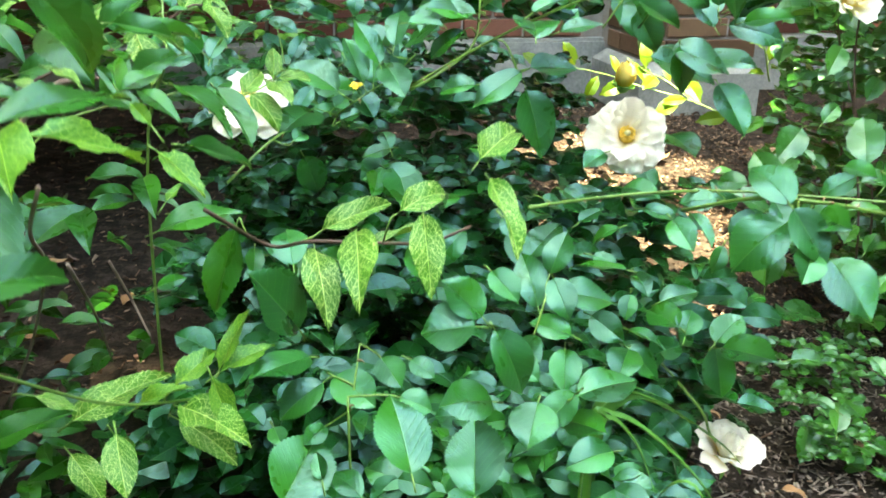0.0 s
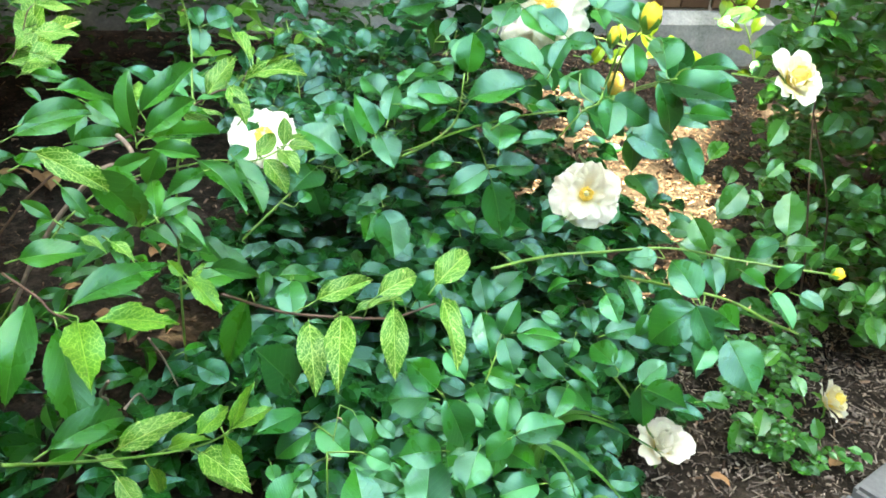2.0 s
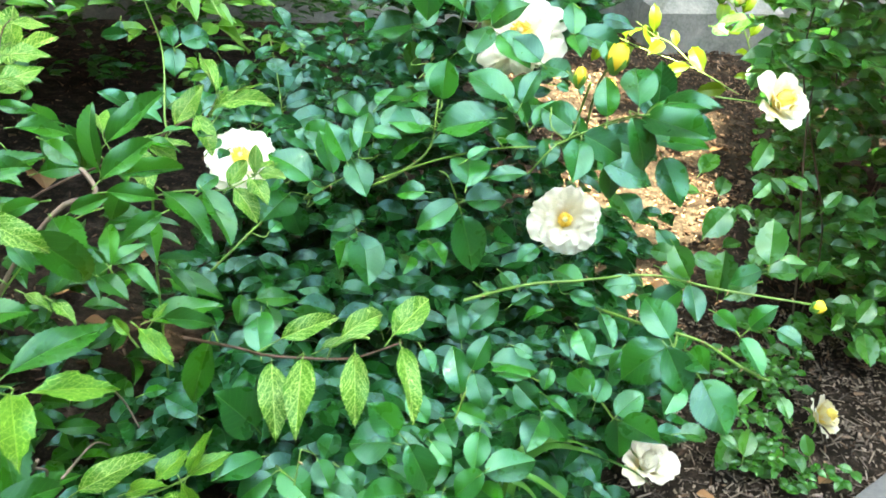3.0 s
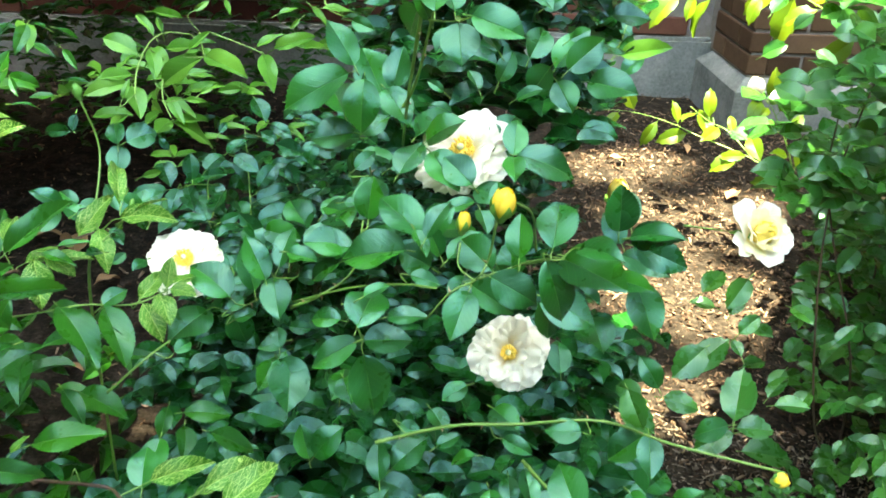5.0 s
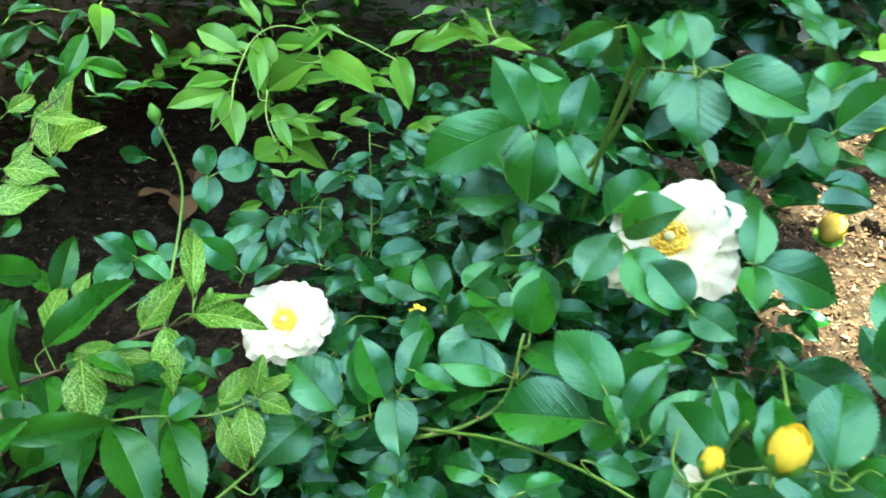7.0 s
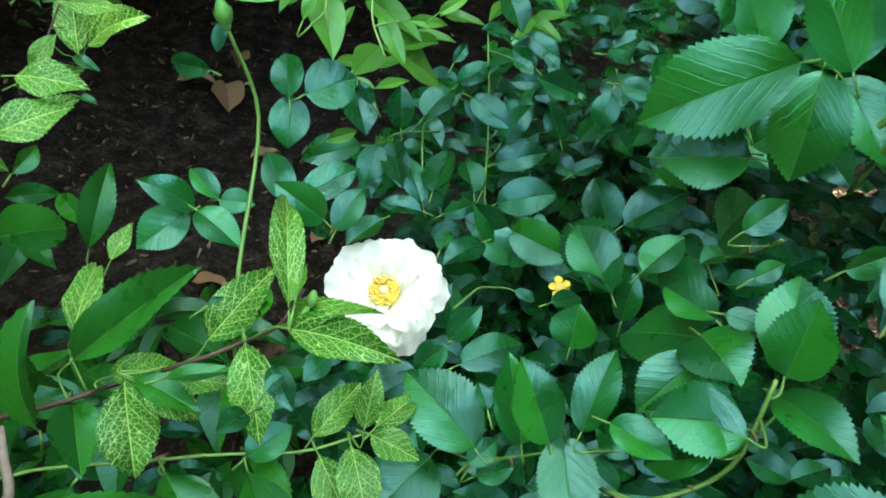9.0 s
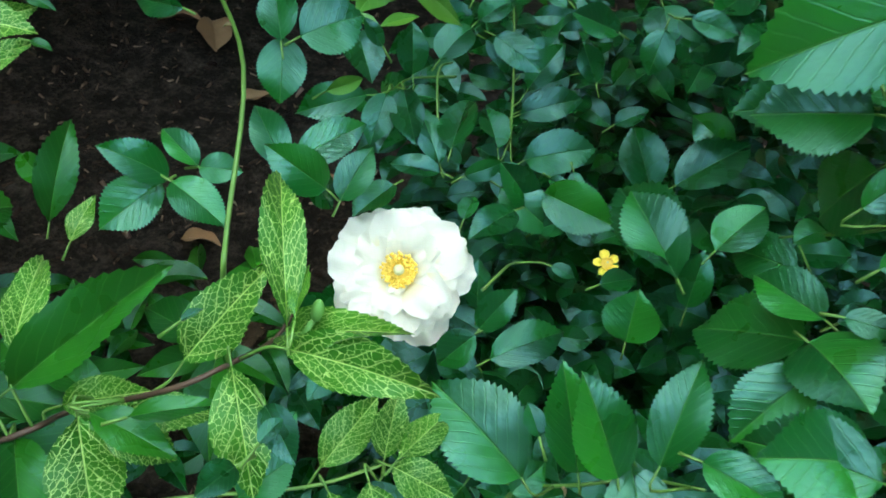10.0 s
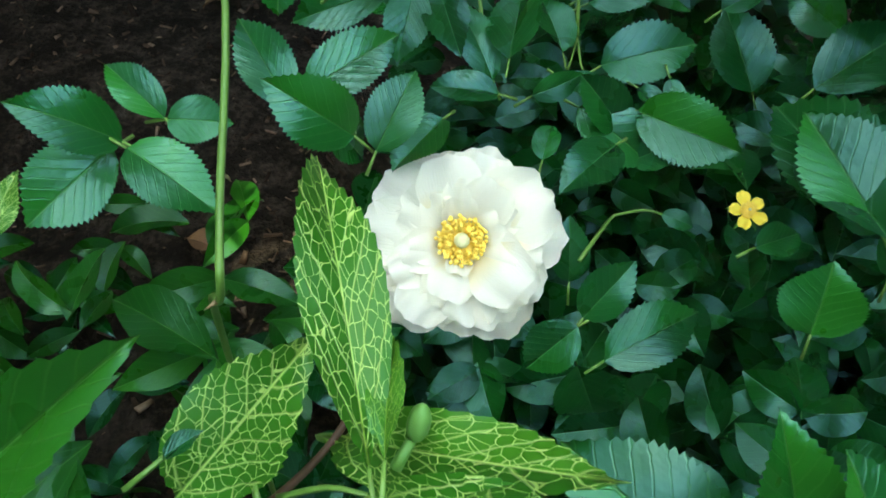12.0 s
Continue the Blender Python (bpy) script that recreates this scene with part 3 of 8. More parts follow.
# ---- roses ----
def petal_shape(seed, cup, ruffle, broad=1.0):
    rnd = random.Random(seed)
    ph, seg, cols = rnd.uniform(0, 6), 9, 5
    verts, faces, uvs, n = [], [], [], 2 * 5 + 1
    for i in range(seg + 1):
        v = i / seg
        w = 0.5 * broad * min(1.0, 0.25 + 1.3 * v) * (1 - max(0, v - 0.72) ** 2 * 2.6)
        for k in range(n):
            s = (k - cols) / cols
            y = v - 0.16 * s * s * v * v + (0.03 * math.sin(7 * s + ph) - 0.05 * math.exp(-(s * 5) ** 2)) * v
            z = cup * (v * (1 - 0.75 * v)) * 1.0 + cup * 0.6 * (s * w) ** 2 * 2 + ruffle * v * v * math.sin(4.5 * s + ph) - 0.10 * max(0, v - 0.75)
            verts.append((s * w, y, z))
            uvs.append((s * 0.5, v))
    for i in range(seg):
        for k in range(n - 1):
            a = i * n + k
            faces.append((a, a + 1, a + n + 1, a + n))
    return verts, faces, uvs


def mesh_of(name, mat, shape):
    verts, faces, uvs = shape
    mesh = bpy.data.meshes.new(name)
    mesh.from_pydata(verts, [], faces)
    layer = mesh.uv_layers.new(name="UVMap")
    for loop in mesh.loops:
        layer.data[loop.index].uv = uvs[loop.vertex_index]
    mesh.polygons.foreach_set("use_smooth", [True] * len(mesh.polygons))
    mesh.materials.append(mat)
    return mesh


def egg_petal(seed, swell, flare):
    """A petal wrapped round a bud of height 1 and width 1."""
    rnd = random.Random(seed)
    verts, faces, uvs, seg, n = [], [], [], 8, 7
    ph = rnd.uniform(0, 6)
    for i in range(seg + 1):
        v = i / seg
        for k in range(n):
            s = (k - 3) / 3
            az = s * 1.25 * (1 - 0.35 * max(0, v - 0.5))
            r = swell * 0.5 * math.sin(math.pi * (0.10 + (0.86 if flare == 0 else 0.72) * v)) ** 0.8 + flare * max(0, v - 0.6) ** 1.5 + 0.02 * s
            verts.append((r * math.sin(az), r * math.cos(az), v * (1 - 0.10 * s * s) + 0.02 * math.sin(5 * s + ph) * v))
            uvs.append((s * 0.5, v))
    for i in range(seg):
        for k in range(n - 1):
            a = i * n + k
            faces.append((a, a + 1, a + n + 1, a + n))
    return verts, faces, uvs


OPEN_SHAPES = [petal_shape(s, c, r, b) for s, c, r, b in ((1, 0.26, 0.06, 0.76), (2, 0.34, 0.08, 0.84), (3, 0.22, 0.07, 0.70), (4, 0.38, 0.08, 0.80))]
PETALS = [mesh_of("petal", PETAL, s) for s in OPEN_SHAPES]
BUTTER_PETALS = [mesh_of("petal", BUTTER, s) for s in OPEN_SHAPES]
GOLD_PETALS = [mesh_of("petal", YELLOW, egg_petal(s, w, f)) for s, w, f in ((5, 1.0, 0.0), (6, 0.9, 0.10), (7, 1.06, 0.25))]
GOLDEN_PETALS = [mesh_of("petal", YELLOW, s) for s in OPEN_SHAPES]
LEMON_OPEN = [mesh_of("petal", LEMON, s) for s in OPEN_SHAPES]
LEMON_PETALS = [mesh_of("petal", LEMON, egg_petal(s, w, f)) for s, w, f in ((8, 1.0, 0.0), (9, 0.95, 0.02), (10, 1.0, 0.05))]
WHITE_PETALS = [mesh_of("petal", PETAL, egg_petal(s, w, f)) for s, w, f in ((8, 1.0, 0.0), (9, 0.95, 0.02), (10, 1.0, 0.05))]
def bud_sepal():
    """A pointed sepal that hugs the lower part of a bud of height 1 and width 1."""
    verts, faces, uvs, seg, n = [], [], [], 8, 5
    for i in range(seg + 1):
        v = i / seg
        for k in range(n):
            s = (k - 2) / 2
            az = s * 0.72 * max(0.0, 1 - v) ** 0.7
            r = 0.5 * math.sin(math.pi * (0.10 + 0.62 * v)) ** 0.8 * 1.06 + 0.035 + 0.10 * max(0, v - 0.7)
            verts.append((r * math.sin(az), r * math.cos(az), 0.74 * v))
            uvs.append((s * 0.5, v))
    for i in range(seg):
        for k in range(n - 1):
            a = i * n + k
            faces.append((a, a + 1, a + n + 1, a + n))
    return verts, faces, uvs


BUD_SEPAL = mesh_of("sepal", SEPAL, bud_sepal())
SEPAL_MESH = leaf_mesh("sepal", SEPAL, "lance", 3, seg=6, teeth=0.0, fold=0.5, droop=0.2)


def facing(place, normal, spin=0.0):
    z = Vector(normal).normalized()
    return Matrix.Translation(place) @ z.to_track_quat("Z", "Y").to_matrix().to_4x4() @ Matrix.Rotation(spin, 4, "Z")


def rose(bush, place, normal, size, rings=((13, 1.0, 2), (12, 0.97, 8), (10, 0.85, 16), (8, 0.68, 26), (7, 0.52, 32)), eye=0.27, label="open cream-white rose with golden stamens", seed=1, spin=0.0, name="bloom", petals=None):
    """An open rose: rings of petals (count, length, lift in degrees), stamens, pistil and sepals. size: its width."""
    rnd = random.Random(seed)
    head = new(name)
    head.parent = bush.ob
    head.matrix_basis = bush.home @ facing(place, normal, spin)
    tagged(head, label)
    for i in range(0 if eye else 30):
        # a full rose: petals in a spiral, upright in the heart and lying back outside
        f = i / 29
        kinds = PETALS if petals is PETALS or f > 0.8 else LEMON_OPEN if f < 0.4 else petals
        p = new("petal", rnd.choice(kinds))
        p.parent = head
        s = size * 0.5 * (0.50 + 0.50 * f ** 0.7) * rnd.uniform(0.92, 1.08)
        p.matrix_basis = Matrix.Rotation(2.4 * i, 4, "Z") @ Matrix.Translation((0, size * (0.02 + 0.10 * f), size * 0.10 * (1 - f))) @ Matrix.Rotation(radians(104 - 84 * f ** 1.1 + rnd.gauss(0, 6)), 4, "X") @ Matrix.Diagonal((s * 1.15, s, s, 1))
    for i in range(0 if eye else 5):
        p = new("petal", (WHITE_PETALS if petals is PETALS else LEMON_PETALS)[i % 2])
        p.parent = head
        w = size * (0.20 + 0.035 * i)
        p.matrix_basis = Matrix.Translation((0, 0, size * 0.04)) @ Matrix.Rotation(2.3 * i, 4, "Z") @ Matrix.Diagonal((w, w, size * (0.50 - 0.012 * i), 1))
    for count, far, lift in rings if eye else ():
        turn = rnd.uniform(0, 6)
        for i in range(count):
            p = new("petal", rnd.choice(petals or PETALS))
            p.parent = head
            a = turn + 2 * math.pi * i / count + rnd.gauss(0, 0.16)
            s = size * 0.5 * far * rnd.uniform(0.84, 1.08)
            p.matrix_basis = Matrix.Rotation(a, 4, "Z") @ Matrix.Translation((0, 0.055 * size, 0.0015 * rnd.uniform(-1, 1) + lift * 3e-5)) @ Matrix.Rotation(radians(lift + rnd.gauss(0, 8)), 4, "X") @ Matrix.Diagonal((s * rnd.uniform(0.85, 1.1), s, s, 1))
    if eye:
        bm = bmesh.new()
        for i in range(150):
            a, r = rnd.uniform(0, 6.28), size * eye * 0.5 * math.sqrt(rnd.uniform(0.16, 1.0))
            top = Vector((math.cos(a) * r, math.sin(a) * r, size * rnd.uniform(0.13, 0.20)))
            tube(bm, [(top.x * 0.4, top.y * 0.4, 0.002), top], 0.004 * size, 0.004 * size, 4, 1)
            bmesh.ops.create_icosphere(bm, subdivisions=1, radius=0.0125 * size, matrix=Matrix.Translation(top))
        bmesh.ops.create_uvsphere(bm, u_segments=16, v_segments=8, radius=size * eye * 0.46, matrix=Matrix.Translation((0, 0, size * 0.07)) @ Matrix.Diagonal((1, 1, 0.35, 1)))
        o = link("stamen_ring", bm, STAMEN, head)
        bm = bmesh.new()
        bmesh.ops.create_icosphere(bm, subdivisions=2, radius=0.042 * size, matrix=Matrix.Translation((0, 0, 0.19 * size)) @ Matrix.Diagonal((1, 1, 0.7, 1)))
        link("pistil", bm, PISTIL, head)
    bm = bmesh.new()
    bmesh.ops.create_uvsphere(bm, u_segments=10, v_segments=6, radius=0.08 * size, matrix=Matrix.Translation((0, 0, -0.08 * size)) @ Matrix.Diagonal((1, 1, 1.2, 1)))
    link("hip", bm, SEPAL, head)
    for i in range(5):
        o = new("sepal", SEPAL_MESH)
        o.parent = head
        o.matrix_basis = Matrix.Rotation(i * 1.257, 4, "Z") @ Matrix.Translation((0, 0.003, -0.003)) @ Matrix.Rotation(radians(-25), 4, "X") @ Matrix.Diagonal((0.09 * size, 0.32 * size, 0.32 * size, 1))
    return head


def bud(bush, place, normal, high, wide, label="yellow rosebud with green sepals", opened=0.0, meshes=None, calyx=1.0):
    """A closed bud of wrapped petals in its sepals; place: its foot."""
    head = new("bud")
    head.parent = bush.ob
    head.matrix_basis = bush.home @ facing(place, normal)
    tagged(head, label)
    for i, (which, turn, big) in enumerate(((0, 0.0, 0.86), (0, 2.1, 0.90), (0, 4.2, 0.93), (2 if opened else 1, 1.0, 0.98), (2 if opened else 1, 3.3, 1.0), (2 if opened else 1, 5.2, 1.04))):
        p = new("petal", (meshes or GOLD_PETALS)[which])
        p.parent = head
        p.matrix_basis = Matrix.Rotation(turn, 4, "Z") @ Matrix.Diagonal((wide * big, wide * big, high * (1.02 - 0.02 * i), 1))
    bm = bmesh.new()
    bmesh.ops.create_uvsphere(bm, u_segments=12, v_segments=8, radius=0.5, matrix=Matrix.Translation((0, 0, high * 0.48)) @ Matrix.Diagonal((wide * 0.74, wide * 0.74, high * 0.88, 1)))
    link("heart", bm, (meshes or GOLD_PETALS)[0].materials[0], head)
    bm = bmesh.new()
    bmesh.ops.create_uvsphere(bm, u_segments=10, v_segments=6, radius=wide * 0.30, matrix=Matrix.Translation((0, 0, high * 0.02)) @ Matrix.Diagonal((1, 1, 1.1, 1)))
    link("hip", bm, SEPAL, head)
    for i in range(5):
        o = new("sepal", BUD_SEPAL)
        o.parent = head
        o.matrix_basis = Matrix.Rotation(i * 1.257 + 0.3, 4, "Z") @ Matrix.Rotation(radians(-14 * opened), 4, "X") @ Matrix.Diagonal((wide, wide, high * (0.95 - 0.25 * opened) * calyx, 1))
    return head

# ---- the plants ----
rose_bush = Bush(plant("rose_bush", "rose bush with glossy dark green leaves and cream roses in mulch", "rose bush", 0.05, 1.05))
left_shrub = Bush(plant("garden_shrub", "garden shrub with long toothed leaves and yellow-netted tips", "shrub", -0.62, 0.62))
lime_shrub = Bush(plant("climbing_shrub", "light green narrow-leaved shrub beside the house wall", "shrub", -0.42, 1.75))
right_bush = Bush(plant("rose_bush", "small-leaved rose bush with white and yellow buds", "rose bush", 0.78, 1.45))

rose(rose_bush, (-0.203, 0.866, 0.438), (0.14, -0.60, 0.79), 0.072, seed=2)
rose(rose_bush, (0.147, 0.792, 0.431), (-0.10, -0.78, 0.55), 0.070, rings=((12, 1.0, 6), (11, 0.95, 15), (9, 0.80, 28), (8, 0.60, 42)), eye=0.20, seed=3)
rose(rose_bush, (0.088, 0.832, 0.603), (-0.25, -0.60, 0.74), 0.082, seed=4)
rose(rose_bush, (0.350, 0.862, 0.546), (0.30, -0.72, 0.55), 0.058, eye=0, label="half-open pale yellow rose", seed=5, petals=BUTTER_PETALS)
rose(rose_bush, (0.290, 0.832, 0.078), (0.12, -0.28, 0.85), 0.070, eye=0, seed=6, label="low white rose over the mulch", petals=PETALS)
rose(right_bush, (0.556, 0.998, 0.048), (0.70, -0.35, 0.62), 0.062, eye=0, seed=7, label="pale yellow rose low over the mulch", petals=BUTTER_PETALS)
bud(rose_bush, (0.145, 0.602, 0.652), (0.12, -0.1, 1.0), 0.021, 0.0140, opened=0.4)
bud(rose_bush, (0.121, 0.604, 0.638), (0.1, -0.1, 1.0), 0.015, 0.0095)
bud(right_bush, (0.372, 0.690, 0.412), (0.7, -0.2, 0.5), 0.012, 0.011, opened=0.5)
WHITE_BUD = "closed white rosebud among small leaves"
bud(right_bush, (0.423, 1.448, 0.512), (-0.1, -0.2, 1.0), 0.030, 0.026, label=WHITE_BUD, meshes=WHITE_PETALS, calyx=0.3)
bud(right_bush, (0.453, 1.459, 0.504), (0.3, -0.2, 1.0), 0.027, 0.021, label=WHITE_BUD, meshes=WHITE_PETALS, calyx=0.3)
bud(rose_bush, (0.239, 1.290, 0.385), (0.1, -0.2, 1.0), 0.038, 0.030, label="pale yellow swelling rosebud", meshes=LEMON_PETALS, calyx=0.25)
rose(rose_bush, (-0.102, 0.903, 0.452), (0.1, -0.4, 0.9), 0.0155, rings=((5, 1.0, 12),), eye=0.45, label="small spent yellow flower", seed=9, petals=GOLDEN_PETALS, name="spent_flower")
# the swelling leaf bud between the netted leaves
bm = bmesh.new()
tube(bm, [(-0.1740, 0.7111, 0.5655), (-0.1725, 0.7150, 0.5690)], 0.0012, 0.0010, 8)
bmesh.ops.create_uvsphere(bm, u_segments=12, v_segments=8, radius=0.0021, matrix=facing((-0.1718, 0.7170, 0.5722), (0.05, 0.35, 0.9)) @ Matrix.Diagonal((1, 1, 1.9, 1)))
bm.transform(left_shrub.home)
part("leaf_bud", bm, SEPAL, left_shrub.ob, "swelling yellow-green leaf bud")
# canes and twigs
left_shrub.cane([(-0.159, 0.517, 0.449), (-0.130, 0.562, 0.410), (-0.098, 0.539, 0.422), (-0.045, 0.546, 0.419), (-0.024, 0.562, 0.414), (0.003, 0.570, 0.423)], 0.0014, 0.0009, TWIG, "twig", 0)
left_shrub.cane([(-0.221, 0.295, 0.467), (-0.206, 0.336, 0.435), (-0.191, 0.412, 0.377), (-0.164, 0.450, 0.357), (-0.147, 0.482, 0.347)], 0.0011, 0.0007, CANE, "twig", 0)
left_shrub.cane([(-0.229, 0.344, 0.558), (-0.204, 0.330, 0.553), (-0.194, 0.322, 0.550), (-0.182, 0.315, 0.551)], 0.0009, 0.0006, TWIG, "twig", 0)
rose_bush.cane([(0.173, 0.680, 0.401), (0.201, 0.608, 0.434), (0.242, 0.581, 0.440), (0.266, 0.542, 0.445), (0.282, 0.522, 0.448)], 0.0016, 0.0011, CANE, "cane", 7)
rose_bush.cane([(0.051, 0.669, 0.405), (0.107, 0.714, 0.399), (0.163, 0.728, 0.401), (0.236, 0.762, 0.393), (0.298, 0.738, 0.397), (0.390, 0.727, 0.394)], 0.0017, 0.0011, CANE, "cane", 8)
rose_bush.cane([(0.135, 0.723, 0.536), (0.151, 0.680, 0.578), (0.175, 0.675, 0.591), (0.187, 0.659, 0.600)], 0.0010, 0.0007, CANE, "cane", 0)
rose_bush.cane([(-0.044, 0.737, 0.481), (-0.017, 0.738, 0.497), (0.008, 0.752, 0.518), (0.013, 0.766, 0.560)], 0.0015, 0.0010, CANE, "cane", 3)
rose_bush.cane([(0.159, 0.823, 0.523), (0.156, 0.760, 0.586), (0.150, 0.653, 0.641)], 0.0013, 0.0008, CANE, "cane", 0)
rose_bush.cane([(-0.067, 0.501, -0.010), (-0.067, 0.441, 0.339), (-0.068, 0.464, 0.345), (-0.064, 0.484, 0.378)], 0.0009, 0.0006, CANE, "cane", 4)
rose_bush.cane([(-0.177, 0.653, 0.425), (-0.151, 0.676, 0.449), (-0.137, 0.716, 0.454)], 0.0013, 0.0008, CANE, "cane", 3)
rose_bush.cane([(0.058, 0.588, 0.364), (0.050, 0.579, 0.339), (0.041, 0.570, 0.322)], 0.0009, 0.0006, CANE, "cane", 0)
rose_bush.cane([(0.040, 0.667, 0.503), (0.029, 0.669, 0.528), (0.021, 0.671, 0.532)], 0.0009, 0.0006, CANE, "cane", 0)
rose_bush.cane([(-0.043, 0.744, 0.483), (0.015, 0.711, 0.523), (0.066, 0.674, 0.554), (0.099, 0.647, 0.570)], 0.0012, 0.0008, CANE, "cane", 3)
rose_bush.cane([(0.137, 0.660, 0.622), (0.132, 0.676, 0.585), (0.126, 0.659, 0.575), (0.111, 0.639, 0.573), (0.093, 0.643, 0.545)], 0.0010, 0.0007, CANE, "cane", 2)
rose_bush.cane([(0.110, 0.678, 0.593), (0.111, 0.667, 0.580), (0.124, 0.662, 0.572)], 0.0009, 0.0006, CANE, "cane", 0)
rose_bush.cane([(0.123, 0.670, 0.568), (0.153, 0.684, 0.577), (0.187, 0.676, 0.593)], 0.0009, 0.0006, CANE, "cane", 0)
rose_bush.cane([(0.286, 0.849, 0.554), (0.333, 0.868, 0.545)], 0.0010, 0.0006, CANE, "cane", 0)
lime_shrub.cane([(-0.255, 0.892, 0.606), (-0.265, 0.920, 0.623), (-0.268, 0.956, 0.641), (-0.255, 0.972, 0.649), (-0.233, 0.981, 0.647)], 0.0009, 0.0006, LIME_CANE, "cane", 0)
lime_shrub.cane([(-0.212, 0.974, 0.654), (-0.181, 0.976, 0.645), (-0.148, 0.970, 0.637)], 0.0009, 0.0006, LIME_CANE, "cane", 0)
lime_shrub.cane([(-0.219, 0.971, 0.653), (-0.206, 0.950, 0.633)], 0.0009, 0.0006, LIME_CANE, "cane", 0)
lime_shrub.cane([(-0.242, 0.927, 0.613), (-0.237, 0.914, 0.596), (-0.224, 0.903, 0.581)], 0.0009, 0.0006, LIME_CANE, "cane", 0)
lime_shrub.cane([(-0.045, 0.842, 0.730), (-0.033, 0.820, 0.723), (-0.011, 0.790, 0.725)], 0.0009, 0.0006, LIME_CANE, "cane", 0)
rose_bush.cane([(0.018, 0.859, 0.620), (0.038, 0.847, 0.661), (0.056, 0.810, 0.722), (0.066, 0.795, 0.750)], 0.0017, 0.0011, CANE, "cane", 3)
rose_bush.cane([(-0.188, 1.011, 0.433), (-0.198, 1.034, 0.477), (-0.217, 1.075, 0.520)], 0.0010, 0.0007, CANE, "cane", 0)
rose_bush.cane([(-0.227, 0.982, 0.441), (-0.241, 1.015, 0.465), (-0.236, 1.027, 0.467)], 0.0010, 0.0006, CANE, "cane", 0)
rose_bush.cane([(-0.233, 1.027, 0.457), (-0.253, 1.000, 0.466), (-0.257, 0.980, 0.469)], 0.0009, 0.0006, CANE, "cane", 0)
rose_bush.cane([(0.055, 0.782, 0.746), (0.044, 0.812, 0.702), (0.033, 0.839, 0.649), (0.025, 0.860, 0.596)], 0.0020, 0.0013, CANE, "cane", 2)
rose_bush.cane([(0.058, 0.788, 0.729), (0.076, 0.790, 0.729), (0.089, 0.788, 0.733), (0.099, 0.786, 0.739)], 0.0009, 0.0006, CANE, "cane", 0)
left_shrub.cane([(-0.476, 0.876, 0.508), (-0.479, 0.908, 0.520), (-0.484, 0.941, 0.541), (-0.498, 0.990, 0.539)], 0.0011, 0.0007, TWIG, "twig", 0)
rose_bush.cane([(-0.105, 0.755, 0.456), (-0.081, 0.754, 0.474), (-0.060, 0.757, 0.487), (-0.039, 0.746, 0.509)], 0.0009, 0.0006, CANE, "cane", 2)
rose_bush.cane([(0.012, 0.764, 0.522), (0.022, 0.778, 0.533)], 0.0009, 0.0006, CANE, "cane", 0)
rose_bush.cane([(0.002, 0.829, 0.583), (-0.005, 0.857, 0.551), (-0.031, 0.876, 0.522)], 0.0009, 0.0006, CANE, "cane", 3)
rose_bush.cane([(-0.158, 0.867, 0.443), (-0.152, 0.888, 0.443), (-0.150, 0.897, 0.439)], 0.0009, 0.0006, CANE, "cane", 0)
left_shrub.cane([(-0.155, 0.292, 0.531), (-0.169, 0.311, 0.507), (-0.174, 0.330, 0.486), (-0.200, 0.362, 0.435), (-0.230, 0.389, 0.388)], 0.0009, 0.0006, DRY_TWIG, "twig", 0)
left_shrub.cane([(-0.206, 0.481, 0.429), (-0.202, 0.499, 0.397), (-0.193, 0.498, 0.374)], 0.0009, 0.0006, DRY_TWIG, "twig", 0)
left_shrub.cane([(-0.161, 0.321, 0.491), (-0.195, 0.426, 0.420), (-0.215, 0.491, 0.360)], 0.0009, 0.0006, DRY_TWIG, "twig", 0)

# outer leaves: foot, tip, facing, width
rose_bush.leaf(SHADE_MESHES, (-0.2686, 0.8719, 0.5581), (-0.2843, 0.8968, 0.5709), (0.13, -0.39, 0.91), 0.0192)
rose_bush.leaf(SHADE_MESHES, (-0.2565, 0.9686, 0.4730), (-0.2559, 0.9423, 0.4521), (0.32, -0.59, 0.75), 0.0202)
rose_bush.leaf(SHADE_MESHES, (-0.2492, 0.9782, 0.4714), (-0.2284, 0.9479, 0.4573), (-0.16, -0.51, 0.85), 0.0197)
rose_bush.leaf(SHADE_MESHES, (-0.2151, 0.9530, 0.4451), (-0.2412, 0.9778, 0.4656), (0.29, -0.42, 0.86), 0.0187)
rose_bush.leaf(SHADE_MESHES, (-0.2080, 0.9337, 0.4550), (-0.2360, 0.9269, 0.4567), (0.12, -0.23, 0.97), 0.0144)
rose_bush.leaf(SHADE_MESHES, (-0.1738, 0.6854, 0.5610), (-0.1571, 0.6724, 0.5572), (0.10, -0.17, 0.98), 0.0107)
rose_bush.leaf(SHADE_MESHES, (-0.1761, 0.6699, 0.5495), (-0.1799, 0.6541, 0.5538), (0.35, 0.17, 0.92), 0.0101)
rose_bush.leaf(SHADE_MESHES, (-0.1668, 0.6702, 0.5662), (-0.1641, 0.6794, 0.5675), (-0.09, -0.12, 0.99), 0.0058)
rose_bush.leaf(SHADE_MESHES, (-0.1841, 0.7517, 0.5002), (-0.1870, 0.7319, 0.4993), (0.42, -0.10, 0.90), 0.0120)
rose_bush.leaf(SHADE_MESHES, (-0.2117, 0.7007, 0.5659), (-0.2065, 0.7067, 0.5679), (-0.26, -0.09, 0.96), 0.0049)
rose_bush.leaf(ROSE_MESHES, (-0.0450, 0.7375, 0.5348), (-0.0168, 0.7316, 0.5330), (-0.02, -0.38, 0.93), 0.0173)
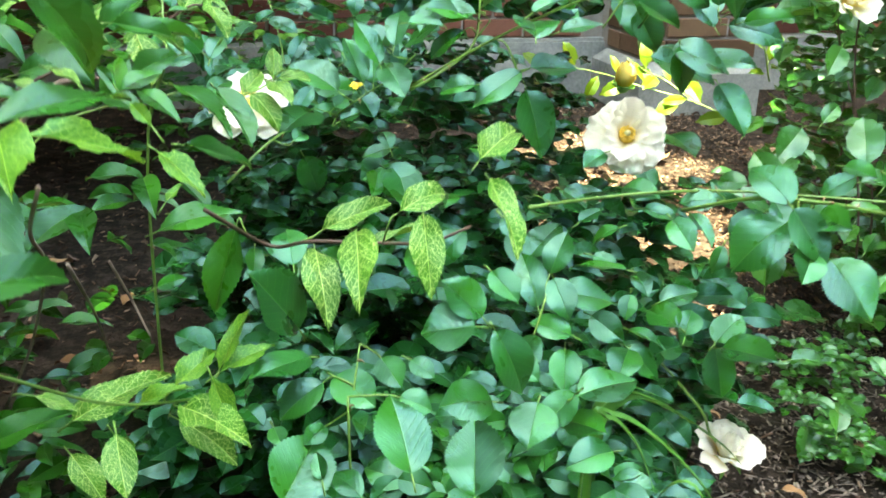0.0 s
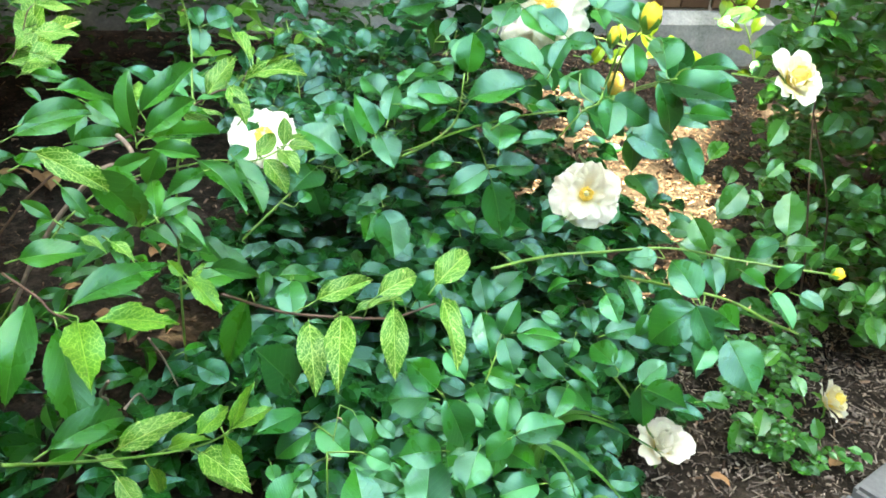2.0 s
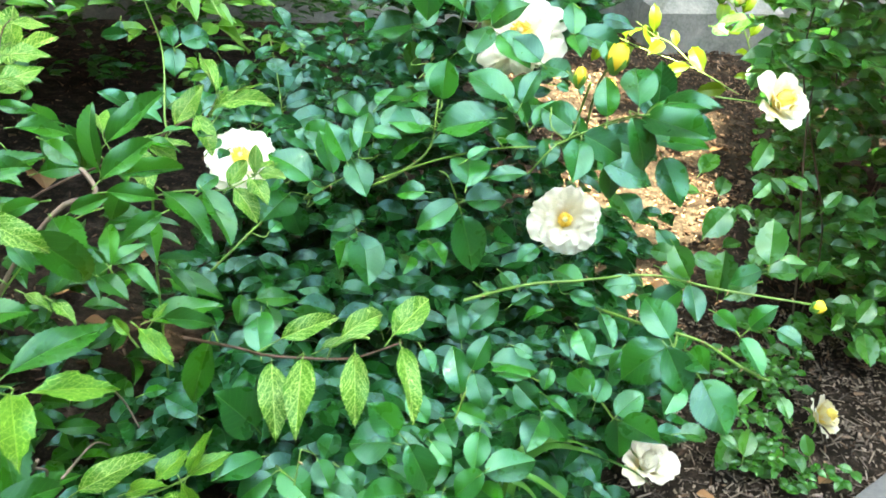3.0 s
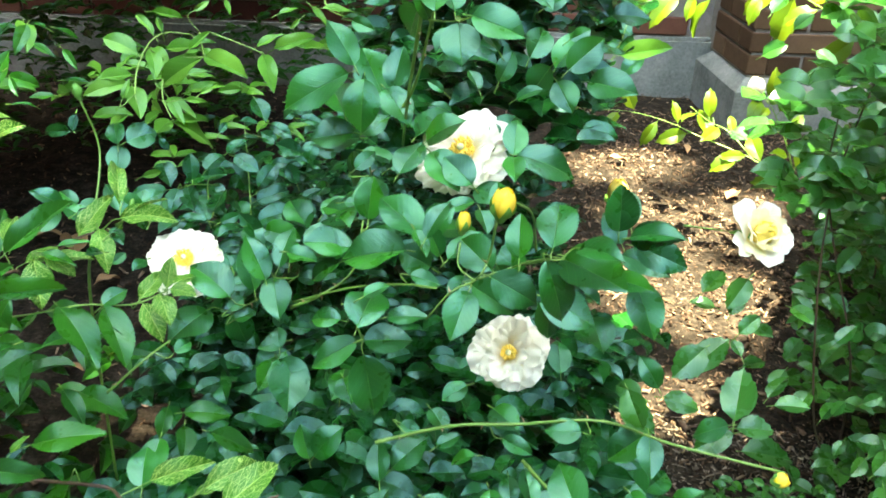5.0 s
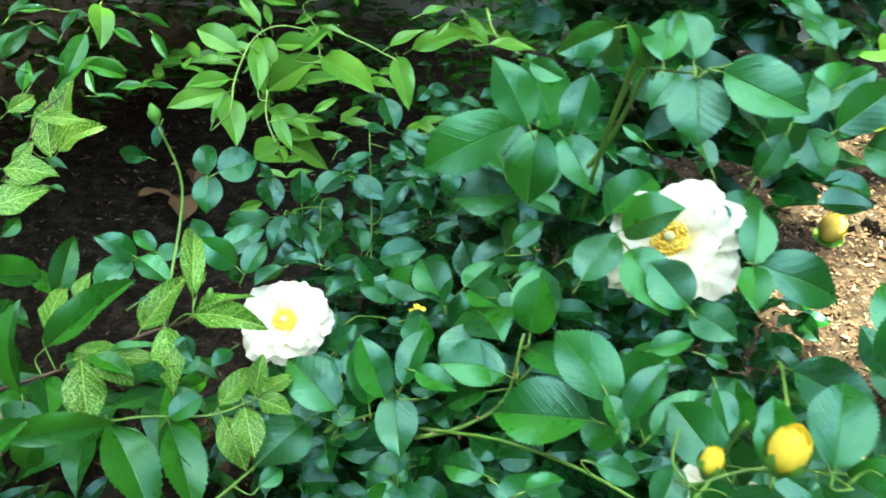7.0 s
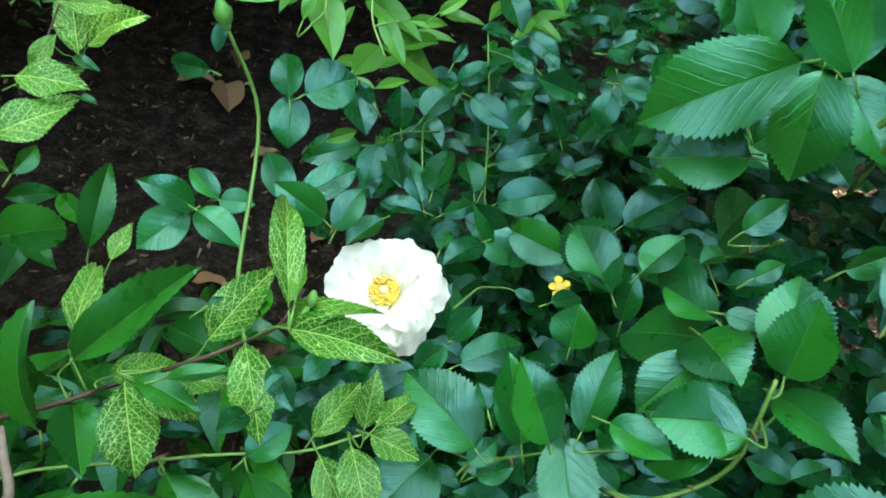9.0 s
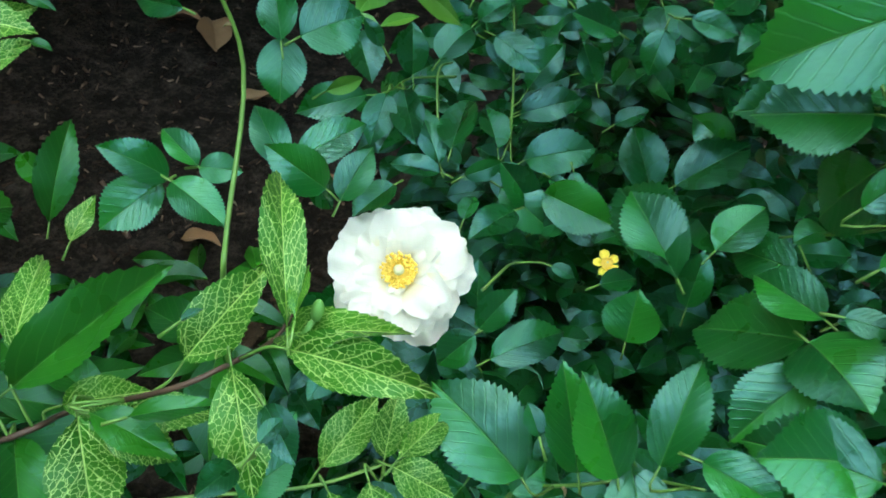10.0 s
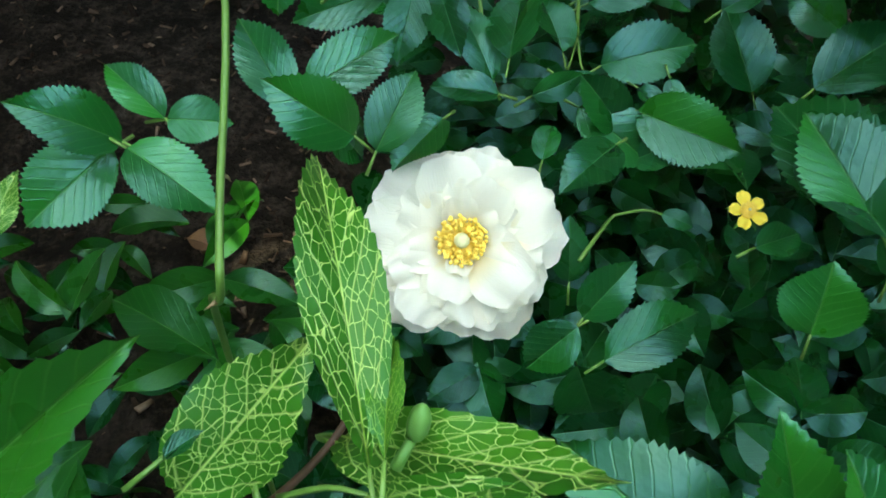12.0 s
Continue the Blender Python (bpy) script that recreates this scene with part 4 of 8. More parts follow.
rose_bush.leaf(ROSE_MESHES, (-0.1015, 0.7497, 0.4524), (-0.0848, 0.7589, 0.4582), (0.04, -0.59, 0.80), 0.0140)
rose_bush.leaf(ROSE_MESHES, (-0.0259, 0.8441, 0.6241), (-0.0544, 0.8939, 0.6333), (0.06, -0.15, 0.99), 0.0407)
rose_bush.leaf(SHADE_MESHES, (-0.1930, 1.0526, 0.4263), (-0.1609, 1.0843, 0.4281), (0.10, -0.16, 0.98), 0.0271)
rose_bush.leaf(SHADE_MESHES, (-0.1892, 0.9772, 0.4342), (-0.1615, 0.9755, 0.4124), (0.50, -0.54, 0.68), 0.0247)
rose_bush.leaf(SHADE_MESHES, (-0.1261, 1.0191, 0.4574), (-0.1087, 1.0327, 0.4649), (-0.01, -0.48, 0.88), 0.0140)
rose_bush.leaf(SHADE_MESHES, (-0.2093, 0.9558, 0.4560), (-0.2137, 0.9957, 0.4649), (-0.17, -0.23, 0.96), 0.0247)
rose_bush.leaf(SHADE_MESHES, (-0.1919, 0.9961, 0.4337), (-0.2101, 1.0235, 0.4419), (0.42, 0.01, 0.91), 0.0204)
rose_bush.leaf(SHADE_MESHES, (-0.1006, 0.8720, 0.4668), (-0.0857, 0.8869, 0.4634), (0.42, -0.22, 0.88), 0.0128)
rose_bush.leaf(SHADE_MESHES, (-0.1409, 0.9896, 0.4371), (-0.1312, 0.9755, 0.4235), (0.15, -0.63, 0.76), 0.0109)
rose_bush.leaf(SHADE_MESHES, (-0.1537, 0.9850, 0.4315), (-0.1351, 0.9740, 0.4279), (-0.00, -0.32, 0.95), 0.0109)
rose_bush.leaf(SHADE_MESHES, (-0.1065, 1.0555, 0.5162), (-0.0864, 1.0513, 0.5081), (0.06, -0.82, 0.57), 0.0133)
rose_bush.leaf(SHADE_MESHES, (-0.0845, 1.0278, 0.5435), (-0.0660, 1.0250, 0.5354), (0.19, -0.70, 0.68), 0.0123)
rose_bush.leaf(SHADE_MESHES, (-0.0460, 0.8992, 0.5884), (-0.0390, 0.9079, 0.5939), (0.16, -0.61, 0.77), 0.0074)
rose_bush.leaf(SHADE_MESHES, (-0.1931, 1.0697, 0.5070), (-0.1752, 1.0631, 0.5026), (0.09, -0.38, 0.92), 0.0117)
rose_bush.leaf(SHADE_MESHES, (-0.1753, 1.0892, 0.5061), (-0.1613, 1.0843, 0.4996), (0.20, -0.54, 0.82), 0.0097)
rose_bush.leaf(ROSE_MESHES, (-0.0123, 0.7955, 0.5606), (0.0054, 0.7945, 0.5606), (-0.02, -0.41, 0.91), 0.0107)
rose_bush.leaf(ROSE_MESHES, (-0.0042, 0.8162, 0.5682), (0.0066, 0.8226, 0.5756), (0.01, -0.76, 0.65), 0.0101)
rose_bush.leaf(SHADE_MESHES, (-0.0991, 0.7437, 0.5101), (-0.1070, 0.7514, 0.5177), (0.26, -0.54, 0.80), 0.0080)
rose_bush.leaf(SHADE_MESHES, (-0.1315, 0.9108, 0.4316), (-0.1177, 0.9118, 0.4272), (0.30, -0.33, 0.90), 0.0087)
rose_bush.leaf(SHADE_MESHES, (-0.1817, 0.9016, 0.4550), (-0.1819, 0.9203, 0.4571), (-0.25, -0.11, 0.96), 0.0113)
rose_bush.leaf(ROSE_MESHES, (-0.0148, 0.8719, 0.5348), (-0.0281, 0.8566, 0.5359), (0.00, 0.07, 1.00), 0.0142)
rose_bush.leaf(SHADE_MESHES, (-0.3079, 0.8556, 0.5734), (-0.3402, 0.8640, 0.5661), (-0.33, -0.79, 0.52), 0.0136)
rose_bush.leaf(SHADE_MESHES, (-0.3416, 0.9217, 0.5657), (-0.3414, 0.9108, 0.5502), (0.19, -0.80, 0.56), 0.0095)
rose_bush.leaf(SHADE_MESHES, (-0.2336, 0.9957, 0.4873), (-0.2241, 1.0267, 0.4961), (-0.04, -0.26, 0.96), 0.0235)
rose_bush.leaf(SHADE_MESHES, (-0.2143, 1.1047, 0.5424), (-0.1946, 1.0869, 0.5196), (0.44, -0.48, 0.76), 0.0245)
rose_bush.leaf(SHADE_MESHES, (-0.2044, 1.0859, 0.4326), (-0.1869, 1.1065, 0.4542), (-0.14, -0.66, 0.74), 0.0225)
rose_bush.leaf(SHADE_MESHES, (-0.2035, 1.0837, 0.5183), (-0.2229, 1.0736, 0.5226), (0.31, -0.20, 0.93), 0.0111)
rose_bush.leaf(SHADE_MESHES, (-0.1931, 1.1002, 0.5138), (-0.1629, 1.0916, 0.5015), (0.13, -0.63, 0.76), 0.0168)
rose_bush.leaf(SHADE_MESHES, (-0.1783, 1.0781, 0.4997), (-0.1991, 1.0802, 0.5098), (0.29, -0.62, 0.73), 0.0139)
rose_bush.leaf(SHADE_MESHES, (-0.0932, 0.9190, 0.5899), (-0.0725, 0.9223, 0.5858), (0.25, -0.65, 0.71), 0.0128)
rose_bush.leaf(SHADE_MESHES, (-0.1038, 0.9187, 0.6051), (-0.0911, 0.9289, 0.5978), (0.58, -0.15, 0.80), 0.0089)
rose_bush.leaf(SHADE_MESHES, (-0.2141, 0.9951, 0.5353), (-0.2106, 1.0096, 0.5432), (0.36, -0.52, 0.78), 0.0084)
rose_bush.leaf(SHADE_MESHES, (-0.2355, 0.9134, 0.5416), (-0.2465, 0.9145, 0.5544), (0.50, -0.71, 0.49), 0.0084)
rose_bush.leaf(SHADE_MESHES, (-0.1952, 0.9407, 0.4518), (-0.1763, 0.9552, 0.4577), (0.44, -0.77, 0.47), 0.0123)
rose_bush.leaf(ROSE_MESHES, (-0.0008, 0.7835, 0.6885), (-0.0262, 0.7917, 0.7213), (0.45, -0.72, 0.53), 0.0263)
rose_bush.leaf(ROSE_MESHES, (-0.0209, 0.8842, 0.5929), (0.0023, 0.9019, 0.6081), (0.09, -0.72, 0.69), 0.0230)
rose_bush.leaf(ROSE_MESHES, (-0.0400, 0.9633, 0.5460), (-0.0047, 0.9604, 0.5371), (0.23, -0.18, 0.96), 0.0219)
rose_bush.leaf(ROSE_MESHES, (0.0797, 0.7800, 0.7392), (0.0678, 0.8052, 0.7563), (0.21, -0.48, 0.85), 0.0229)
rose_bush.leaf(ROSE_MESHES, (0.1672, 0.8892, 0.6728), (0.1961, 0.9075, 0.7002), (0.14, -0.89, 0.44), 0.0285)
rose_bush.leaf(ROSE_MESHES, (0.1867, 0.8977, 0.6619), (0.2311, 0.8744, 0.6615), (-0.33, -0.64, 0.70), 0.0341)
rose_bush.leaf(ROSE_MESHES, (0.1862, 0.6785, 0.5906), (0.2336, 0.6414, 0.5901), (-0.30, -0.39, 0.87), 0.0392)
rose_bush.leaf(ROSE_MESHES, (0.2407, 0.8400, 0.5399), (0.2874, 0.8165, 0.5549), (-0.44, -0.34, 0.83), 0.0245)
rose_bush.leaf(ROSE_MESHES, (0.2392, 0.9181, 0.4837), (0.2872, 0.8888, 0.4817), (-0.21, -0.40, 0.90), 0.0281)
rose_bush.leaf(ROSE_MESHES, (0.1207, 0.7552, 0.6950), (0.1291, 0.7642, 0.7171), (0.25, -0.93, 0.28), 0.0152)
rose_bush.leaf(ROSE_MESHES, (0.1361, 0.8314, 0.6950), (0.1438, 0.8669, 0.7129), (0.53, -0.47, 0.71), 0.0243)
rose_bush.leaf(ROSE_MESHES, (0.1402, 0.8934, 0.7242), (0.1612, 0.8929, 0.7354), (-0.30, -0.80, 0.51), 0.0143)
rose_bush.leaf(ROSE_MESHES, (0.1656, 0.9023, 0.6972), (0.1823, 0.9150, 0.7052), (0.47, -0.82, 0.32), 0.0135)
rose_bush.leaf(ROSE_MESHES, (0.0993, 0.8024, 0.6731), (0.0873, 0.8177, 0.6845), (0.45, -0.28, 0.85), 0.0135)
rose_bush.leaf(ROSE_MESHES, (0.1181, 0.7598, 0.7171), (0.1037, 0.7717, 0.7281), (0.32, -0.41, 0.86), 0.0130)
rose_bush.leaf(ROSE_MESHES, (-0.0612, 0.7700, 0.4240), (-0.0854, 0.7591, 0.4179), (0.07, -0.60, 0.80), 0.0163)
rose_bush.leaf(ROSE_MESHES, (-0.0083, 0.7885, 0.3776), (-0.0130, 0.7542, 0.3761), (0.22, -0.07, 0.97), 0.0208)
rose_bush.leaf(ROSE_MESHES, (-0.0718, 0.7624, 0.4033), (-0.0738, 0.7280, 0.3925), (0.44, -0.29, 0.85), 0.0217)
rose_bush.leaf(ROSE_MESHES, (-0.0500, 1.1349, 0.3806), (-0.0845, 1.1548, 0.3893), (-0.21, -0.67, 0.71), 0.0285)
rose_bush.leaf(ROSE_MESHES, (0.0923, 0.6969, 0.5706), (0.0789, 0.6974, 0.5950), (0.74, -0.53, 0.42), 0.0167)
rose_bush.leaf(ROSE_MESHES, (0.0750, 0.6688, 0.5658), (0.0976, 0.6746, 0.5573), (0.41, -0.55, 0.72), 0.0149)
rose_bush.leaf(ROSE_MESHES, (0.1168, 0.7268, 0.4342), (0.0977, 0.7114, 0.4254), (-0.03, -0.46, 0.89), 0.0183)
rose_bush.leaf(ROSE_MESHES, (0.0855, 0.7323, 0.4001), (0.1038, 0.7145, 0.3897), (0.18, -0.35, 0.92), 0.0193)
rose_bush.leaf(ROSE_MESHES, (0.0646, 0.7016, 0.4032), (0.0837, 0.7003, 0.3914), (0.42, -0.52, 0.74), 0.0158)
rose_bush.leaf(ROSE_MESHES, (0.2192, 0.7439, 0.3912), (0.1867, 0.7438, 0.3867), (-0.10, -0.69, 0.72), 0.0230)
rose_bush.leaf(ROSE_MESHES, (0.1392, 0.7481, 0.3992), (0.1659, 0.7235, 0.3964), (-0.32, -0.45, 0.83), 0.0255)
rose_bush.leaf(ROSE_MESHES, (-0.0606, 0.7511, 0.4289), (-0.0680, 0.7691, 0.4385), (0.04, -0.45, 0.89), 0.0152)
rose_bush.leaf(SHADE_MESHES, (-0.1717, 1.0934, 0.4361), (-0.2000, 1.0827, 0.4190), (0.14, -0.93, 0.34), 0.0209)
rose_bush.leaf(SHADE_MESHES, (-0.1098, 1.0103, 0.5325), (-0.1119, 0.9985, 0.5088), (0.06, -0.90, 0.44), 0.0186)
rose_bush.leaf(SHADE_MESHES, (-0.1485, 1.0627, 0.4549), (-0.1639, 1.0730, 0.4767), (0.34, -0.73, 0.59), 0.0171)
rose_bush.leaf(SHADE_MESHES, (-0.1403, 1.0592, 0.4965), (-0.1700, 1.0495, 0.5083), (0.46, -0.51, 0.73), 0.0201)
rose_bush.leaf(ROSE_MESHES, (-0.0139, 0.8374, 0.5759), (0.0018, 0.8515, 0.5899), (0.08, -0.75, 0.66), 0.0152)
rose_bush.leaf(ROSE_MESHES, (-0.0547, 0.8692, 0.5107), (-0.0387, 0.8942, 0.5219), (-0.08, -0.37, 0.93), 0.0222)
rose_bush.leaf(ROSE_MESHES, (0.0768, 0.7086, 0.5823), (0.0989, 0.7122, 0.6072), (-0.44, -0.75, 0.49), 0.0251)
rose_bush.leaf(ROSE_MESHES, (0.2182, 0.9252, 0.4038), (0.2344, 0.8741, 0.3930), (-0.13, -0.25, 0.96), 0.0383)
rose_bush.leaf(ROSE_MESHES, (0.1972, 0.6625, 0.6084), (0.2273, 0.6272, 0.6190), (-0.56, -0.24, 0.79), 0.0214)
rose_bush.leaf(ROSE_MESHES, (0.2289, 0.7620, 0.5374), (0.2604, 0.7335, 0.5442), (-0.60, -0.51, 0.62), 0.0194)
rose_bush.leaf(ROSE_MESHES, (0.0177, 0.6892, 0.4493), (0.0313, 0.6662, 0.4419), (-0.19, -0.40, 0.90), 0.0194)
rose_bush.leaf(ROSE_MESHES, (0.0185, 0.6768, 0.4384), (0.0122, 0.7103, 0.4442), (0.13, -0.15, 0.98), 0.0242)
rose_bush.leaf(ROSE_MESHES, (0.1136, 0.6864, 0.5616), (0.1090, 0.6659, 0.5438), (0.14, -0.67, 0.73), 0.0193)
rose_bush.leaf(ROSE_MESHES, (0.1947, 0.8769, 0.3609), (0.1872, 0.9138, 0.3785), (-0.07, -0.44, 0.89), 0.0250)
rose_bush.leaf(ROSE_MESHES, (-0.1335, 0.6531, 0.3852), (-0.1288, 0.6240, 0.3701), (-0.18, -0.48, 0.86), 0.0265)
rose_bush.leaf(ROSE_MESHES, (-0.0387, 0.4465, 0.3637), (-0.0198, 0.4441, 0.3564), (0.18, -0.69, 0.70), 0.0163)
rose_bush.leaf(ROSE_MESHES, (-0.0513, 0.4836, 0.3686), (-0.0383, 0.4624, 0.3604), (-0.08, -0.40, 0.91), 0.0184)
rose_bush.leaf(ROSE_MESHES, (-0.0331, 0.4728, 0.3735), (-0.0194, 0.4612, 0.3682), (-0.02, -0.44, 0.90), 0.0131)
rose_bush.leaf(ROSE_MESHES, (-0.1133, 0.4615, 0.3335), (-0.1064, 0.4468, 0.3297), (0.03, -0.24, 0.97), 0.0116)
rose_bush.leaf(ROSE_MESHES, (-0.1869, 0.5022, 0.4044), (-0.1690, 0.5021, 0.4109), (-0.28, -0.60, 0.75), 0.0095)
rose_bush.leaf(ROSE_MESHES, (-0.0836, 0.4638, 0.3334), (-0.0942, 0.4496, 0.3290), (0.23, -0.44, 0.87), 0.0128)
rose_bush.leaf(ROSE_MESHES, (0.1110, 0.5807, 0.3898), (0.0734, 0.5890, 0.3874), (-0.06, 0.02, 1.00), 0.0231)
rose_bush.leaf(ROSE_MESHES, (0.0771, 0.5829, 0.3384), (0.0471, 0.5870, 0.3455), (0.10, -0.61, 0.78), 0.0186)
rose_bush.leaf(ROSE_MESHES, (0.0404, 0.5819, 0.3336), (0.0527, 0.5530, 0.3311), (-0.41, -0.25, 0.88), 0.0221)
rose_bush.leaf(ROSE_MESHES, (0.0783, 0.5508, 0.3089), (0.0555, 0.5424, 0.2862), (-0.36, -0.70, 0.62), 0.0232)
rose_bush.leaf(ROSE_MESHES, (0.0756, 0.5583, 0.2830), (0.0984, 0.5324, 0.2889), (-0.49, -0.24, 0.84), 0.0245)
rose_bush.leaf(ROSE_MESHES, (0.1370, 0.6721, 0.3013), (0.1638, 0.6479, 0.2942), (0.12, -0.16, 0.98), 0.0184)
rose_bush.leaf(ROSE_MESHES, (0.1069, 0.6726, 0.3124), (0.1312, 0.6516, 0.2993), (-0.25, -0.70, 0.67), 0.0243)
rose_bush.leaf(ROSE_MESHES, (0.2089, 0.6468, 0.2980), (0.2390, 0.6104, 0.3055), (-0.43, -0.18, 0.88), 0.0311)
rose_bush.leaf(ROSE_MESHES, (0.1869, 0.6788, 0.2928), (0.1968, 0.7017, 0.3058), (-0.02, -0.49, 0.87), 0.0225)
rose_bush.leaf(ROSE_MESHES, (0.2041, 0.6526, 0.3000), (0.2289, 0.6694, 0.3159), (-0.32, -0.36, 0.88), 0.0271)
rose_bush.leaf(ROSE_MESHES, (0.2274, 0.5570, 0.4138), (0.2130, 0.5317, 0.4007), (0.07, -0.49, 0.87), 0.0223)
rose_bush.leaf(ROSE_MESHES, (0.2355, 0.5770, 0.4311), (0.2455, 0.5453, 0.4338), (-0.67, -0.15, 0.73), 0.0234)
rose_bush.leaf(ROSE_MESHES, (0.2831, 0.5893, 0.4508), (0.3010, 0.5895, 0.4731), (-0.62, -0.60, 0.50), 0.0186)
rose_bush.leaf(ROSE_MESHES, (0.2518, 0.5856, 0.4645), (0.2644, 0.5638, 0.4626), (-0.43, -0.32, 0.84), 0.0152)
rose_bush.leaf(ROSE_MESHES, (0.2617, 0.5436, 0.4697), (0.2752, 0.5190, 0.4535), (0.16, -0.48, 0.86), 0.0178)
rose_bush.leaf(ROSE_MESHES, (0.3296, 0.6512, 0.4101), (0.3502, 0.6397, 0.4037), (0.02, -0.46, 0.89), 0.0195)
rose_bush.leaf(ROSE_MESHES, (0.1519, 0.6268, 0.4113), (0.1634, 0.6042, 0.3946), (-0.30, -0.66, 0.69), 0.0213)
rose_bush.leaf(ROSE_MESHES, (0.1586, 0.7565, 0.3173), (0.1659, 0.7283, 0.3049), (-0.14, -0.43, 0.89), 0.0190)
rose_bush.leaf(ROSE_MESHES, (0.1760, 0.6675, 0.4028), (0.1864, 0.6362, 0.3868), (0.22, -0.38, 0.90), 0.0184)
rose_bush.leaf(ROSE_MESHES, (0.1303, 0.7066, 0.3765), (0.1101, 0.7095, 0.3606), (-0.62, -0.14, 0.77), 0.0155)
rose_bush.leaf(ROSE_MESHES, (0.0971, 0.7065, 0.3809), (0.1163, 0.7180, 0.3881), (-0.02, -0.51, 0.86), 0.0141)
rose_bush.leaf(ROSE_MESHES, (0.1522, 0.7206, 0.3887), (0.1798, 0.7138, 0.3816), (0.07, -0.58, 0.81), 0.0161)
rose_bush.leaf(ROSE_MESHES, (0.0995, 0.6453, 0.3754), (0.1174, 0.6368, 0.3699), (0.03, -0.50, 0.86), 0.0124)
rose_bush.leaf(ROSE_MESHES, (0.0215, 0.5371, 0.4409), (0.0311, 0.5254, 0.4284), (0.11, -0.68, 0.72), 0.0137)
rose_bush.leaf(ROSE_MESHES, (0.0146, 0.5160, 0.4128), (0.0308, 0.4996, 0.3994), (0.03, -0.61, 0.79), 0.0187)
rose_bush.leaf(ROSE_MESHES, (0.0333, 0.5502, 0.3369), (0.0505, 0.5350, 0.3266), (0.01, -0.55, 0.83), 0.0176)
rose_bush.leaf(ROSE_MESHES, (0.1934, 0.6340, 0.3886), (0.1846, 0.6250, 0.3699), (0.00, -0.90, 0.44), 0.0135)
rose_bush.leaf(ROSE_MESHES, (0.1390, 0.6826, 0.3274), (0.1342, 0.6692, 0.3100), (-0.21, -0.75, 0.63), 0.0158)
rose_bush.leaf(ROSE_MESHES, (0.0432, 0.7392, 0.7626), (0.0202, 0.7302, 0.7499), (0.20, -0.93, 0.31), 0.0153)
rose_bush.leaf(ROSE_MESHES, (0.1260, 0.8618, 0.6499), (0.1496, 0.8651, 0.6607), (-0.23, -0.66, 0.71), 0.0131)
rose_bush.leaf(ROSE_MESHES, (0.1333, 0.8758, 0.7412), (0.1504, 0.8532, 0.7314), (-0.18, -0.50, 0.85), 0.0165)
rose_bush.leaf(ROSE_MESHES, (0.1206, 0.8414, 0.7585), (0.1390, 0.8302, 0.7523), (-0.21, -0.71, 0.67), 0.0123)
rose_bush.leaf(ROSE_MESHES, (-0.0029, 0.7839, 0.7237), (0.0168, 0.7806, 0.7187), (-0.06, -0.93, 0.36), 0.0123)
rose_bush.leaf(ROSE_MESHES, (0.0538, 0.9004, 0.6379), (0.0373, 0.8998, 0.6473), (0.38, -0.69, 0.62), 0.0095)
rose_bush.leaf(ROSE_MESHES, (0.0583, 0.9279, 0.6092), (0.0340, 0.9241, 0.6149), (0.27, -0.51, 0.82), 0.0126)
rose_bush.leaf(ROSE_MESHES, (-0.1057, 0.7463, 0.4640), (-0.0962, 0.7626, 0.4687), (0.31, -0.42, 0.85), 0.0136)
rose_bush.leaf(ROSE_MESHES, (-0.1817, 0.6922, 0.5265), (-0.1759, 0.7062, 0.5310), (0.53, -0.45, 0.72), 0.0095)
rose_bush.leaf(ROSE_MESHES, (-0.1956, 0.6929, 0.4842), (-0.1825, 0.7133, 0.4909), (0.26, -0.45, 0.86), 0.0176)
rose_bush.leaf(ROSE_MESHES, (-0.1321, 0.6908, 0.4494), (-0.1251, 0.7086, 0.4502), (0.54, -0.24, 0.81), 0.0134)
rose_bush.leaf(ROSE_MESHES, (0.0733, 0.6885, 0.5938), (0.0869, 0.6684, 0.5820), (0.33, -0.30, 0.89), 0.0135)
rose_bush.leaf(ROSE_MESHES, (0.1424, 0.6134, 0.6545), (0.1391, 0.6240, 0.6673), (-0.07, -0.78, 0.63), 0.0119)
rose_bush.leaf(ROSE_MESHES, (0.1228, 0.6797, 0.6203), (0.1312, 0.6621, 0.6104), (0.37, -0.32, 0.87), 0.0153)
rose_bush.leaf(ROSE_MESHES, (0.0264, 0.8024, 0.5952), (0.0444, 0.8098, 0.6075), (0.24, -0.95, 0.22), 0.0138)
rose_bush.leaf(ROSE_MESHES, (0.0881, 0.7370, 0.5912), (0.1099, 0.7487, 0.5969), (0.05, -0.52, 0.86), 0.0140)
rose_bush.leaf(ROSE_MESHES, (0.1177, 0.7478, 0.5882), (0.1306, 0.7488, 0.5835), (0.25, -0.82, 0.52), 0.0076)
rose_bush.leaf(ROSE_MESHES, (0.0448, 0.6492, 0.5539), (0.0624, 0.6564, 0.5614), (-0.15, -0.52, 0.84), 0.0123)
rose_bush.leaf(ROSE_MESHES, (-0.0296, 0.3665, 0.3683), (-0.0416, 0.3993, 0.3928), (0.28, -0.51, 0.82), 0.0299)
rose_bush.leaf(ROSE_MESHES, (-0.1023, 0.4197, 0.3116), (-0.0885, 0.4624, 0.3285), (0.42, -0.45, 0.79), 0.0383)
rose_bush.leaf(ROSE_MESHES, (0.0070, 0.4764, 0.2766), (0.0076, 0.5224, 0.3057), (0.00, -0.54, 0.84), 0.0381)
rose_bush.leaf(ROSE_MESHES, (0.1004, 0.5191, 0.2835), (0.0671, 0.5063, 0.2782), (0.04, -0.47, 0.88), 0.0252)
rose_bush.leaf(ROSE_MESHES, (-0.0583, 0.4179, 0.3174), (-0.0759, 0.4372, 0.3185), (-0.19, -0.22, 0.96), 0.0157)
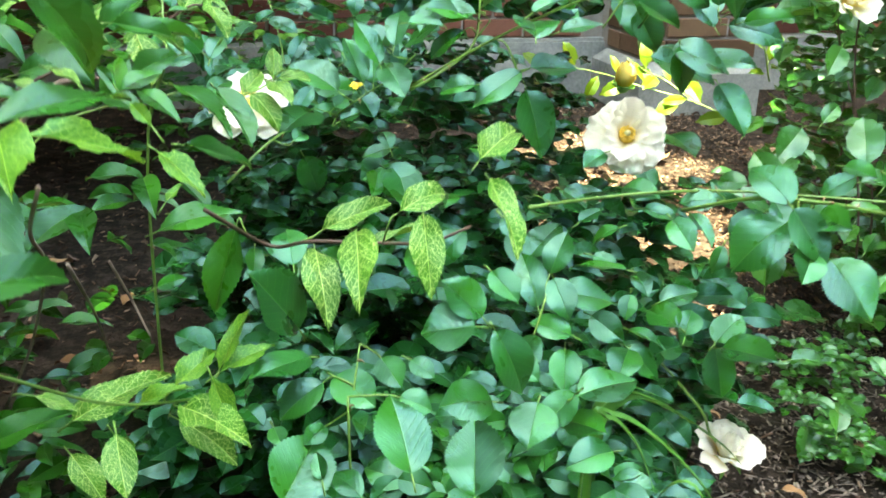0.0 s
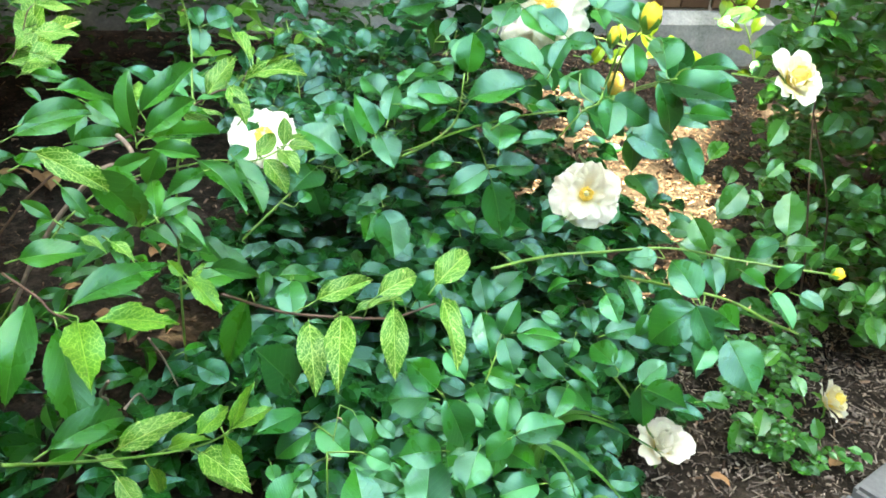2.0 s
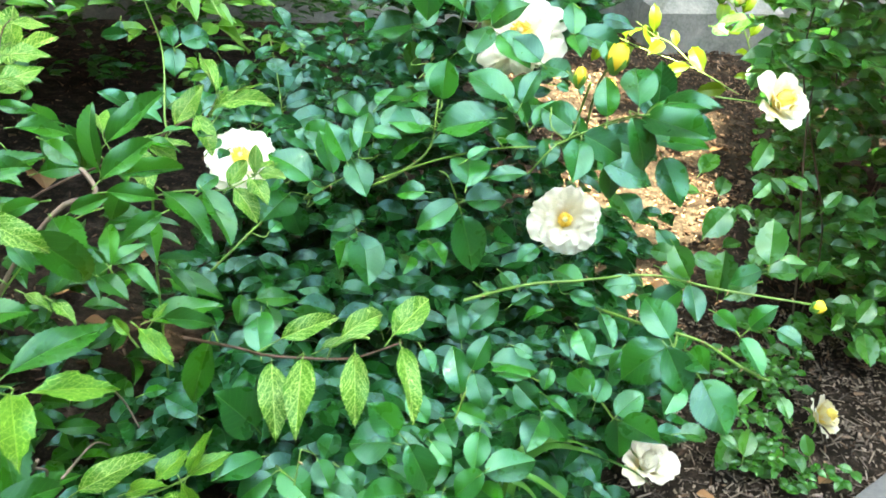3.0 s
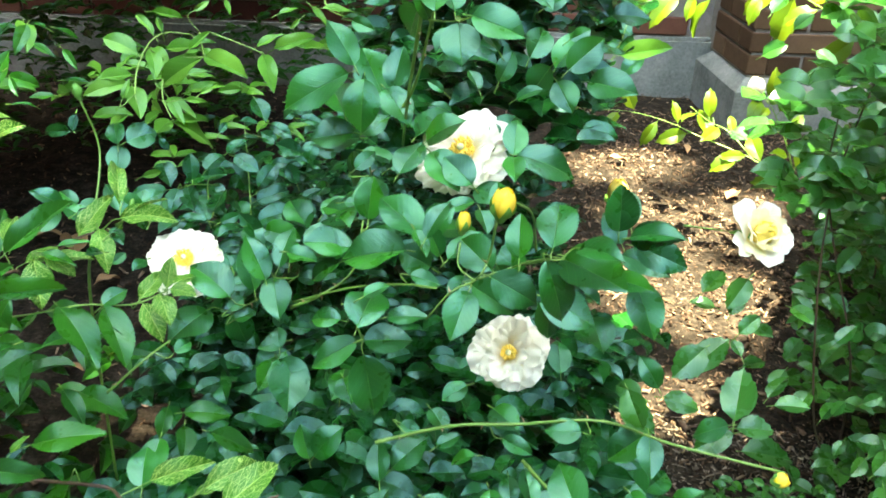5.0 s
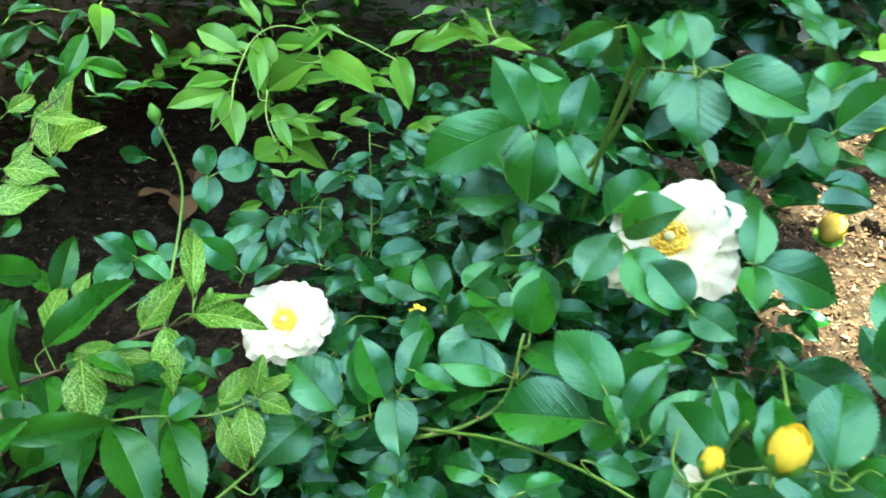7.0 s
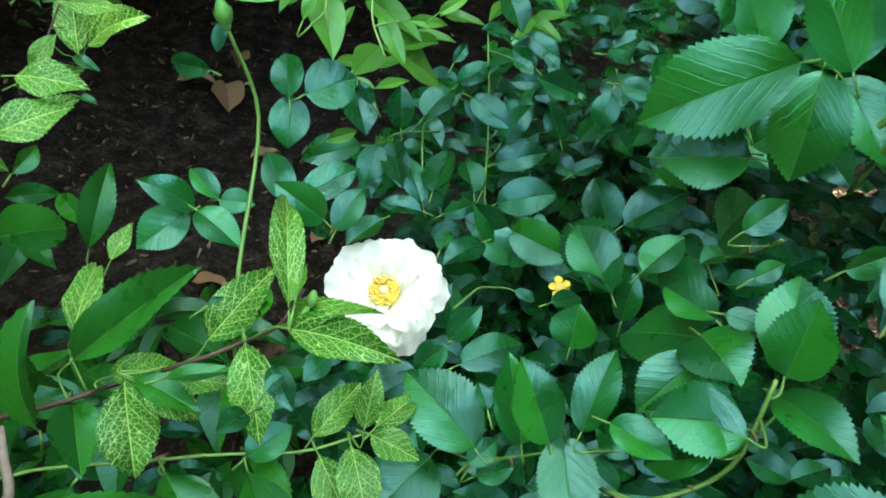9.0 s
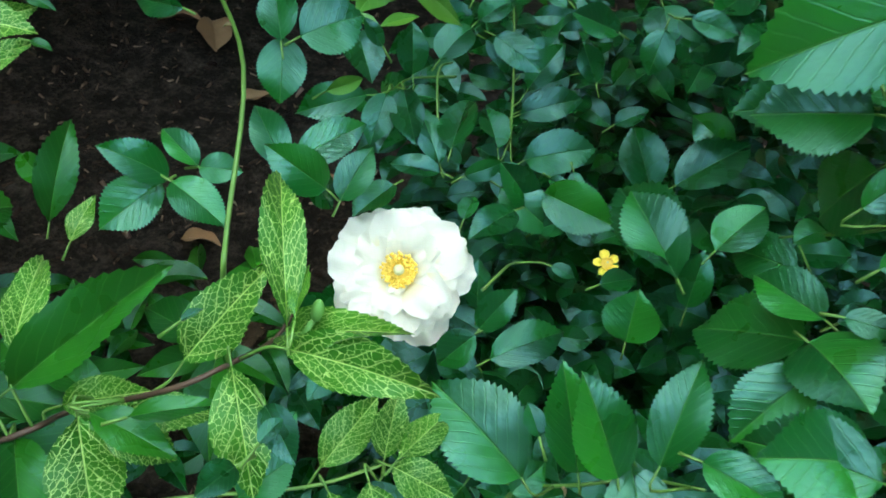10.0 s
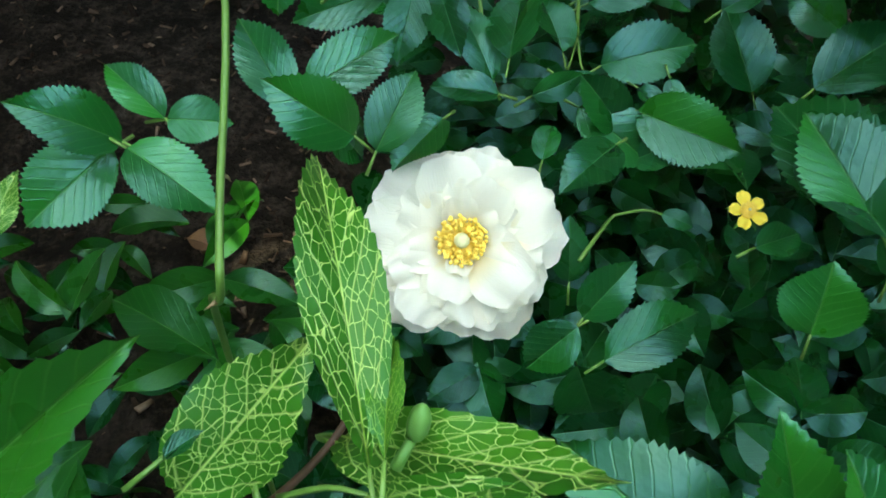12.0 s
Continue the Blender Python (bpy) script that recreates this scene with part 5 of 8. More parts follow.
rose_bush.leaf(ROSE_MESHES, (-0.0818, 0.4326, 0.3178), (-0.0861, 0.4440, 0.3289), (-0.13, -0.71, 0.69), 0.0099)
rose_bush.leaf(ROSE_MESHES, (-0.2407, 0.8568, 0.4904), (-0.2686, 0.8488, 0.5147), (0.60, -0.63, 0.49), 0.0235)
rose_bush.leaf(ROSE_MESHES, (-0.2335, 0.8581, 0.4844), (-0.2279, 0.8844, 0.5010), (0.23, -0.55, 0.80), 0.0190)
rose_bush.leaf(ROSE_MESHES, (-0.2207, 0.8952, 0.4704), (-0.2308, 0.8656, 0.4675), (-0.04, -0.08, 1.00), 0.0195)
rose_bush.leaf(ROSE_MESHES, (-0.1761, 0.9528, 0.4406), (-0.1399, 0.9495, 0.4199), (0.34, -0.64, 0.69), 0.0259)
rose_bush.leaf(ROSE_MESHES, (-0.1510, 0.9592, 0.4402), (-0.1042, 0.9500, 0.4377), (-0.11, -0.72, 0.68), 0.0296)

# outer leaves: foot, tip, facing, width
left_shrub.leaf(NET_MESHES, (-0.3407, 0.7851, 0.4767), (-0.3392, 0.8075, 0.4894), (0.25, -0.49, 0.84), 0.0129)
left_shrub.leaf(LANCE_MESHES, (-0.2168, 0.6738, 0.5465), (-0.1934, 0.6910, 0.5442), (0.26, -0.23, 0.94), 0.0088)
left_shrub.leaf(YOUNG_MESHES, (-0.1741, 0.7068, 0.5766), (-0.1798, 0.7278, 0.5786), (-0.11, -0.12, 0.99), 0.0065)
left_shrub.leaf(LANCE_MESHES, (-0.2184, 0.6646, 0.4959), (-0.1647, 0.6259, 0.4646), (0.40, -0.18, 0.90), 0.0330)
left_shrub.leaf(LANCE_MESHES, (-0.1880, 0.6822, 0.4905), (-0.1566, 0.6536, 0.4536), (0.60, -0.30, 0.74), 0.0282)
left_shrub.leaf(LANCE_MESHES, (-0.1818, 0.7601, 0.3328), (-0.1784, 0.7319, 0.3146), (0.27, -0.50, 0.82), 0.0169)
left_shrub.leaf(LANCE_MESHES, (-0.1427, 0.7157, 0.3504), (-0.1328, 0.6880, 0.3360), (0.59, -0.20, 0.78), 0.0197)
left_shrub.leaf(LANCE_MESHES, (-0.2321, 0.6970, 0.3855), (-0.1757, 0.6780, 0.3802), (-0.05, -0.39, 0.92), 0.0269)
left_shrub.leaf(LANCE_MESHES, (-0.2087, 0.6404, 0.4312), (-0.1836, 0.6252, 0.4109), (0.45, -0.35, 0.82), 0.0161)
left_shrub.leaf(LANCE_MESHES, (-0.2633, 0.6475, 0.5195), (-0.2715, 0.6678, 0.5723), (-0.18, -0.93, 0.33), 0.0189)
left_shrub.leaf(LANCE_MESHES, (-0.2465, 0.4260, 0.6126), (-0.2118, 0.4422, 0.6186), (0.09, -0.51, 0.85), 0.0147)
left_shrub.leaf(LANCE_MESHES, (-0.2788, 0.5927, 0.5679), (-0.2496, 0.5835, 0.5524), (0.04, -0.82, 0.57), 0.0172)
left_shrub.leaf(LANCE_MESHES, (-0.3299, 0.6717, 0.5004), (-0.2780, 0.6804, 0.5034), (0.05, -0.60, 0.80), 0.0211)
left_shrub.leaf(LANCE_MESHES, (-0.2357, 0.4409, 0.5664), (-0.2175, 0.4345, 0.5478), (0.46, -0.60, 0.66), 0.0120)
left_shrub.leaf(LANCE_MESHES, (-0.2292, 0.4902, 0.5571), (-0.1931, 0.4553, 0.5343), (0.00, -0.54, 0.84), 0.0276)
left_shrub.leaf(LANCE_MESHES, (-0.1934, 0.4815, 0.5308), (-0.2022, 0.4846, 0.5390), (0.33, -0.71, 0.62), 0.0062)
left_shrub.leaf(NET_MESHES, (-0.4857, 0.9464, 0.4950), (-0.5085, 0.9786, 0.5371), (0.30, -0.67, 0.68), 0.0288)
left_shrub.leaf(NET_MESHES, (-0.4816, 0.9536, 0.4996), (-0.4353, 0.9666, 0.5297), (-0.31, -0.60, 0.74), 0.0255)
left_shrub.leaf(NET_MESHES, (-0.4931, 0.9624, 0.4931), (-0.5076, 1.0179, 0.5470), (0.07, -0.69, 0.72), 0.0315)
left_shrub.leaf(NET_MESHES, (-0.3952, 0.7626, 0.5507), (-0.3775, 0.7664, 0.5395), (0.52, -0.58, 0.63), 0.0106)
left_shrub.leaf(LANCE_MESHES, (-0.2751, 0.4696, 0.5661), (-0.2504, 0.4914, 0.5698), (0.34, -0.51, 0.79), 0.0133)
left_shrub.leaf(LANCE_MESHES, (-0.2333, 0.4180, 0.5550), (-0.2516, 0.4176, 0.5657), (0.38, -0.68, 0.63), 0.0085)
left_shrub.leaf(LANCE_MESHES, (-0.2470, 0.5501, 0.5302), (-0.2206, 0.5627, 0.5398), (0.17, -0.80, 0.57), 0.0139)
left_shrub.leaf(LANCE_MESHES, (-0.2258, 0.4708, 0.5803), (-0.2526, 0.4690, 0.5677), (-0.23, -0.77, 0.60), 0.0119)
left_shrub.leaf(LANCE_MESHES, (-0.3636, 0.6823, 0.5576), (-0.3282, 0.6876, 0.5501), (0.24, -0.76, 0.60), 0.0128)
left_shrub.leaf(LANCE_MESHES, (-0.3125, 0.5894, 0.5650), (-0.3294, 0.5934, 0.5762), (0.45, -0.38, 0.81), 0.0083)
left_shrub.leaf(LANCE_MESHES, (-0.2491, 0.3994, 0.5354), (-0.2092, 0.4090, 0.5381), (0.08, -0.57, 0.82), 0.0206)
left_shrub.leaf(NET_MESHES, (0.0029, 0.4757, 0.4936), (0.0252, 0.5140, 0.5022), (0.16, -0.31, 0.94), 0.0226)
left_shrub.leaf(NET_MESHES, (0.0090, 0.4812, 0.4812), (0.0232, 0.4349, 0.4534), (0.33, -0.41, 0.85), 0.0167)
left_shrub.leaf(YOUNG_MESHES, (-0.1519, 0.4093, 0.5254), (-0.1619, 0.4118, 0.5354), (0.34, -0.78, 0.54), 0.0072)
left_shrub.leaf(YOUNG_MESHES, (-0.1902, 0.5431, 0.4446), (-0.1817, 0.5553, 0.4533), (0.04, -0.60, 0.80), 0.0069)
left_shrub.leaf(NET_MESHES, (-0.0640, 0.5719, 0.4073), (-0.0252, 0.5823, 0.4169), (-0.22, -0.07, 0.97), 0.0124)
left_shrub.leaf(NET_MESHES, (-0.2189, 0.4200, 0.5430), (-0.1996, 0.4121, 0.5368), (0.19, -0.28, 0.94), 0.0087)
left_shrub.leaf(NET_MESHES, (-0.1913, 0.4001, 0.5522), (-0.1734, 0.3886, 0.5447), (0.29, -0.15, 0.94), 0.0101)
left_shrub.leaf(LANCE_MESHES, (-0.1881, 0.2839, 0.4897), (-0.1612, 0.3213, 0.4852), (0.40, -0.18, 0.90), 0.0185)
left_shrub.leaf(NET_MESHES, (-0.1690, 0.4620, 0.3375), (-0.1323, 0.4460, 0.3183), (0.24, -0.47, 0.85), 0.0200)
left_shrub.leaf(NET_MESHES, (-0.2149, 0.3882, 0.3944), (-0.1941, 0.3894, 0.3848), (0.40, -0.45, 0.80), 0.0092)
left_shrub.leaf(NET_MESHES, (-0.4565, 0.9057, 0.5601), (-0.4241, 0.9288, 0.5514), (0.57, -0.58, 0.59), 0.0142)
left_shrub.leaf(NET_MESHES, (-0.4900, 0.8860, 0.4998), (-0.4573, 0.9209, 0.5041), (0.65, -0.65, 0.39), 0.0192)
left_shrub.leaf(NET_MESHES, (-0.4538, 0.8443, 0.5011), (-0.4427, 0.8932, 0.4979), (0.52, -0.06, 0.85), 0.0201)
left_shrub.leaf(NET_MESHES, (-0.4661, 0.9097, 0.5325), (-0.4788, 0.8903, 0.5113), (0.40, -0.78, 0.48), 0.0142)
left_shrub.leaf(LANCE_MESHES, (-0.3934, 0.7810, 0.5234), (-0.3942, 0.8046, 0.5278), (0.88, -0.06, 0.48), 0.0120)
left_shrub.leaf(NET_MESHES, (-0.4787, 0.8980, 0.5617), (-0.4788, 0.9340, 0.5635), (0.78, -0.03, 0.63), 0.0162)
left_shrub.leaf(LANCE_MESHES, (-0.4353, 0.8861, 0.5058), (-0.4218, 0.8866, 0.5029), (0.21, -0.19, 0.96), 0.0069)
left_shrub.leaf(LANCE_MESHES, (-0.4685, 0.9214, 0.5102), (-0.4478, 0.9237, 0.5020), (0.36, -0.54, 0.76), 0.0090)
left_shrub.leaf(NET_MESHES, (-0.1503, 0.3206, 0.4160), (-0.1412, 0.3011, 0.3984), (0.07, -0.65, 0.76), 0.0139)
left_shrub.leaf(NET_MESHES, (-0.2302, 0.4512, 0.3196), (-0.2071, 0.4347, 0.2987), (0.32, -0.53, 0.78), 0.0176)

# outer leaves: foot, tip, facing, width
lime_shrub.leaf(LIME_MESHES, (-0.2793, 0.9883, 0.6401), (-0.3057, 1.0010, 0.6571), (0.42, -0.28, 0.86), 0.0095)
lime_shrub.leaf(LIME_MESHES, (-0.2659, 0.9809, 0.6462), (-0.2736, 0.9871, 0.6607), (0.55, -0.62, 0.56), 0.0070)
lime_shrub.leaf(LIME_MESHES, (-0.2709, 0.9723, 0.6697), (-0.2495, 0.9986, 0.6595), (0.72, -0.36, 0.59), 0.0113)
lime_shrub.leaf(LIME_MESHES, (-0.1733, 1.0122, 0.6314), (-0.1460, 1.0283, 0.6448), (0.02, -0.66, 0.75), 0.0124)
lime_shrub.leaf(LIME_MESHES, (-0.2490, 0.9250, 0.6129), (-0.2730, 0.9635, 0.6329), (0.42, -0.19, 0.88), 0.0159)
lime_shrub.leaf(LIME_MESHES, (-0.2392, 0.9303, 0.5929), (-0.2160, 0.9144, 0.5699), (0.20, -0.70, 0.68), 0.0116)
lime_shrub.leaf(LIME_MESHES, (-0.2635, 0.8819, 0.6027), (-0.2620, 0.8977, 0.6195), (0.34, -0.70, 0.63), 0.0074)
lime_shrub.leaf(LIME_MESHES, (-0.2035, 0.9293, 0.6004), (-0.1899, 0.9447, 0.6085), (0.43, -0.69, 0.58), 0.0071)
lime_shrub.leaf(LIME_MESHES, (-0.2204, 0.9275, 0.5933), (-0.2016, 0.9420, 0.5881), (0.59, -0.56, 0.58), 0.0078)
lime_shrub.leaf(LIME_MESHES, (-0.2504, 0.8965, 0.5913), (-0.2505, 0.9194, 0.5978), (0.07, -0.27, 0.96), 0.0076)
lime_shrub.leaf(LIME_MESHES, (-0.2577, 0.9496, 0.6244), (-0.2689, 0.9364, 0.6184), (0.02, -0.42, 0.91), 0.0051)
lime_shrub.leaf(LIME_MESHES, (-0.2225, 0.9515, 0.6389), (-0.2052, 0.9665, 0.6561), (0.12, -0.80, 0.58), 0.0092)
lime_shrub.leaf(LIME_MESHES, (-0.0675, 0.8803, 0.7103), (-0.0518, 0.8766, 0.6941), (0.49, -0.61, 0.62), 0.0073)
lime_shrub.leaf(LIME_MESHES, (-0.0235, 0.7711, 0.7344), (-0.0015, 0.7872, 0.7290), (0.54, -0.53, 0.66), 0.0078)
lime_shrub.leaf(LIME_MESHES, (-0.1220, 0.9443, 0.6858), (-0.1062, 0.9606, 0.6890), (0.36, -0.51, 0.78), 0.0073)
lime_shrub.leaf(LIME_MESHES, (-0.1020, 0.9482, 0.6819), (-0.1101, 0.9404, 0.6726), (0.48, -0.83, 0.28), 0.0047)
lime_shrub.leaf(LIME_MESHES, (-0.2266, 0.9777, 0.6730), (-0.2136, 0.9888, 0.6828), (0.59, -0.80, 0.12), 0.0063)
lime_shrub.leaf(LIME_MESHES, (-0.2000, 0.9975, 0.6824), (-0.1902, 0.9867, 0.6694), (0.30, -0.61, 0.73), 0.0063)
lime_shrub.leaf(LIME_MESHES, (-0.2643, 0.9059, 0.5108), (-0.2517, 0.9253, 0.5106), (0.68, -0.43, 0.59), 0.0093)
lime_shrub.leaf(FERN_MESHES, (-0.4281, 0.9142, 0.6549), (-0.4516, 0.8996, 0.6534), (0.36, -0.65, 0.66), 0.0078)
lime_shrub.leaf(FERN_MESHES, (-0.3900, 0.8813, 0.6500), (-0.3916, 0.9100, 0.6614), (0.28, -0.34, 0.90), 0.0087)
lime_shrub.leaf(LIME_MESHES, (-0.4023, 0.9457, 0.6521), (-0.3763, 0.9053, 0.6317), (0.40, -0.19, 0.90), 0.0209)
lime_shrub.leaf(FERN_MESHES, (-0.4432, 0.9118, 0.6395), (-0.4621, 0.8899, 0.6222), (0.42, -0.76, 0.50), 0.0094)
lime_shrub.leaf(FERN_MESHES, (-0.4103, 0.8789, 0.6543), (-0.3922, 0.8822, 0.6426), (0.52, -0.54, 0.66), 0.0070)
lime_shrub.leaf(FERN_MESHES, (-0.2925, 0.7898, 0.6932), (-0.2898, 0.7620, 0.6734), (0.52, -0.46, 0.72), 0.0123)
lime_shrub.leaf(FERN_MESHES, (-0.4473, 0.9000, 0.5920), (-0.4446, 0.9199, 0.6003), (0.01, -0.39, 0.92), 0.0070)
lime_shrub.leaf(FERN_MESHES, (-0.4394, 0.9613, 0.5841), (-0.4221, 0.9460, 0.5689), (0.03, -0.69, 0.73), 0.0089)
lime_shrub.leaf(FERN_MESHES, (-0.4701, 0.9997, 0.5400), (-0.4499, 1.0222, 0.5291), (0.52, -0.06, 0.85), 0.0077)
lime_shrub.leaf(FERN_MESHES, (-0.4177, 0.9767, 0.6212), (-0.3905, 0.9757, 0.6079), (0.34, -0.59, 0.73), 0.0097)
lime_shrub.leaf(FERN_MESHES, (-0.3412, 0.9107, 0.6063), (-0.3174, 0.9177, 0.6039), (0.25, -0.57, 0.78), 0.0060)
lime_shrub.leaf(FERN_MESHES, (-0.3934, 0.9710, 0.6414), (-0.4038, 0.9634, 0.6469), (0.54, -0.14, 0.83), 0.0045)
lime_shrub.leaf(FERN_MESHES, (-0.3729, 0.9582, 0.6456), (-0.3579, 0.9736, 0.6312), (0.81, -0.37, 0.45), 0.0083)
lime_shrub.leaf(FERN_MESHES, (-0.4042, 0.9084, 0.6577), (-0.3875, 0.9132, 0.6543), (0.33, -0.63, 0.71), 0.0057)
lime_shrub.leaf(FERN_MESHES, (-0.4645, 0.9064, 0.6017), (-0.4757, 0.9011, 0.6066), (0.54, -0.52, 0.66), 0.0043)
lime_shrub.leaf(FERN_MESHES, (-0.4044, 1.0134, 0.6068), (-0.3804, 0.9999, 0.5884), (0.22, -0.63, 0.74), 0.0093)
lime_shrub.leaf(FERN_MESHES, (-0.4178, 0.9192, 0.6049), (-0.4270, 0.9021, 0.5897), (0.44, -0.72, 0.54), 0.0079)
lime_shrub.leaf(FERN_MESHES, (-0.3934, 0.8629, 0.6375), (-0.3799, 0.8698, 0.6306), (0.57, -0.70, 0.42), 0.0053)
lime_shrub.leaf(FERN_MESHES, (-0.4554, 0.8994, 0.6484), (-0.4519, 0.9205, 0.6567), (0.10, -0.38, 0.92), 0.0064)
lime_shrub.leaf(FERN_MESHES, (-0.4918, 0.9139, 0.5636), (-0.4733, 0.9092, 0.5502), (0.33, -0.65, 0.69), 0.0074)

# outer leaves: foot, tip, facing, width
right_bush.leaf(ROSE_MESHES, (0.1905, 1.9698, 0.5124), (0.2499, 1.9236, 0.4753), (-0.23, -0.77, 0.59), 0.0504)
right_bush.leaf(ROSE_MESHES, (0.2402, 1.9058, 0.4027), (0.2811, 1.9276, 0.4453), (-0.13, -0.83, 0.55), 0.0378)
right_bush.leaf(ROSE_MESHES, (0.2129, 1.9073, 0.4430), (0.2494, 1.9549, 0.4786), (-0.09, -0.55, 0.83), 0.0488)
right_bush.leaf(SMALL_MESHES, (0.3735, 1.2661, 0.5145), (0.3930, 1.2497, 0.5085), (-0.33, -0.64, 0.69), 0.0209)
right_bush.leaf(SMALL_MESHES, (0.2736, 0.8285, 0.3799), (0.2488, 0.8460, 0.3770), (-0.43, -0.48, 0.77), 0.0213)
right_bush.leaf(SMALL_MESHES, (0.2954, 0.8467, 0.3703), (0.3323, 0.8483, 0.3609), (0.22, -0.66, 0.72), 0.0229)
right_bush.leaf(SMALL_MESHES, (0.2544, 0.8069, 0.3772), (0.2887, 0.7995, 0.3595), (0.29, -0.55, 0.79), 0.0314)
right_bush.leaf(SMALL_MESHES, (0.3608, 0.8147, 0.3632), (0.3258, 0.8020, 0.3468), (-0.15, -0.59, 0.79), 0.0244)
right_bush.leaf(SMALL_MESHES, (0.4486, 1.1340, 0.1089), (0.5217, 1.1520, 0.0914), (0.30, -0.34, 0.89), 0.0464)
right_bush.leaf(SMALL_MESHES, (0.4446, 1.0532, 0.2525), (0.4686, 1.0778, 0.2713), (-0.41, -0.26, 0.87), 0.0235)
right_bush.leaf(SMALL_MESHES, (0.4930, 1.0631, 0.2633), (0.4756, 1.0413, 0.2444), (-0.43, -0.37, 0.82), 0.0236)
right_bush.leaf(SMALL_MESHES, (0.4925, 1.1908, 0.2112), (0.4738, 1.1680, 0.1883), (-0.32, -0.53, 0.79), 0.0224)
right_bush.leaf(SMALL_MESHES, (0.5178, 1.2478, 0.2305), (0.4974, 1.2208, 0.2089), (-0.31, -0.44, 0.84), 0.0241)
right_bush.leaf(SMALL_MESHES, (0.5475, 1.2230, 0.2083), (0.5781, 1.2586, 0.2259), (-0.18, -0.31, 0.93), 0.0301)
right_bush.leaf(SMALL_MESHES, (0.4461, 1.2288, 0.1838), (0.4782, 1.2515, 0.1836), (0.22, -0.31, 0.93), 0.0236)
right_bush.leaf(SMALL_MESHES, (0.4404, 1.2014, 0.2638), (0.4638, 1.1759, 0.2678), (-0.37, -0.19, 0.91), 0.0209)
right_bush.leaf(SMALL_MESHES, (0.5097, 1.2040, 0.2920), (0.4885, 1.2244, 0.3092), (-0.07, -0.69, 0.72), 0.0205)
right_bush.leaf(SMALL_MESHES, (0.5313, 1.2158, 0.3220), (0.5521, 1.1967, 0.3045), (-0.08, -0.72, 0.69), 0.0199)
right_bush.leaf(SMALL_MESHES, (0.5147, 1.0646, 0.2261), (0.5284, 1.0701, 0.2494), (-0.62, -0.59, 0.51), 0.0165)
right_bush.leaf(SMALL_MESHES, (0.5515, 1.0778, 0.1898), (0.5397, 1.0622, 0.1747), (-0.18, -0.61, 0.77), 0.0148)
right_bush.leaf(SMALL_MESHES, (0.3489, 1.0821, 0.3690), (0.3732, 1.1142, 0.3844), (0.06, -0.47, 0.88), 0.0259)
right_bush.leaf(SMALL_MESHES, (0.3965, 1.1379, 0.3126), (0.4102, 1.1722, 0.3263), (-0.01, -0.37, 0.93), 0.0237)
right_bush.leaf(SMALL_MESHES, (0.3886, 1.2121, 0.2818), (0.3530, 1.2131, 0.2833), (0.03, -0.44, 0.90), 0.0214)
right_bush.leaf(SMALL_MESHES, (0.4721, 1.1372, 0.4253), (0.4949, 1.1471, 0.4384), (-0.08, -0.72, 0.69), 0.0197)
right_bush.leaf(SMALL_MESHES, (0.5081, 1.2717, 0.4015), (0.5423, 1.2893, 0.4143), (-0.14, -0.39, 0.91), 0.0243)
right_bush.leaf(SMALL_MESHES, (0.4562, 1.1864, 0.4995), (0.4806, 1.1770, 0.4930), (-0.19, -0.85, 0.49), 0.0162)
right_bush.leaf(SMALL_MESHES, (0.4684, 1.3099, 0.4497), (0.4481, 1.2715, 0.4241), (-0.38, -0.37, 0.85), 0.0303)
right_bush.leaf(SMALL_MESHES, (0.5429, 1.3803, 0.4554), (0.5159, 1.3982, 0.4611), (-0.36, -0.73, 0.58), 0.0197)
right_bush.leaf(SMALL_MESHES, (0.4843, 1.2843, 0.5584), (0.5096, 1.2607, 0.5414), (0.07, -0.53, 0.84), 0.0231)
right_bush.leaf(SMALL_MESHES, (0.4632, 1.3153, 0.5601), (0.4368, 1.2985, 0.5478), (-0.24, -0.30, 0.92), 0.0202)
right_bush.leaf(SMALL_MESHES, (0.4017, 1.3241, 0.6004), (0.4299, 1.3192, 0.6188), (-0.50, -0.64, 0.59), 0.0238)
right_bush.leaf(SMALL_MESHES, (0.4906, 1.4338, 0.5884), (0.5204, 1.4199, 0.5728), (0.05, -0.70, 0.71), 0.0218)
right_bush.leaf(SMALL_MESHES, (0.4437, 1.3771, 0.6270), (0.4671, 1.3862, 0.6487), (-0.23, -0.78, 0.58), 0.0199)
right_bush.leaf(SMALL_MESHES, (0.5174, 1.4598, 0.6151), (0.5260, 1.4763, 0.6497), (-0.49, -0.73, 0.47), 0.0236)
right_bush.leaf(SMALL_MESHES, (0.4011, 1.3171, 0.6572), (0.4194, 1.3372, 0.6749), (-0.17, -0.56, 0.81), 0.0195)
right_bush.leaf(SMALL_MESHES, (0.4221, 0.9333, 0.3223), (0.4602, 0.9359, 0.3232), (0.00, -0.39, 0.92), 0.0229)
right_bush.leaf(SMALL_MESHES, (0.3258, 0.8520, 0.4291), (0.2982, 0.8306, 0.4041), (0.01, -0.77, 0.64), 0.0300)
right_bush.leaf(SMALL_MESHES, (0.2547, 0.7690, 0.4259), (0.2721, 0.7488, 0.3992), (-0.32, -0.84, 0.43), 0.0263)
right_bush.leaf(SMALL_MESHES, (0.3785, 0.9384, 0.3741), (0.3676, 0.9556, 0.3840), (0.03, -0.48, 0.87), 0.0136)
right_bush.leaf(SMALL_MESHES, (0.5155, 1.0058, 0.2932), (0.5052, 1.0037, 0.2729), (-0.65, -0.65, 0.40), 0.0138)
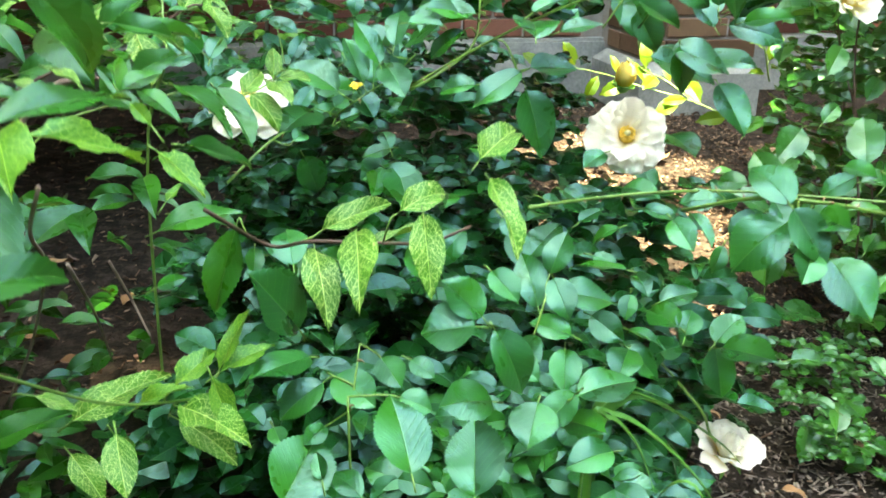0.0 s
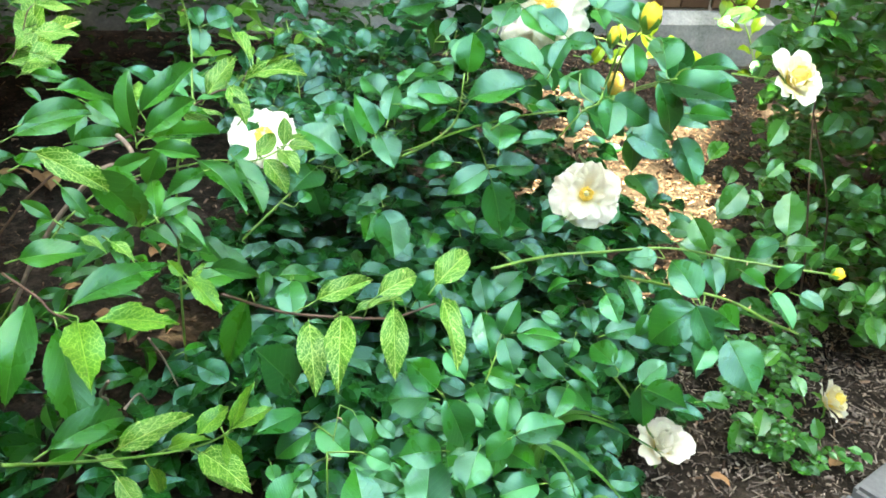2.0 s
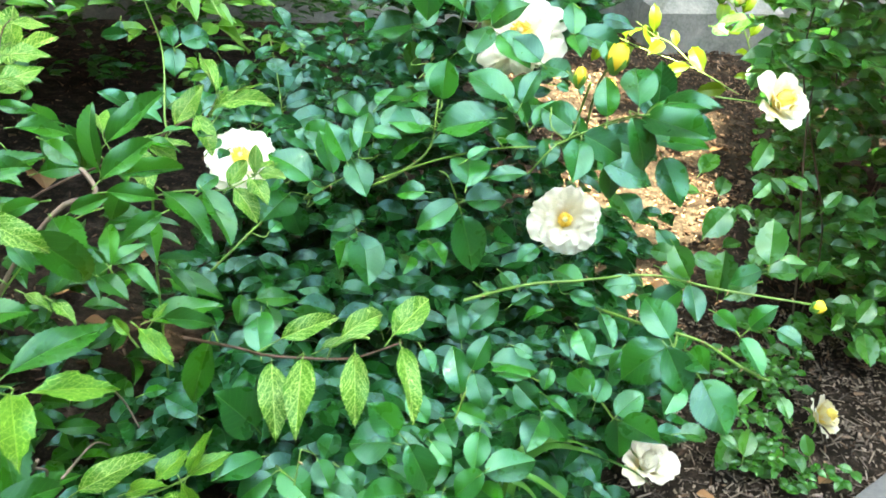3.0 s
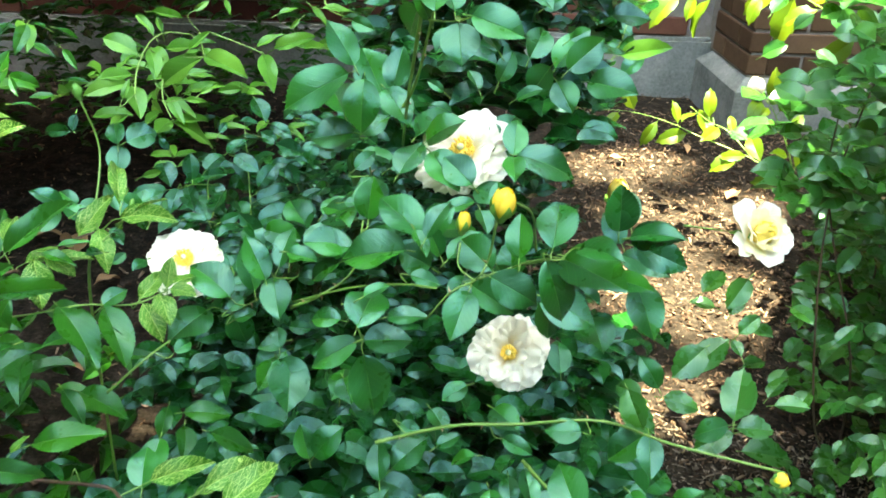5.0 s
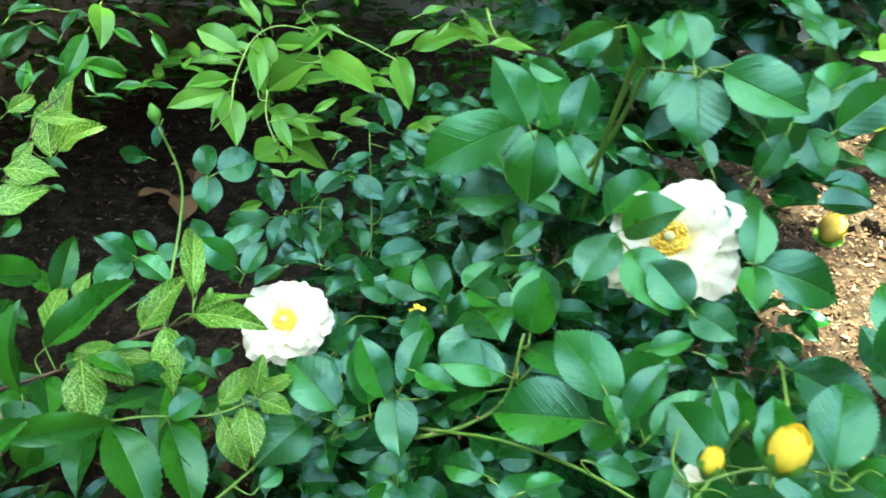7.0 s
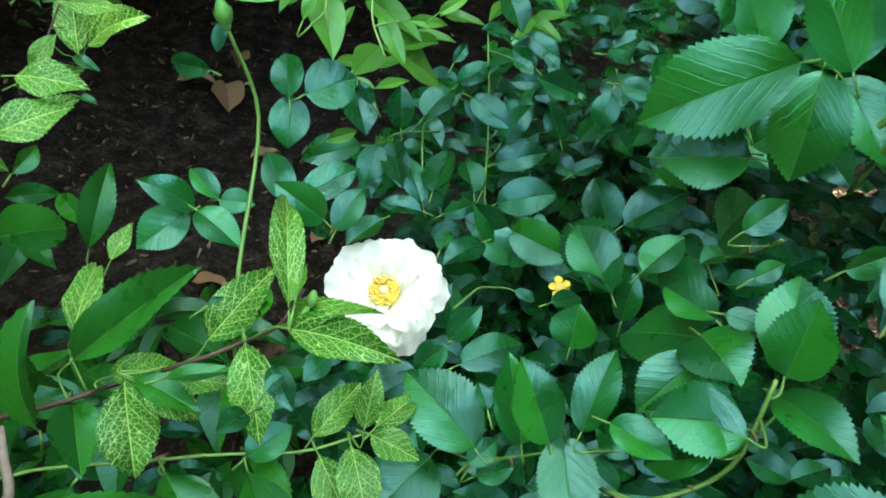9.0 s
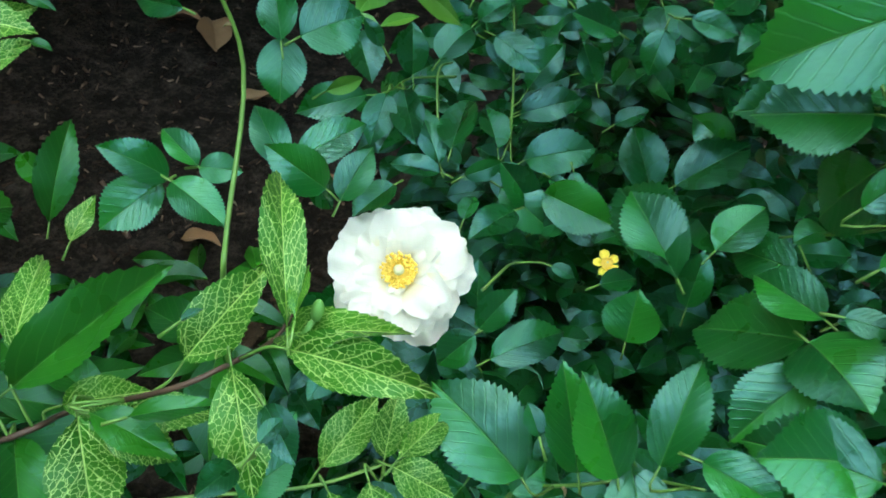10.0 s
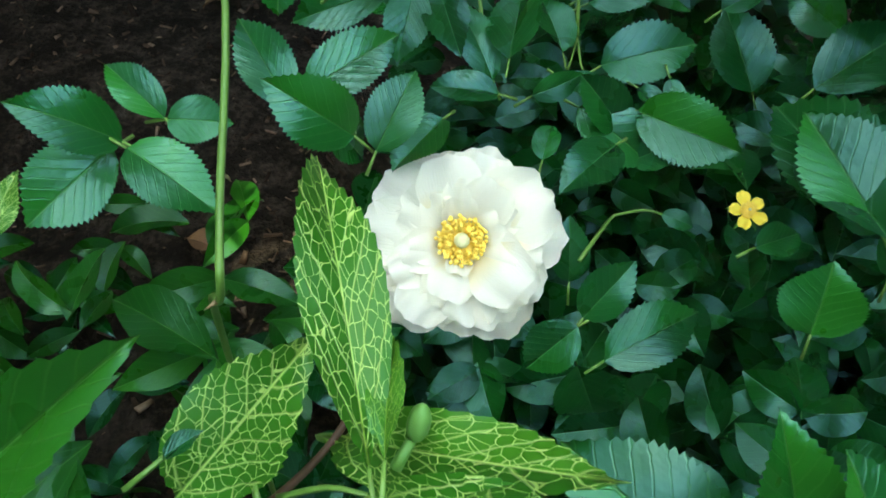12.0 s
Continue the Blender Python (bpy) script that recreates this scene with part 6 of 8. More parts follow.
right_bush.leaf(SMALL_MESHES, (0.5445, 1.0340, 0.2757), (0.5651, 1.0374, 0.2878), (-0.24, -0.76, 0.61), 0.0145)
right_bush.leaf(SMALL_MESHES, (0.5193, 1.1673, 0.2685), (0.5478, 1.1679, 0.2880), (-0.27, -0.86, 0.43), 0.0207)
right_bush.leaf(SMALL_MESHES, (0.3621, 0.8935, 0.4260), (0.3815, 0.9073, 0.4418), (-0.11, -0.68, 0.73), 0.0171)
right_bush.leaf(SMALL_MESHES, (0.4346, 1.0113, 0.4008), (0.4548, 0.9851, 0.3982), (-0.17, -0.23, 0.96), 0.0199)
right_bush.leaf(SMALL_MESHES, (0.4843, 0.9933, 0.3734), (0.5040, 1.0037, 0.3928), (-0.40, -0.58, 0.71), 0.0177)
right_bush.leaf(SMALL_MESHES, (0.5792, 1.1110, 0.3077), (0.5965, 1.1177, 0.3398), (-0.03, -0.97, 0.22), 0.0223)
right_bush.leaf(SMALL_MESHES, (0.5190, 1.1179, 0.4335), (0.4968, 1.0994, 0.4075), (-0.12, -0.76, 0.64), 0.0233)
right_bush.leaf(SMALL_MESHES, (0.6180, 1.2261, 0.3827), (0.5923, 1.2214, 0.3480), (-0.59, -0.62, 0.52), 0.0261)
right_bush.leaf(SMALL_MESHES, (0.3521, 0.8547, 0.5067), (0.3349, 0.8367, 0.4816), (-0.04, -0.80, 0.60), 0.0212)
right_bush.leaf(SMALL_MESHES, (0.5466, 1.1405, 0.4741), (0.5821, 1.1354, 0.4465), (0.41, -0.64, 0.65), 0.0271)
right_bush.leaf(SMALL_MESHES, (0.5133, 0.8971, 0.0321), (0.5023, 0.9378, 0.0360), (-0.20, -0.14, 0.97), 0.0254)
right_bush.leaf(SMALL_MESHES, (0.4854, 0.9037, 0.0147), (0.4684, 0.9281, 0.0021), (-0.45, 0.14, 0.88), 0.0194)
right_bush.leaf(SMALL_MESHES, (0.5135, 0.9511, -0.0302), (0.5206, 0.9091, -0.0485), (-0.13, -0.41, 0.90), 0.0278)
right_bush.leaf(SMALL_MESHES, (0.5250, 0.9300, -0.0057), (0.5723, 0.9559, -0.0199), (0.45, -0.37, 0.81), 0.0335)
right_bush.leaf(SMALL_MESHES, (0.4034, 0.8278, 0.1115), (0.4148, 0.8594, 0.1307), (0.02, -0.53, 0.85), 0.0232)
right_bush.leaf(SMALL_MESHES, (0.3712, 0.7761, 0.1691), (0.3543, 0.7896, 0.1735), (-0.14, -0.46, 0.87), 0.0132)
right_bush.leaf(SMALL_MESHES, (0.4934, 0.9896, 0.0029), (0.4511, 0.9365, -0.0165), (-0.51, 0.09, 0.86), 0.0353)
right_bush.leaf(SMALL_MESHES, (0.4909, 0.9434, 0.0600), (0.4686, 0.9580, 0.0760), (0.07, -0.69, 0.72), 0.0186)
right_bush.leaf(SMALL_MESHES, (0.5614, 0.9459, -0.0378), (0.5699, 0.9196, -0.0444), (-0.15, -0.29, 0.95), 0.0170)
right_bush.leaf(SMALL_MESHES, (0.2640, 0.6458, 0.2890), (0.2930, 0.6503, 0.2840), (0.18, -0.06, 0.98), 0.0238)
right_bush.leaf(SMALL_MESHES, (0.4418, 0.8235, 0.1777), (0.4323, 0.8473, 0.1925), (0.14, -0.48, 0.87), 0.0178)
right_bush.leaf(SMALL_MESHES, (0.2933, 0.5961, 0.3671), (0.3086, 0.6070, 0.3783), (-0.39, -0.34, 0.86), 0.0131)
right_bush.leaf(SMALL_MESHES, (0.4171, 0.9243, 0.0607), (0.3976, 0.8853, 0.0344), (0.29, -0.63, 0.72), 0.0306)
right_bush.leaf(SMALL_MESHES, (0.5314, 0.9310, 0.0339), (0.5228, 0.9470, 0.0593), (-0.11, -0.86, 0.50), 0.0187)
right_bush.leaf(SMALL_MESHES, (0.5472, 0.9531, 0.2375), (0.5711, 0.9750, 0.2595), (-0.03, -0.69, 0.72), 0.0235)
right_bush.leaf(SMALL_MESHES, (0.5709, 1.0471, 0.1902), (0.5522, 1.0266, 0.1743), (0.12, -0.68, 0.73), 0.0192)
right_bush.leaf(SMALL_MESHES, (0.5712, 0.9764, 0.2073), (0.5746, 0.9375, 0.1805), (-0.22, -0.56, 0.79), 0.0284)

# the two netted sprigs over the white rose
left_shrub.cane([(-0.50, 0.62, 0.25), (-0.36, 0.63, 0.46), (-0.2647, 0.6665, 0.5177), (-0.2596, 0.6879, 0.5082), (-0.2115, 0.6884, 0.5457), (-0.1979, 0.7029, 0.5488), (-0.1914, 0.7220, 0.5446), (-0.1860, 0.7349, 0.5572)], 0.0013, 0.0008, TWIG, "twig", 0)
left_shrub.cane([(-0.48, 0.62, 0.20), (-0.33, 0.64, 0.44), (-0.2272, 0.6767, 0.4849), (-0.1780, 0.7082, 0.4793), (-0.1513, 0.7241, 0.4885)], 0.0010, 0.0007, LIME_CANE, "twig", 0)
left_shrub.leaf(NET_MESHES, (-0.1768, 0.7065, 0.5729), (-0.2046, 0.7561, 0.5880), (0.30, -0.49, 0.82), 0.0147)
left_shrub.leaf(NET_MESHES, (-0.2158, 0.7034, 0.5419), (-0.1947, 0.7286, 0.5722), (0.32, -0.44, 0.84), 0.0215)
left_shrub.leaf(NET_MESHES, (-0.1906, 0.7246, 0.5432), (-0.1374, 0.7118, 0.5826), (0.25, -0.47, 0.85), 0.0155)
left_shrub.leaf(NET_MESHES, (-0.1773, 0.7066, 0.5621), (-0.1263, 0.7043, 0.5682), (0.24, -0.46, 0.86), 0.0178)
left_shrub.leaf(NET_MESHES, (-0.1941, 0.6993, 0.5532), (-0.1733, 0.6721, 0.5291), (0.28, -0.40, 0.87), 0.0195)
left_shrub.leaf(NET_MESHES, (-0.2541, 0.6829, 0.5217), (-0.2246, 0.6942, 0.5313), (0.36, -0.37, 0.86), 0.0156)
left_shrub.leaf(NET_MESHES, (-0.2417, 0.6769, 0.5297), (-0.2270, 0.6560, 0.4960), (0.25, -0.30, 0.90), 0.0255)
left_shrub.leaf(NET_MESHES, (-0.2331, 0.6768, 0.5337), (-0.2086, 0.6809, 0.5173), (0.33, -0.36, 0.87), 0.0160)
left_shrub.leaf(NET_MESHES, (-0.2293, 0.6855, 0.5290), (-0.2007, 0.6980, 0.5257), (0.32, -0.38, 0.87), 0.0139)
left_shrub.leaf(NET_MESHES, (-0.1760, 0.7192, 0.4783), (-0.1649, 0.7495, 0.4919), (0.22, -0.42, 0.88), 0.0178)
left_shrub.leaf(NET_MESHES, (-0.1522, 0.7262, 0.4893), (-0.1537, 0.7430, 0.5123), (0.20, -0.43, 0.88), 0.0138)
left_shrub.leaf(NET_MESHES, (-0.1473, 0.7226, 0.4915), (-0.1213, 0.7187, 0.4914), (0.17, -0.41, 0.89), 0.0161)
left_shrub.leaf(NET_MESHES, (-0.1529, 0.7138, 0.4904), (-0.1316, 0.6870, 0.4773), (0.18, -0.38, 0.91), 0.0198)
left_shrub.leaf(NET_MESHES, (-0.1676, 0.7096, 0.4809), (-0.1432, 0.6937, 0.4560), (0.20, -0.37, 0.91), 0.0207)
left_shrub.leaf(NET_MESHES, (-0.1455, 0.7229, 0.4965), (-0.1384, 0.7533, 0.4887), (0.18, -0.43, 0.88), 0.0139)
# the leaflets before the swelling bud, in the shaded rose colour
rose_bush.leaf(SHADE_MESHES, (0.2303, 0.8446, 0.5422), (0.2267, 0.8493, 0.5872), (0.22, -0.78, 0.58), 0.0312)
rose_bush.leaf(SHADE_MESHES, (0.2438, 0.8503, 0.5351), (0.2878, 0.8199, 0.5542), (0.18, -0.77, 0.61), 0.0304)
rose_bush.leaf(SHADE_MESHES, (0.2352, 0.8659, 0.5205), (0.2149, 0.8846, 0.5424), (0.22, -0.77, 0.60), 0.0242)
rose_bush.leaf(SHADE_MESHES, (0.2461, 0.8582, 0.5236), (0.2976, 0.8513, 0.5098), (0.18, -0.76, 0.62), 0.0319)
# more leaves, sprig by sprig
rose_bush.leaf(ROSE_MESHES, (-0.2978, 0.8119, 0.5111), (-0.3235, 0.7990, 0.5306), (0.66, -0.26, 0.70), 0.0185)
rose_bush.leaf(ROSE_MESHES, (-0.3028, 0.8125, 0.5062), (-0.3193, 0.7836, 0.4942), (0.26, -0.49, 0.83), 0.0247)
rose_bush.leaf(ROSE_MESHES, (-0.2940, 0.8297, 0.5064), (-0.3184, 0.8388, 0.5150), (0.19, -0.36, 0.91), 0.0136)
rose_bush.leaf(ROSE_MESHES, (-0.2933, 0.8299, 0.5060), (-0.2716, 0.8331, 0.5079), (-0.01, -0.47, 0.88), 0.0155)
rose_bush.leaf(ROSE_MESHES, (-0.2936, 0.8081, 0.5133), (-0.2622, 0.8016, 0.5018), (0.25, -0.37, 0.89), 0.0204)
rose_bush.leaf(ROSE_MESHES, (-0.2717, 0.8800, 0.5545), (-0.2670, 0.8632, 0.5286), (0.37, -0.75, 0.55), 0.0233)
rose_bush.leaf(ROSE_MESHES, (-0.2686, 0.8651, 0.4887), (-0.2933, 0.8824, 0.5086), (0.32, -0.47, 0.82), 0.0194)
rose_bush.leaf(ROSE_MESHES, (-0.2674, 0.9631, 0.4722), (-0.3041, 0.9421, 0.4613), (0.09, -0.57, 0.82), 0.0223)
rose_bush.leaf(ROSE_MESHES, (-0.2686, 0.8806, 0.4832), (-0.2423, 0.9091, 0.4948), (0.18, -0.51, 0.84), 0.0219)
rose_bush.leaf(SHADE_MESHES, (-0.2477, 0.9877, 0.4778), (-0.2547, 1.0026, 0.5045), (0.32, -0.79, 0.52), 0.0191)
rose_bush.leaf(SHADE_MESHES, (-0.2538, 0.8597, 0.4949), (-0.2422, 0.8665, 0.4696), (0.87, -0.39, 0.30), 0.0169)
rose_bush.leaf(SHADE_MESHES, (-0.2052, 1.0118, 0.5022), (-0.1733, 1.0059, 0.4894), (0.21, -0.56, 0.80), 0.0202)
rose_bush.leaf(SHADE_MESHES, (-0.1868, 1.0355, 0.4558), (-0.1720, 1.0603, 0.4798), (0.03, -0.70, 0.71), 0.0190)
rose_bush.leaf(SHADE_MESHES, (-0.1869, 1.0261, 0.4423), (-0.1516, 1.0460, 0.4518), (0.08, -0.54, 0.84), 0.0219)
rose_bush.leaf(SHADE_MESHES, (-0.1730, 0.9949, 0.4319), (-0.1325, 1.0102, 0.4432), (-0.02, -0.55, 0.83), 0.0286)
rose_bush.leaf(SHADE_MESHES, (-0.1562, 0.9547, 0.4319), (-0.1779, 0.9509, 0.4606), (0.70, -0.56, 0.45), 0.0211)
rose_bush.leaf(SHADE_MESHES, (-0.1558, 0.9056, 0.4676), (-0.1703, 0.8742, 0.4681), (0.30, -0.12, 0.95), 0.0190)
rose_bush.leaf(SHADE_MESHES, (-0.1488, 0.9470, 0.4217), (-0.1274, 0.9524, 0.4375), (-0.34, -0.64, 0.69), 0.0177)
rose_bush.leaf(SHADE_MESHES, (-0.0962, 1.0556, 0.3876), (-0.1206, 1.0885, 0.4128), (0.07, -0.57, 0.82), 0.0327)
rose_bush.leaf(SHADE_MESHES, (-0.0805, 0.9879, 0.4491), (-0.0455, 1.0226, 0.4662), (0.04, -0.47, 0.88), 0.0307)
rose_bush.leaf(ROSE_MESHES, (-0.0709, 0.8674, 0.4957), (-0.0991, 0.8968, 0.5087), (-0.04, -0.43, 0.90), 0.0293)
rose_bush.leaf(SHADE_MESHES, (-0.1209, 1.1029, 0.4970), (-0.1089, 1.0777, 0.4854), (-0.04, -0.43, 0.90), 0.0299)
rose_bush.leaf(SHADE_MESHES, (-0.0677, 1.0389, 0.5000), (-0.0513, 1.0474, 0.5265), (-0.32, -0.83, 0.46), 0.0223)
rose_bush.leaf(ROSE_MESHES, (-0.0204, 0.8547, 0.6042), (-0.0612, 0.8491, 0.5949), (-0.11, -0.57, 0.82), 0.0349)
rose_bush.leaf(ROSE_MESHES, (-0.0121, 0.8489, 0.5861), (-0.0228, 0.8582, 0.5505), (-0.75, -0.66, 0.05), 0.0328)
rose_bush.leaf(ROSE_MESHES, (-0.1029, 0.7459, 0.4776), (-0.1483, 0.7647, 0.4929), (0.15, -0.37, 0.91), 0.0348)
rose_bush.leaf(ROSE_MESHES, (-0.0685, 0.7445, 0.5010), (-0.0909, 0.7580, 0.5354), (0.42, -0.72, 0.56), 0.0244)
rose_bush.leaf(ROSE_MESHES, (-0.0828, 0.7529, 0.4836), (-0.1005, 0.7761, 0.5171), (0.26, -0.72, 0.64), 0.0220)
rose_bush.leaf(ROSE_MESHES, (-0.0561, 0.7450, 0.5150), (-0.0524, 0.7770, 0.5396), (-0.07, -0.60, 0.79), 0.0200)
rose_bush.leaf(ROSE_MESHES, (-0.0160, 0.8134, 0.5274), (-0.0555, 0.8316, 0.4972), (-0.66, -0.29, 0.69), 0.0354)
rose_bush.leaf(ROSE_MESHES, (-0.0180, 0.7794, 0.5454), (-0.0366, 0.7570, 0.5243), (-0.22, -0.57, 0.79), 0.0252)
rose_bush.leaf(ROSE_MESHES, (-0.0198, 0.7922, 0.5475), (0.0011, 0.7637, 0.5524), (-0.38, -0.12, 0.91), 0.0330)
rose_bush.leaf(ROSE_MESHES, (0.0070, 0.7566, 0.5367), (-0.0316, 0.7370, 0.5457), (0.32, -0.20, 0.93), 0.0312)
rose_bush.leaf(SHADE_MESHES, (-0.1513, 0.8444, 0.4397), (-0.1384, 0.8596, 0.4596), (-0.13, -0.74, 0.66), 0.0173)
rose_bush.leaf(SHADE_MESHES, (-0.1406, 0.8317, 0.4353), (-0.1113, 0.8630, 0.4367), (0.22, -0.25, 0.94), 0.0222)
rose_bush.leaf(SHADE_MESHES, (-0.1524, 0.8415, 0.4376), (-0.1671, 0.8303, 0.4190), (-0.24, -0.74, 0.63), 0.0193)
rose_bush.leaf(SHADE_MESHES, (-0.1603, 0.8689, 0.4266), (-0.1660, 0.8842, 0.4475), (0.23, -0.75, 0.61), 0.0150)
rose_bush.leaf(ROSE_MESHES, (-0.0807, 0.8399, 0.4679), (-0.0816, 0.8519, 0.4912), (0.03, -0.89, 0.46), 0.0265)
rose_bush.leaf(SHADE_MESHES, (-0.0587, 0.8665, 0.4740), (-0.0583, 0.8794, 0.5012), (-0.04, -0.90, 0.43), 0.0163)
rose_bush.leaf(ROSE_MESHES, (-0.0201, 0.8671, 0.5136), (-0.0480, 0.8831, 0.5020), (-0.51, -0.30, 0.81), 0.0233)
rose_bush.leaf(ROSE_MESHES, (-0.0140, 0.8105, 0.5431), (-0.0409, 0.8301, 0.5377), (-0.38, -0.28, 0.88), 0.0209)
rose_bush.leaf(SHADE_MESHES, (-0.0065, 0.8221, 0.5327), (0.0082, 0.8360, 0.5320), (0.21, -0.18, 0.96), 0.0112)
rose_bush.leaf(ROSE_MESHES, (-0.0155, 0.8196, 0.6705), (-0.0694, 0.8045, 0.6361), (-0.21, -0.73, 0.65), 0.0364)
rose_bush.leaf(ROSE_MESHES, (-0.0265, 1.0086, 0.5847), (-0.0616, 1.0342, 0.6377), (0.26, -0.79, 0.56), 0.0454)
rose_bush.leaf(ROSE_MESHES, (-0.0057, 0.8347, 0.6622), (-0.0044, 0.8207, 0.6173), (0.10, -0.95, 0.30), 0.0325)
rose_bush.leaf(ROSE_MESHES, (0.0058, 0.8671, 0.6455), (0.0350, 0.8453, 0.6200), (0.13, -0.68, 0.73), 0.0285)
rose_bush.leaf(ROSE_MESHES, (0.0062, 0.8961, 0.6372), (0.0103, 0.9175, 0.6733), (0.01, -0.86, 0.51), 0.0274)
rose_bush.leaf(ROSE_MESHES, (-0.0217, 0.8811, 0.5906), (-0.0677, 0.8678, 0.5823), (0.02, -0.59, 0.81), 0.0316)
rose_bush.leaf(ROSE_MESHES, (0.0694, 0.8328, 0.7124), (0.0608, 0.8113, 0.6969), (0.00, -0.58, 0.81), 0.0178)
rose_bush.leaf(ROSE_MESHES, (0.0662, 0.7702, 0.7399), (0.0618, 0.7995, 0.7524), (-0.07, -0.40, 0.91), 0.0221)
rose_bush.leaf(ROSE_MESHES, (0.0571, 0.7918, 0.7290), (0.0445, 0.7786, 0.7549), (0.76, -0.65, 0.04), 0.0157)
rose_bush.leaf(ROSE_MESHES, (0.0287, 0.8917, 0.7168), (0.0181, 0.9065, 0.6871), (-0.67, -0.73, -0.12), 0.0353)
rose_bush.leaf(ROSE_MESHES, (0.0445, 0.8242, 0.6181), (0.0658, 0.8795, 0.6235), (0.18, -0.17, 0.97), 0.0295)
rose_bush.leaf(ROSE_MESHES, (0.0571, 0.8069, 0.6214), (0.0911, 0.8047, 0.6446), (-0.47, -0.62, 0.63), 0.0293)
rose_bush.leaf(ROSE_MESHES, (0.1154, 0.8254, 0.6198), (0.1265, 0.8628, 0.6343), (-0.02, -0.36, 0.93), 0.0272)
rose_bush.leaf(SHADE_MESHES, (-0.0670, 0.8591, 0.4971), (-0.1062, 0.9150, 0.4947), (-0.20, -0.10, 0.98), 0.0318)
rose_bush.leaf(ROSE_MESHES, (0.0087, 0.7468, 0.5420), (-0.0335, 0.7564, 0.5287), (-0.36, -0.42, 0.84), 0.0280)
rose_bush.leaf(ROSE_MESHES, (0.0158, 0.7729, 0.5595), (0.0119, 0.8066, 0.5844), (0.05, -0.59, 0.81), 0.0310)
rose_bush.leaf(ROSE_MESHES, (0.0419, 0.7688, 0.6045), (0.0548, 0.8023, 0.6213), (0.04, -0.46, 0.89), 0.0266)
rose_bush.leaf(ROSE_MESHES, (0.0644, 0.7910, 0.6182), (0.0945, 0.7651, 0.5964), (0.04, -0.61, 0.79), 0.0305)
rose_bush.leaf(ROSE_MESHES, (0.1032, 0.7721, 0.6013), (0.0764, 0.7821, 0.6191), (0.22, -0.67, 0.71), 0.0278)
rose_bush.leaf(ROSE_MESHES, (0.1061, 0.7772, 0.5957), (0.1323, 0.7585, 0.5956), (-0.28, -0.40, 0.87), 0.0235)
rose_bush.leaf(ROSE_MESHES, (0.1336, 0.7976, 0.6194), (0.1390, 0.7669, 0.6096), (-0.16, -0.33, 0.93), 0.0190)
rose_bush.leaf(ROSE_MESHES, (0.0171, 0.7722, 0.5452), (0.0486, 0.7394, 0.5547), (-0.40, -0.12, 0.91), 0.0240)
rose_bush.leaf(ROSE_MESHES, (0.0780, 0.6923, 0.5886), (0.0386, 0.7183, 0.6040), (0.01, -0.50, 0.87), 0.0303)
rose_bush.leaf(ROSE_MESHES, (0.0677, 0.6863, 0.5770), (0.0142, 0.6932, 0.5583), (-0.35, -0.43, 0.83), 0.0374)
rose_bush.leaf(ROSE_MESHES, (0.0766, 0.7829, 0.5512), (0.1102, 0.7706, 0.5607), (-0.38, -0.41, 0.83), 0.0184)
rose_bush.leaf(ROSE_MESHES, (-0.0649, 0.7524, 0.4994), (-0.0462, 0.7159, 0.4794), (0.12, -0.43, 0.90), 0.0272)
rose_bush.leaf(ROSE_MESHES, (0.1437, 0.7668, 0.5232), (0.1387, 0.7810, 0.5527), (-0.02, -0.90, 0.43), 0.0253)
rose_bush.leaf(ROSE_MESHES, (0.0853, 0.6722, 0.5968), (0.0988, 0.6932, 0.6190), (-0.17, -0.66, 0.73), 0.0166)
rose_bush.leaf(ROSE_MESHES, (0.0985, 0.6966, 0.5685), (0.1213, 0.7261, 0.5809), (-0.01, -0.38, 0.93), 0.0195)
rose_bush.leaf(ROSE_MESHES, (-0.0015, 0.7437, 0.5279), (-0.0271, 0.7474, 0.5048), (-0.61, -0.52, 0.59), 0.0171)
rose_bush.leaf(ROSE_MESHES, (-0.1245, 0.7434, 0.4621), (-0.1413, 0.6995, 0.4536), (0.24, -0.27, 0.93), 0.0372)
rose_bush.leaf(SHADE_MESHES, (-0.2599, 0.8747, 0.5613), (-0.2385, 0.8984, 0.5654), (0.35, -0.45, 0.82), 0.0301)
rose_bush.leaf(SHADE_MESHES, (-0.2931, 1.0072, 0.4847), (-0.2715, 0.9815, 0.4681), (0.19, -0.42, 0.89), 0.0254)
rose_bush.leaf(SHADE_MESHES, (-0.2188, 1.0395, 0.4814), (-0.1921, 1.0485, 0.4587), (0.66, -0.48, 0.58), 0.0213)
rose_bush.leaf(SHADE_MESHES, (-0.2235, 1.0338, 0.4963), (-0.2068, 1.0580, 0.5059), (0.25, -0.50, 0.83), 0.0175)
rose_bush.leaf(SHADE_MESHES, (-0.1495, 0.8552, 0.3928), (-0.1373, 0.8578, 0.3550), (0.51, -0.86, 0.10), 0.0298)
rose_bush.leaf(ROSE_MESHES, (-0.0653, 0.7604, 0.4083), (-0.0358, 0.7357, 0.3838), (0.09, -0.64, 0.76), 0.0387)
rose_bush.leaf(ROSE_MESHES, (-0.0633, 0.7757, 0.4090), (-0.0863, 0.7536, 0.3991), (0.15, -0.53, 0.83), 0.0262)
rose_bush.leaf(ROSE_MESHES, (0.0832, 0.7070, 0.5548), (0.0572, 0.7024, 0.5680), (0.42, -0.68, 0.60), 0.0299)
rose_bush.leaf(ROSE_MESHES, (0.0162, 0.7696, 0.5596), (0.0183, 0.7797, 0.5960), (-0.04, -0.96, 0.27), 0.0273)
